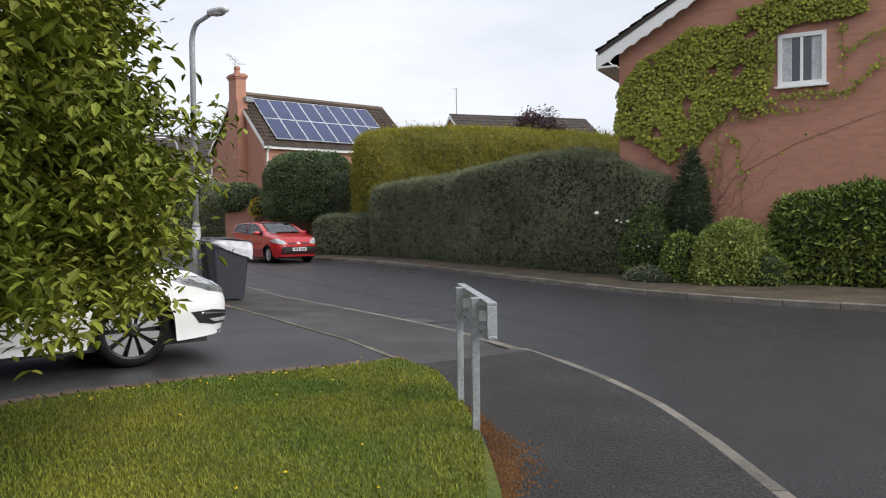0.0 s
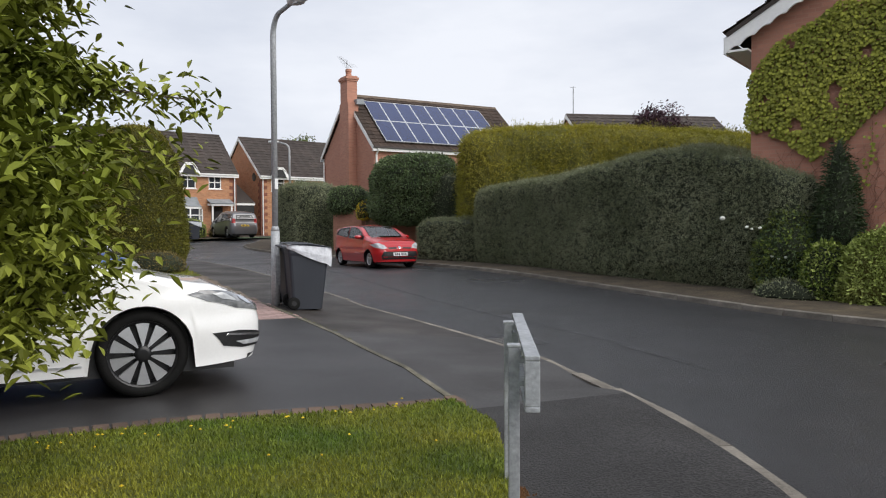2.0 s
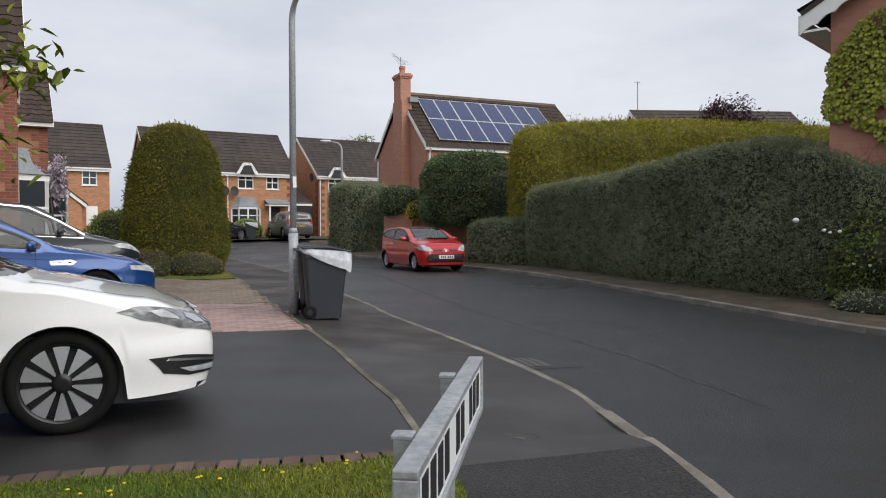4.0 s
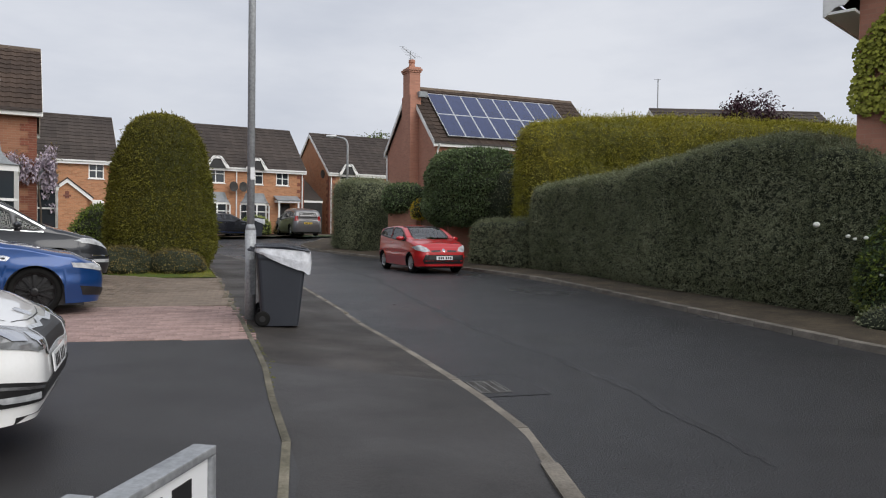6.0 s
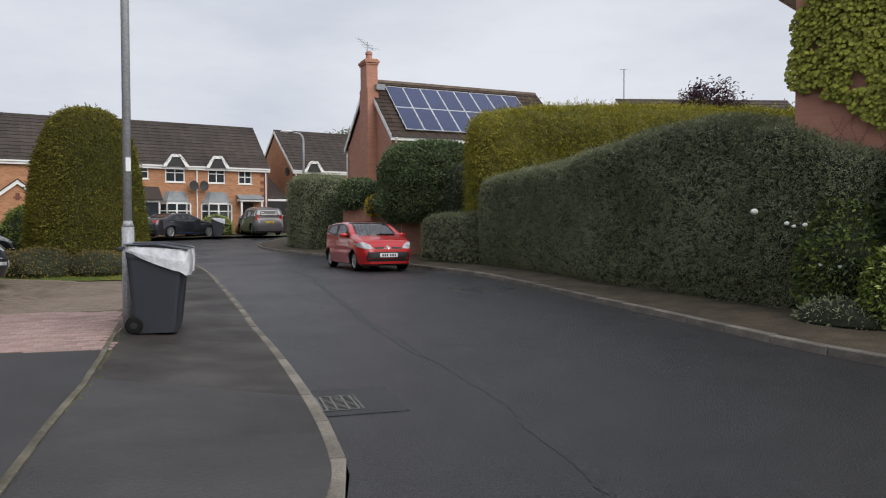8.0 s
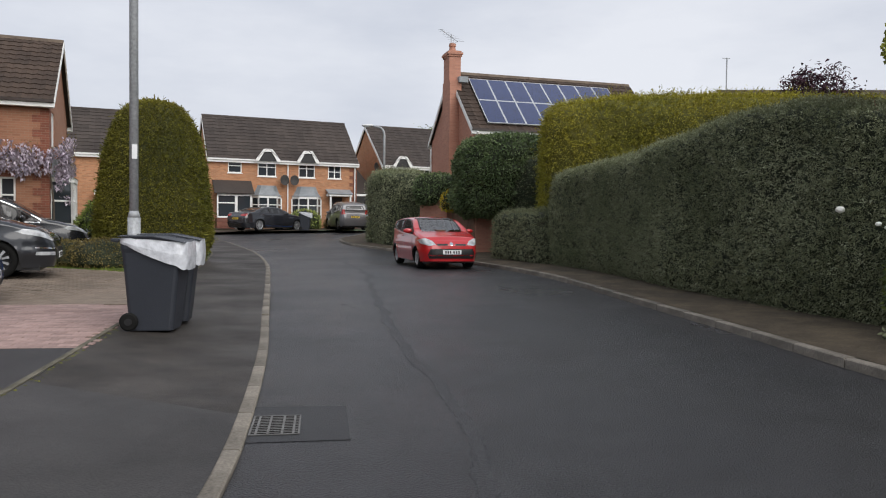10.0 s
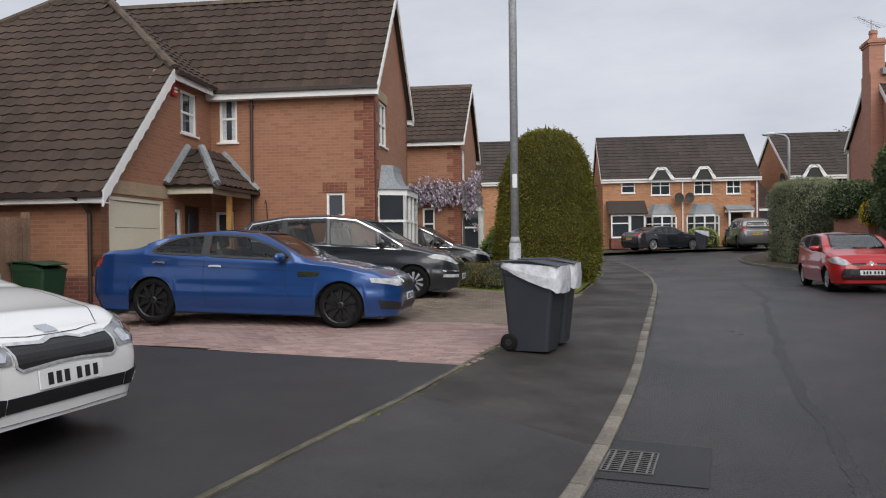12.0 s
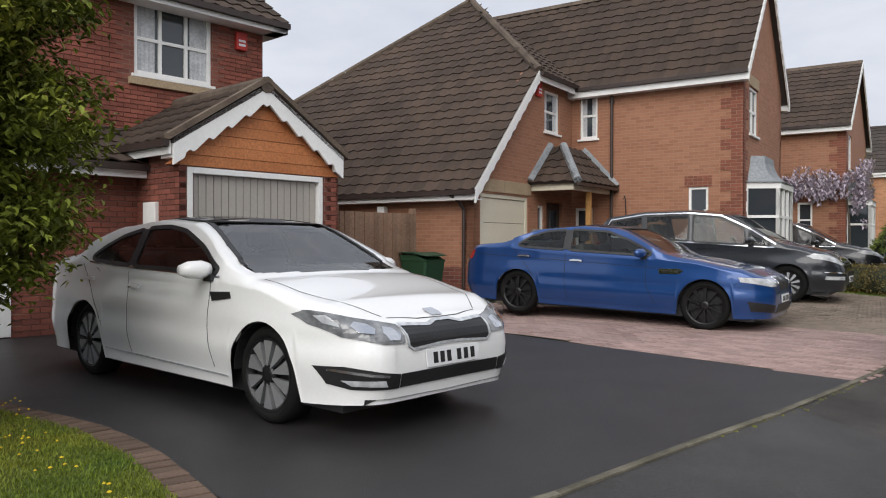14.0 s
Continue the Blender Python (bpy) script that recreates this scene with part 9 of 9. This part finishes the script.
def tree(x, y, z, trunk_h, r0, centre, radii, limbs, per, size, material, label, seed, keep=None, leaf_r=0.12, extra=(), min_z=0.75):
    rng = np.random.default_rng(seed)
    t = thing("tree", label, "tree")
    base = Vector((x, y, z))
    bm = bmesh.new()
    top = base + Vector((0.05, 0.05, trunk_h))
    tube(bm, [base - Vector((0, 0, 0.05)), base + Vector((0.03, -0.02, trunk_h * 0.5)), top], r0, 10, r0 * 0.6)
    part("trunk", bm, BARK, t, smooth=True)
    tips = []
    c = Vector(centre)
    for k in range(limbs):
        while True:
            q = Vector(rng.normal(0, 1, 3).tolist()).normalized() * float(rng.uniform(0.45, 1.0)) ** 0.6
            p = c + Vector((q.x * radii[0], q.y * radii[1], q.z * radii[2]))
            if p.z > z + min_z and (keep is None or keep(p)):
                break
        start = base.lerp(top, float(rng.uniform(0.35, 1.0)))
        mid = start.lerp(p, 0.5) + Vector((0, 0, 0.18 * (p - start).length))
        bm = bmesh.new()
        tube(bm, [start, start.lerp(mid, 0.5) + Vector((0, 0, 0.04)), mid, mid.lerp(p, 0.5) + Vector((0, 0, 0.03)), p], r0 * 0.28, 5, 0.005)
        if k < 60:
            part("limb", bm, BARK, t)
        else:
            bm.free()
        for s in (0.55, 0.75, 0.9, 1.0):
            tips.append(tuple(mid.lerp(p, s)))
    for e in extra:
        bm = bmesh.new()
        tube(bm, [top] + [Vector(q) for q in e], r0 * 0.25, 5, 0.004)
        part("limb", bm, BARK, t)
        for a, b in zip(e, e[1:]):
            for s in (0.0, 0.35, 0.7, 1.0):
                tips.append(tuple(Vector(a).lerp(Vector(b), s)))
    leaves_at(tips, per, leaf_r, size, material, t, seed + 1)
    return t


def clear_of_car(p):
    """Keeps the young tree's growth off the parked car and out of the footway."""
    d = (p.x + 2.72) * 0.616 - (p.y - 5.98) * 0.788
    high = smooth01(1.7, 2.2, p.z)
    edge = 0.19 - (0.375 + 0.10 * high) * (p.y + 0.233) - 1.0 * max(0.0, 1.0 - p.z)
    north = p.x < 0.58 - 0.80 * (p.y - 1.3)
    return (d > 0.2 or p.z > 1.9) and p.x < edge and north


tree(-3.05, 3.05, 0.03, 1.5, 0.07, (-2.75, 3.05, 2.25), (1.80, 1.85, 2.15), 760, 52, 0.072, LEAF_TREE, "young leafy tree on the front lawn beside the white car", 21, clear_of_car, 0.10,
     extra=([(-2.2, 3.8, 1.8), (-1.75, 4.15, 1.95), (-1.42, 4.4, 1.93)], [(-2.0, 3.8, 1.65), (-1.8, 4.0, 1.70), (-1.40, 4.2, 1.62)], [(-2.0, 3.5, 1.4), (-1.7, 3.7, 1.3), (-1.45, 3.8, 1.12)]))
tree(3.5, 30.9, rise(30), 3.6, 0.14, (3.5, 30.9, 5.15), (1.05, 1.0, 0.95), 60, 16, 0.13, LEAF_PURPLE, "purple-leaved tree rising beyond the golden hedge", 31, None, 0.16)
tree(6.0, 31.5, rise(30), 3.2, 0.10, (6.0, 31.5, 4.45), (0.95, 0.9, 0.75), 40, 8, 0.11, LEAF_FAR, "thin pale green tree beyond the golden hedge", 33, None, 0.16)
tree(-22.5, 62.0, 0.60, 5.0, 0.25, (-22.5, 62.0, 7.4), (2.6, 2.4, 2.0), 70, 16, 0.28, LEAF_FAR, "pale green tree behind the far roofs", 35, None, 0.35)
tree(-52.0, 56.0, 0.60, 5.0, 0.25, (-52.0, 56.0, 7.0), (3.0, 2.8, 2.0), 60, 16, 0.3, LEAF_FAR, "pale green tree behind the far roofs", 36, None, 0.4)


def wisteria():
    o = Vector((-11.92, 9.43, 0)) + U46 * 5.05 + V46 * 13.5
    t = thing("wisteria", "flowering wisteria trained over the orange brick corner", "climbing plant", placed(o.x, o.y, 0.15, 46))
    rng = np.random.default_rng(9)
    bm = bmesh.new()
    tube(bm, [(0.15, -0.06, 0), (0.12, -0.08, 1.6), (0.0, -0.10, 2.9), (-0.9, -0.08, 3.1), (-2.2, -0.07, 3.0), (-3.0, -0.07, 2.95)], 0.035, 6, 0.012)
    part("stem", bm, BARK, t)
    bm = bmesh.new()
    tube(bm, [(0.0, -0.1, 2.9), (0.12, 0.6, 3.1), (0.15, 2.2, 3.0)], 0.03, 6, 0.012)
    part("stem", bm, BARK, t)
    heads = [(-3.2 + 3.3 * rng.random(), -0.15 - 0.15 * rng.random(), 2.98 + rng.normal(0, 0.18)) for k in range(170)] + [(0.2 + 0.3 * rng.random(), 2.6 * rng.random(), 2.9 + rng.normal(0, 0.35)) for k in range(180)]
    verts, faces = [], []
    for x, y, z in heads:
        for k in range(20):
            f = k / 20
            r = 0.075 * (1 - f) + 0.015
            a = rng.uniform(0, 6.283)
            px, py, pz = x + r * math.cos(a), y + r * math.sin(a), z - 0.30 * f
            s = rng.uniform(0.05, 0.09)
            i = len(verts)
            b = rng.uniform(0, 6.283)
            verts += [(px, py, pz), (px + s * math.cos(b), py + s * math.sin(b), pz + s * 0.4), (px + s * math.cos(b + 1), py + s * math.sin(b + 1), pz - s)]
            faces.append((i, i + 1, i + 2))
    mesh_from("blossom", verts, faces, PETAL, t, "pale mauve hanging blossom")
    tips = [(h[0] + 0.05, h[1], h[2] + 0.05) for h in heads]
    leaves_at(tips, 4, 0.10, 0.07, LEAF_BROWN, t, 12)


wisteria()


def conservatory():
    c = thing("conservatory", "white-framed low glazed roof behind the hedge", "conservatory", placed(4.6, 19.3, 0.05, -27))
    part("glazed_wall", boxes((0, 3.0, 0, 0.06, 0, 2.45)), GLASS, c)
    bm = bmesh.new()
    slab(bm, [(-0.1, -0.1, 2.5), (3.1, -0.1, 2.5), (3.1, 1.6, 3.05), (-0.1, 1.6, 3.05)], 0.05)
    part("glazed_roof", bm, LEAD, c)
    for i in range(5):
        bm = bmesh.new()
        tube(bm, [(i * 0.75, -0.12, 2.53), (i * 0.75, 1.6, 3.09)], 0.03, 6)
        part("roof_bar", bm, WHITE, c)
    part("eaves_beam", boxes((-0.12, 3.12, -0.14, -0.08, 2.42, 2.54)), WHITE, c)


conservatory()
plant("low_hedge", "low brown clipped hedge at the back of the front lawn", "hedge", hedge_form([(-5.4, 3.0), (-6.2, 2.3), (-7.4, 1.5)], [0.62, 0.66, 0.62], 0.7, amp=0.08, side=-1, round_top=0.15), [(LEAF_BROWN, 1200, 0.045, 0.9, 0.5)], CORE_DARK)


# ---- paving bricks and wall bricks, piece by piece ----
def lawn_edging():
    e = thing("brick_edging", "row of weathered red bricks round the front lawn", "edging", kind="structure")
    pts = resample([(-0.36, 6.20), (-0.78, 5.93), (-1.93, 5.37), (-2.64, 4.88), (-3.40, 4.10), (-4.46, 3.13), (-6.0, 1.45)], 400)
    me = mesh_of("brick", bevelled((-0.1, 0.1, -0.048, 0.048, -0.05, 0.0), w=0.006), EDGEBRICK)
    run, last = 0.0, None
    for p, q in zip(pts, pts[1:]):
        run += (q - p).length
        if last is None or run - last > 0.107:
            last = run
            d = (q - p).normalized()
            ob = new("brick", me)
            ob.parent = e
            ob.matrix_local = Matrix.Translation((p.x, p.y, 0.034 + random.uniform(-0.004, 0.004))) @ pose(0, 0, 0, 0, 0, math.degrees(math.atan2(d.y, d.x)) + 90 + random.uniform(-2, 2))


lawn_edging()


def block_paving(poly, material, deg, label, limit, pick):
    e = thing("block_paving", label, "paving", kind="structure")
    L, W = 0.205, 0.105
    me = mesh_of("paver", bevelled((0.002, L - 0.003, 0.002, W - 0.003, -0.05, 0.008), w=0.004), material)
    ca, sa = math.cos(radians(deg)), math.sin(radians(deg))
    cells = []
    for r in range(-120, 120):
        for c in range(-70, 70):
            lx, ly = c * L + (L / 2 if r % 2 else 0), r * W
            x, y = -8.5 + lx * ca - ly * sa, 12.5 + lx * sa + ly * ca
            mx, my = x + L / 2 * ca - W / 2 * sa, y + L / 2 * sa + W / 2 * ca
            if inside(mx, my, poly):
                cells.append((pick(mx, my), x, y))
    cells.sort()
    rest, faces = [], []
    for k, (_, x, y) in enumerate(cells):
        z = drive_rise(x, y) + random.uniform(-0.002, 0.002)
        if k < limit:
            ob = new("paver", me)
            ob.parent = e
            ob.matrix_local = Matrix.Translation((x, y, z)) @ pose(0, 0, 0, 0, 0, deg)
        else:
            i = len(rest)
            for (a, b, h) in ((0.003, 0.003, 0), (L - 0.004, 0.003, 0), (L - 0.004, W - 0.004, 0), (0.003, W - 0.004, 0), (0.007, 0.007, 0.008), (L - 0.008, 0.007, 0.008), (L - 0.008, W - 0.008, 0.008), (0.007, W - 0.008, 0.008)):
                rest.append((x + a * ca - b * sa, y + a * sa + b * ca, z + h))
            faces += [(i + 4, i + 5, i + 6, i + 7), (i, i + 1, i + 5, i + 4), (i + 1, i + 2, i + 6, i + 5), (i + 2, i + 3, i + 7, i + 6), (i + 3, i, i + 4, i + 7)]
    if rest:
        mesh_from("paver_field", rest, faces, material, e)


block_paving(PINK, PAVER, 32, "faded pink block paving of the neighbour's drive", 300, lambda x, y: (x + 4) ** 2 + (y - 11.2) ** 2)
block_paving(BUFF, PAVER2, 32, "worn buff-brown block paving under the grey people carrier", 200, lambda x, y: (x + 6) ** 2 + (y - 14.5) ** 2)


def brick_skin(m, length, z0, z1, holes, limit, order, keep=None):
    """Bricks in stretcher bond, proud of a wall whose face is the plane y = 0 of m."""
    L, H = 0.225, 0.075
    me = mesh_of("brick", bevelled((0.005, L - 0.005, -0.012, 0.0, 0.005, H - 0.005), w=0.003), BRICKP_RED)
    half = mesh_of("brick", bevelled((0.005, L / 2 - 0.005, -0.012, 0.0, 0.005, H - 0.005), w=0.003), BRICKP_RED)
    cells = []
    for r in range(int((z1 - z0) / H)):
        z = z0 + r * H
        x = 0.0
        first = r % 2 == 1
        while x < length - 0.05:
            w = L / 2 if (first or x + L > length + 0.01) else L
            first = False
            if not any(h[0] < x + w - 0.02 and x + 0.02 < h[1] and h[2] < z + H - 0.02 and z + 0.02 < h[3] for h in holes) and (keep is None or keep(x + w / 2, z + H / 2)):
                cells.append((order(x, z), x, z, w))
            x += w
    cells.sort()
    rest, faces = [], []
    for k, (_, x, z, w) in enumerate(cells):
        if k < limit:
            ob = new("brick", me if w == L else half)
            ob.parent = red_h
            ob.matrix_local = m @ Matrix.Translation((x, 0, z))
        else:
            i = len(rest)
            for a, b, c in ((0.005, 0, 0.005), (w - 0.005, 0, 0.005), (w - 0.005, 0, H - 0.005), (0.005, 0, H - 0.005), (0.008, -0.012, 0.008), (w - 0.008, -0.012, 0.008), (w - 0.008, -0.012, H - 0.008), (0.008, -0.012, H - 0.008)):
                rest.append(m @ Vector((x + a, b, z + c)))
            faces += [(i + 4, i + 5, i + 6, i + 7), (i, i + 1, i + 5, i + 4), (i + 1, i + 2, i + 6, i + 5), (i + 2, i + 3, i + 7, i + 6), (i + 3, i, i + 4, i + 7)]
    if rest:
        mesh_from("brick_field", rest, faces, BRICKP_RED, red_h)


F90 = pose(0, 0, 0, 0, 0, 90)
brick_skin(Matrix.Translation((0, -2.92, 0)) @ F90, 2.74, 0.0, 2.26, [(0.10, 2.44, -1, 2.26)], 110, lambda x, z: z)
brick_skin(Matrix.Translation((-1.15, -8.74, 0)) @ F90, 6.0, 0.0, 2.25, [(0.58, 1.92, 0.85, 2.03), (3.3, 4.15, 0.0, 2.05)], 0, lambda x, z: -x)
brick_skin(Matrix.Translation((-1.2, -2.92, 0)), 1.2, 0.0, 2.33, [], 190, lambda x, z: z)
brick_skin(Matrix.Translation((-2.40, -8.85, 0)) @ F90, 8.9, 2.9, 5.0, [(6.36, 7.98, 3.72, 5.12), (8.30, 8.54, 4.6, 5.0)], 0, lambda x, z: -x)


def garage_tiles():
    """The roof tiles of the gabled garage, each laid by itself."""
    W, C = 0.30, 0.30
    run = math.hypot(red_hw, red_ap - red_ev + 0.1)
    rows = int(run / C)
    up = Vector((0, red_hw, red_ap - red_ev + 0.1)).normalized()
    bm = bmesh.new()
    step = 8
    prev = None
    for j in range(step + 1):
        x = j / step * W
        h = 0.028 * (0.5 + 0.5 * math.cos(2 * math.pi * j / step))
        p0, p1, pb = bm.verts.new((x, -0.02, h + 0.032)), bm.verts.new((x, C + 0.05, h * 0.9 + 0.006)), bm.verts.new((x, -0.02, h + 0.010))
        if prev:
            bm.faces.new((prev[0], p0, p1, prev[1]))
            bm.faces.new((prev[2], pb, p0, prev[0]))
        prev = (p0, p1, pb)
    me = mesh_of("roof_tile", bm, TILE, True)
    for s in (-1, 1):
        for r in range(rows):
            for k in range(11 if s < 0 else 6):
                a = Vector((0.16 - (k + 1) * W, red_yc + s * red_hw, red_ev)) + Vector((0, -s * up.y, up.z)) * (r * run / rows)
                yv, xv = Vector((0, -s * up.y, up.z)), Vector((1, 0, 0))
                zv = xv.cross(yv)
                if zv.z < 0:
                    zv = -zv
                ob = new("roof_tile", me)
                ob.parent = red_roof
                ob.matrix_local = Matrix(((xv.x, yv.x, zv.x, a.x), (xv.y, yv.y, zv.y, a.y), (xv.z, yv.z, zv.z, a.z), (0, 0, 0, 1)))


garage_tiles()
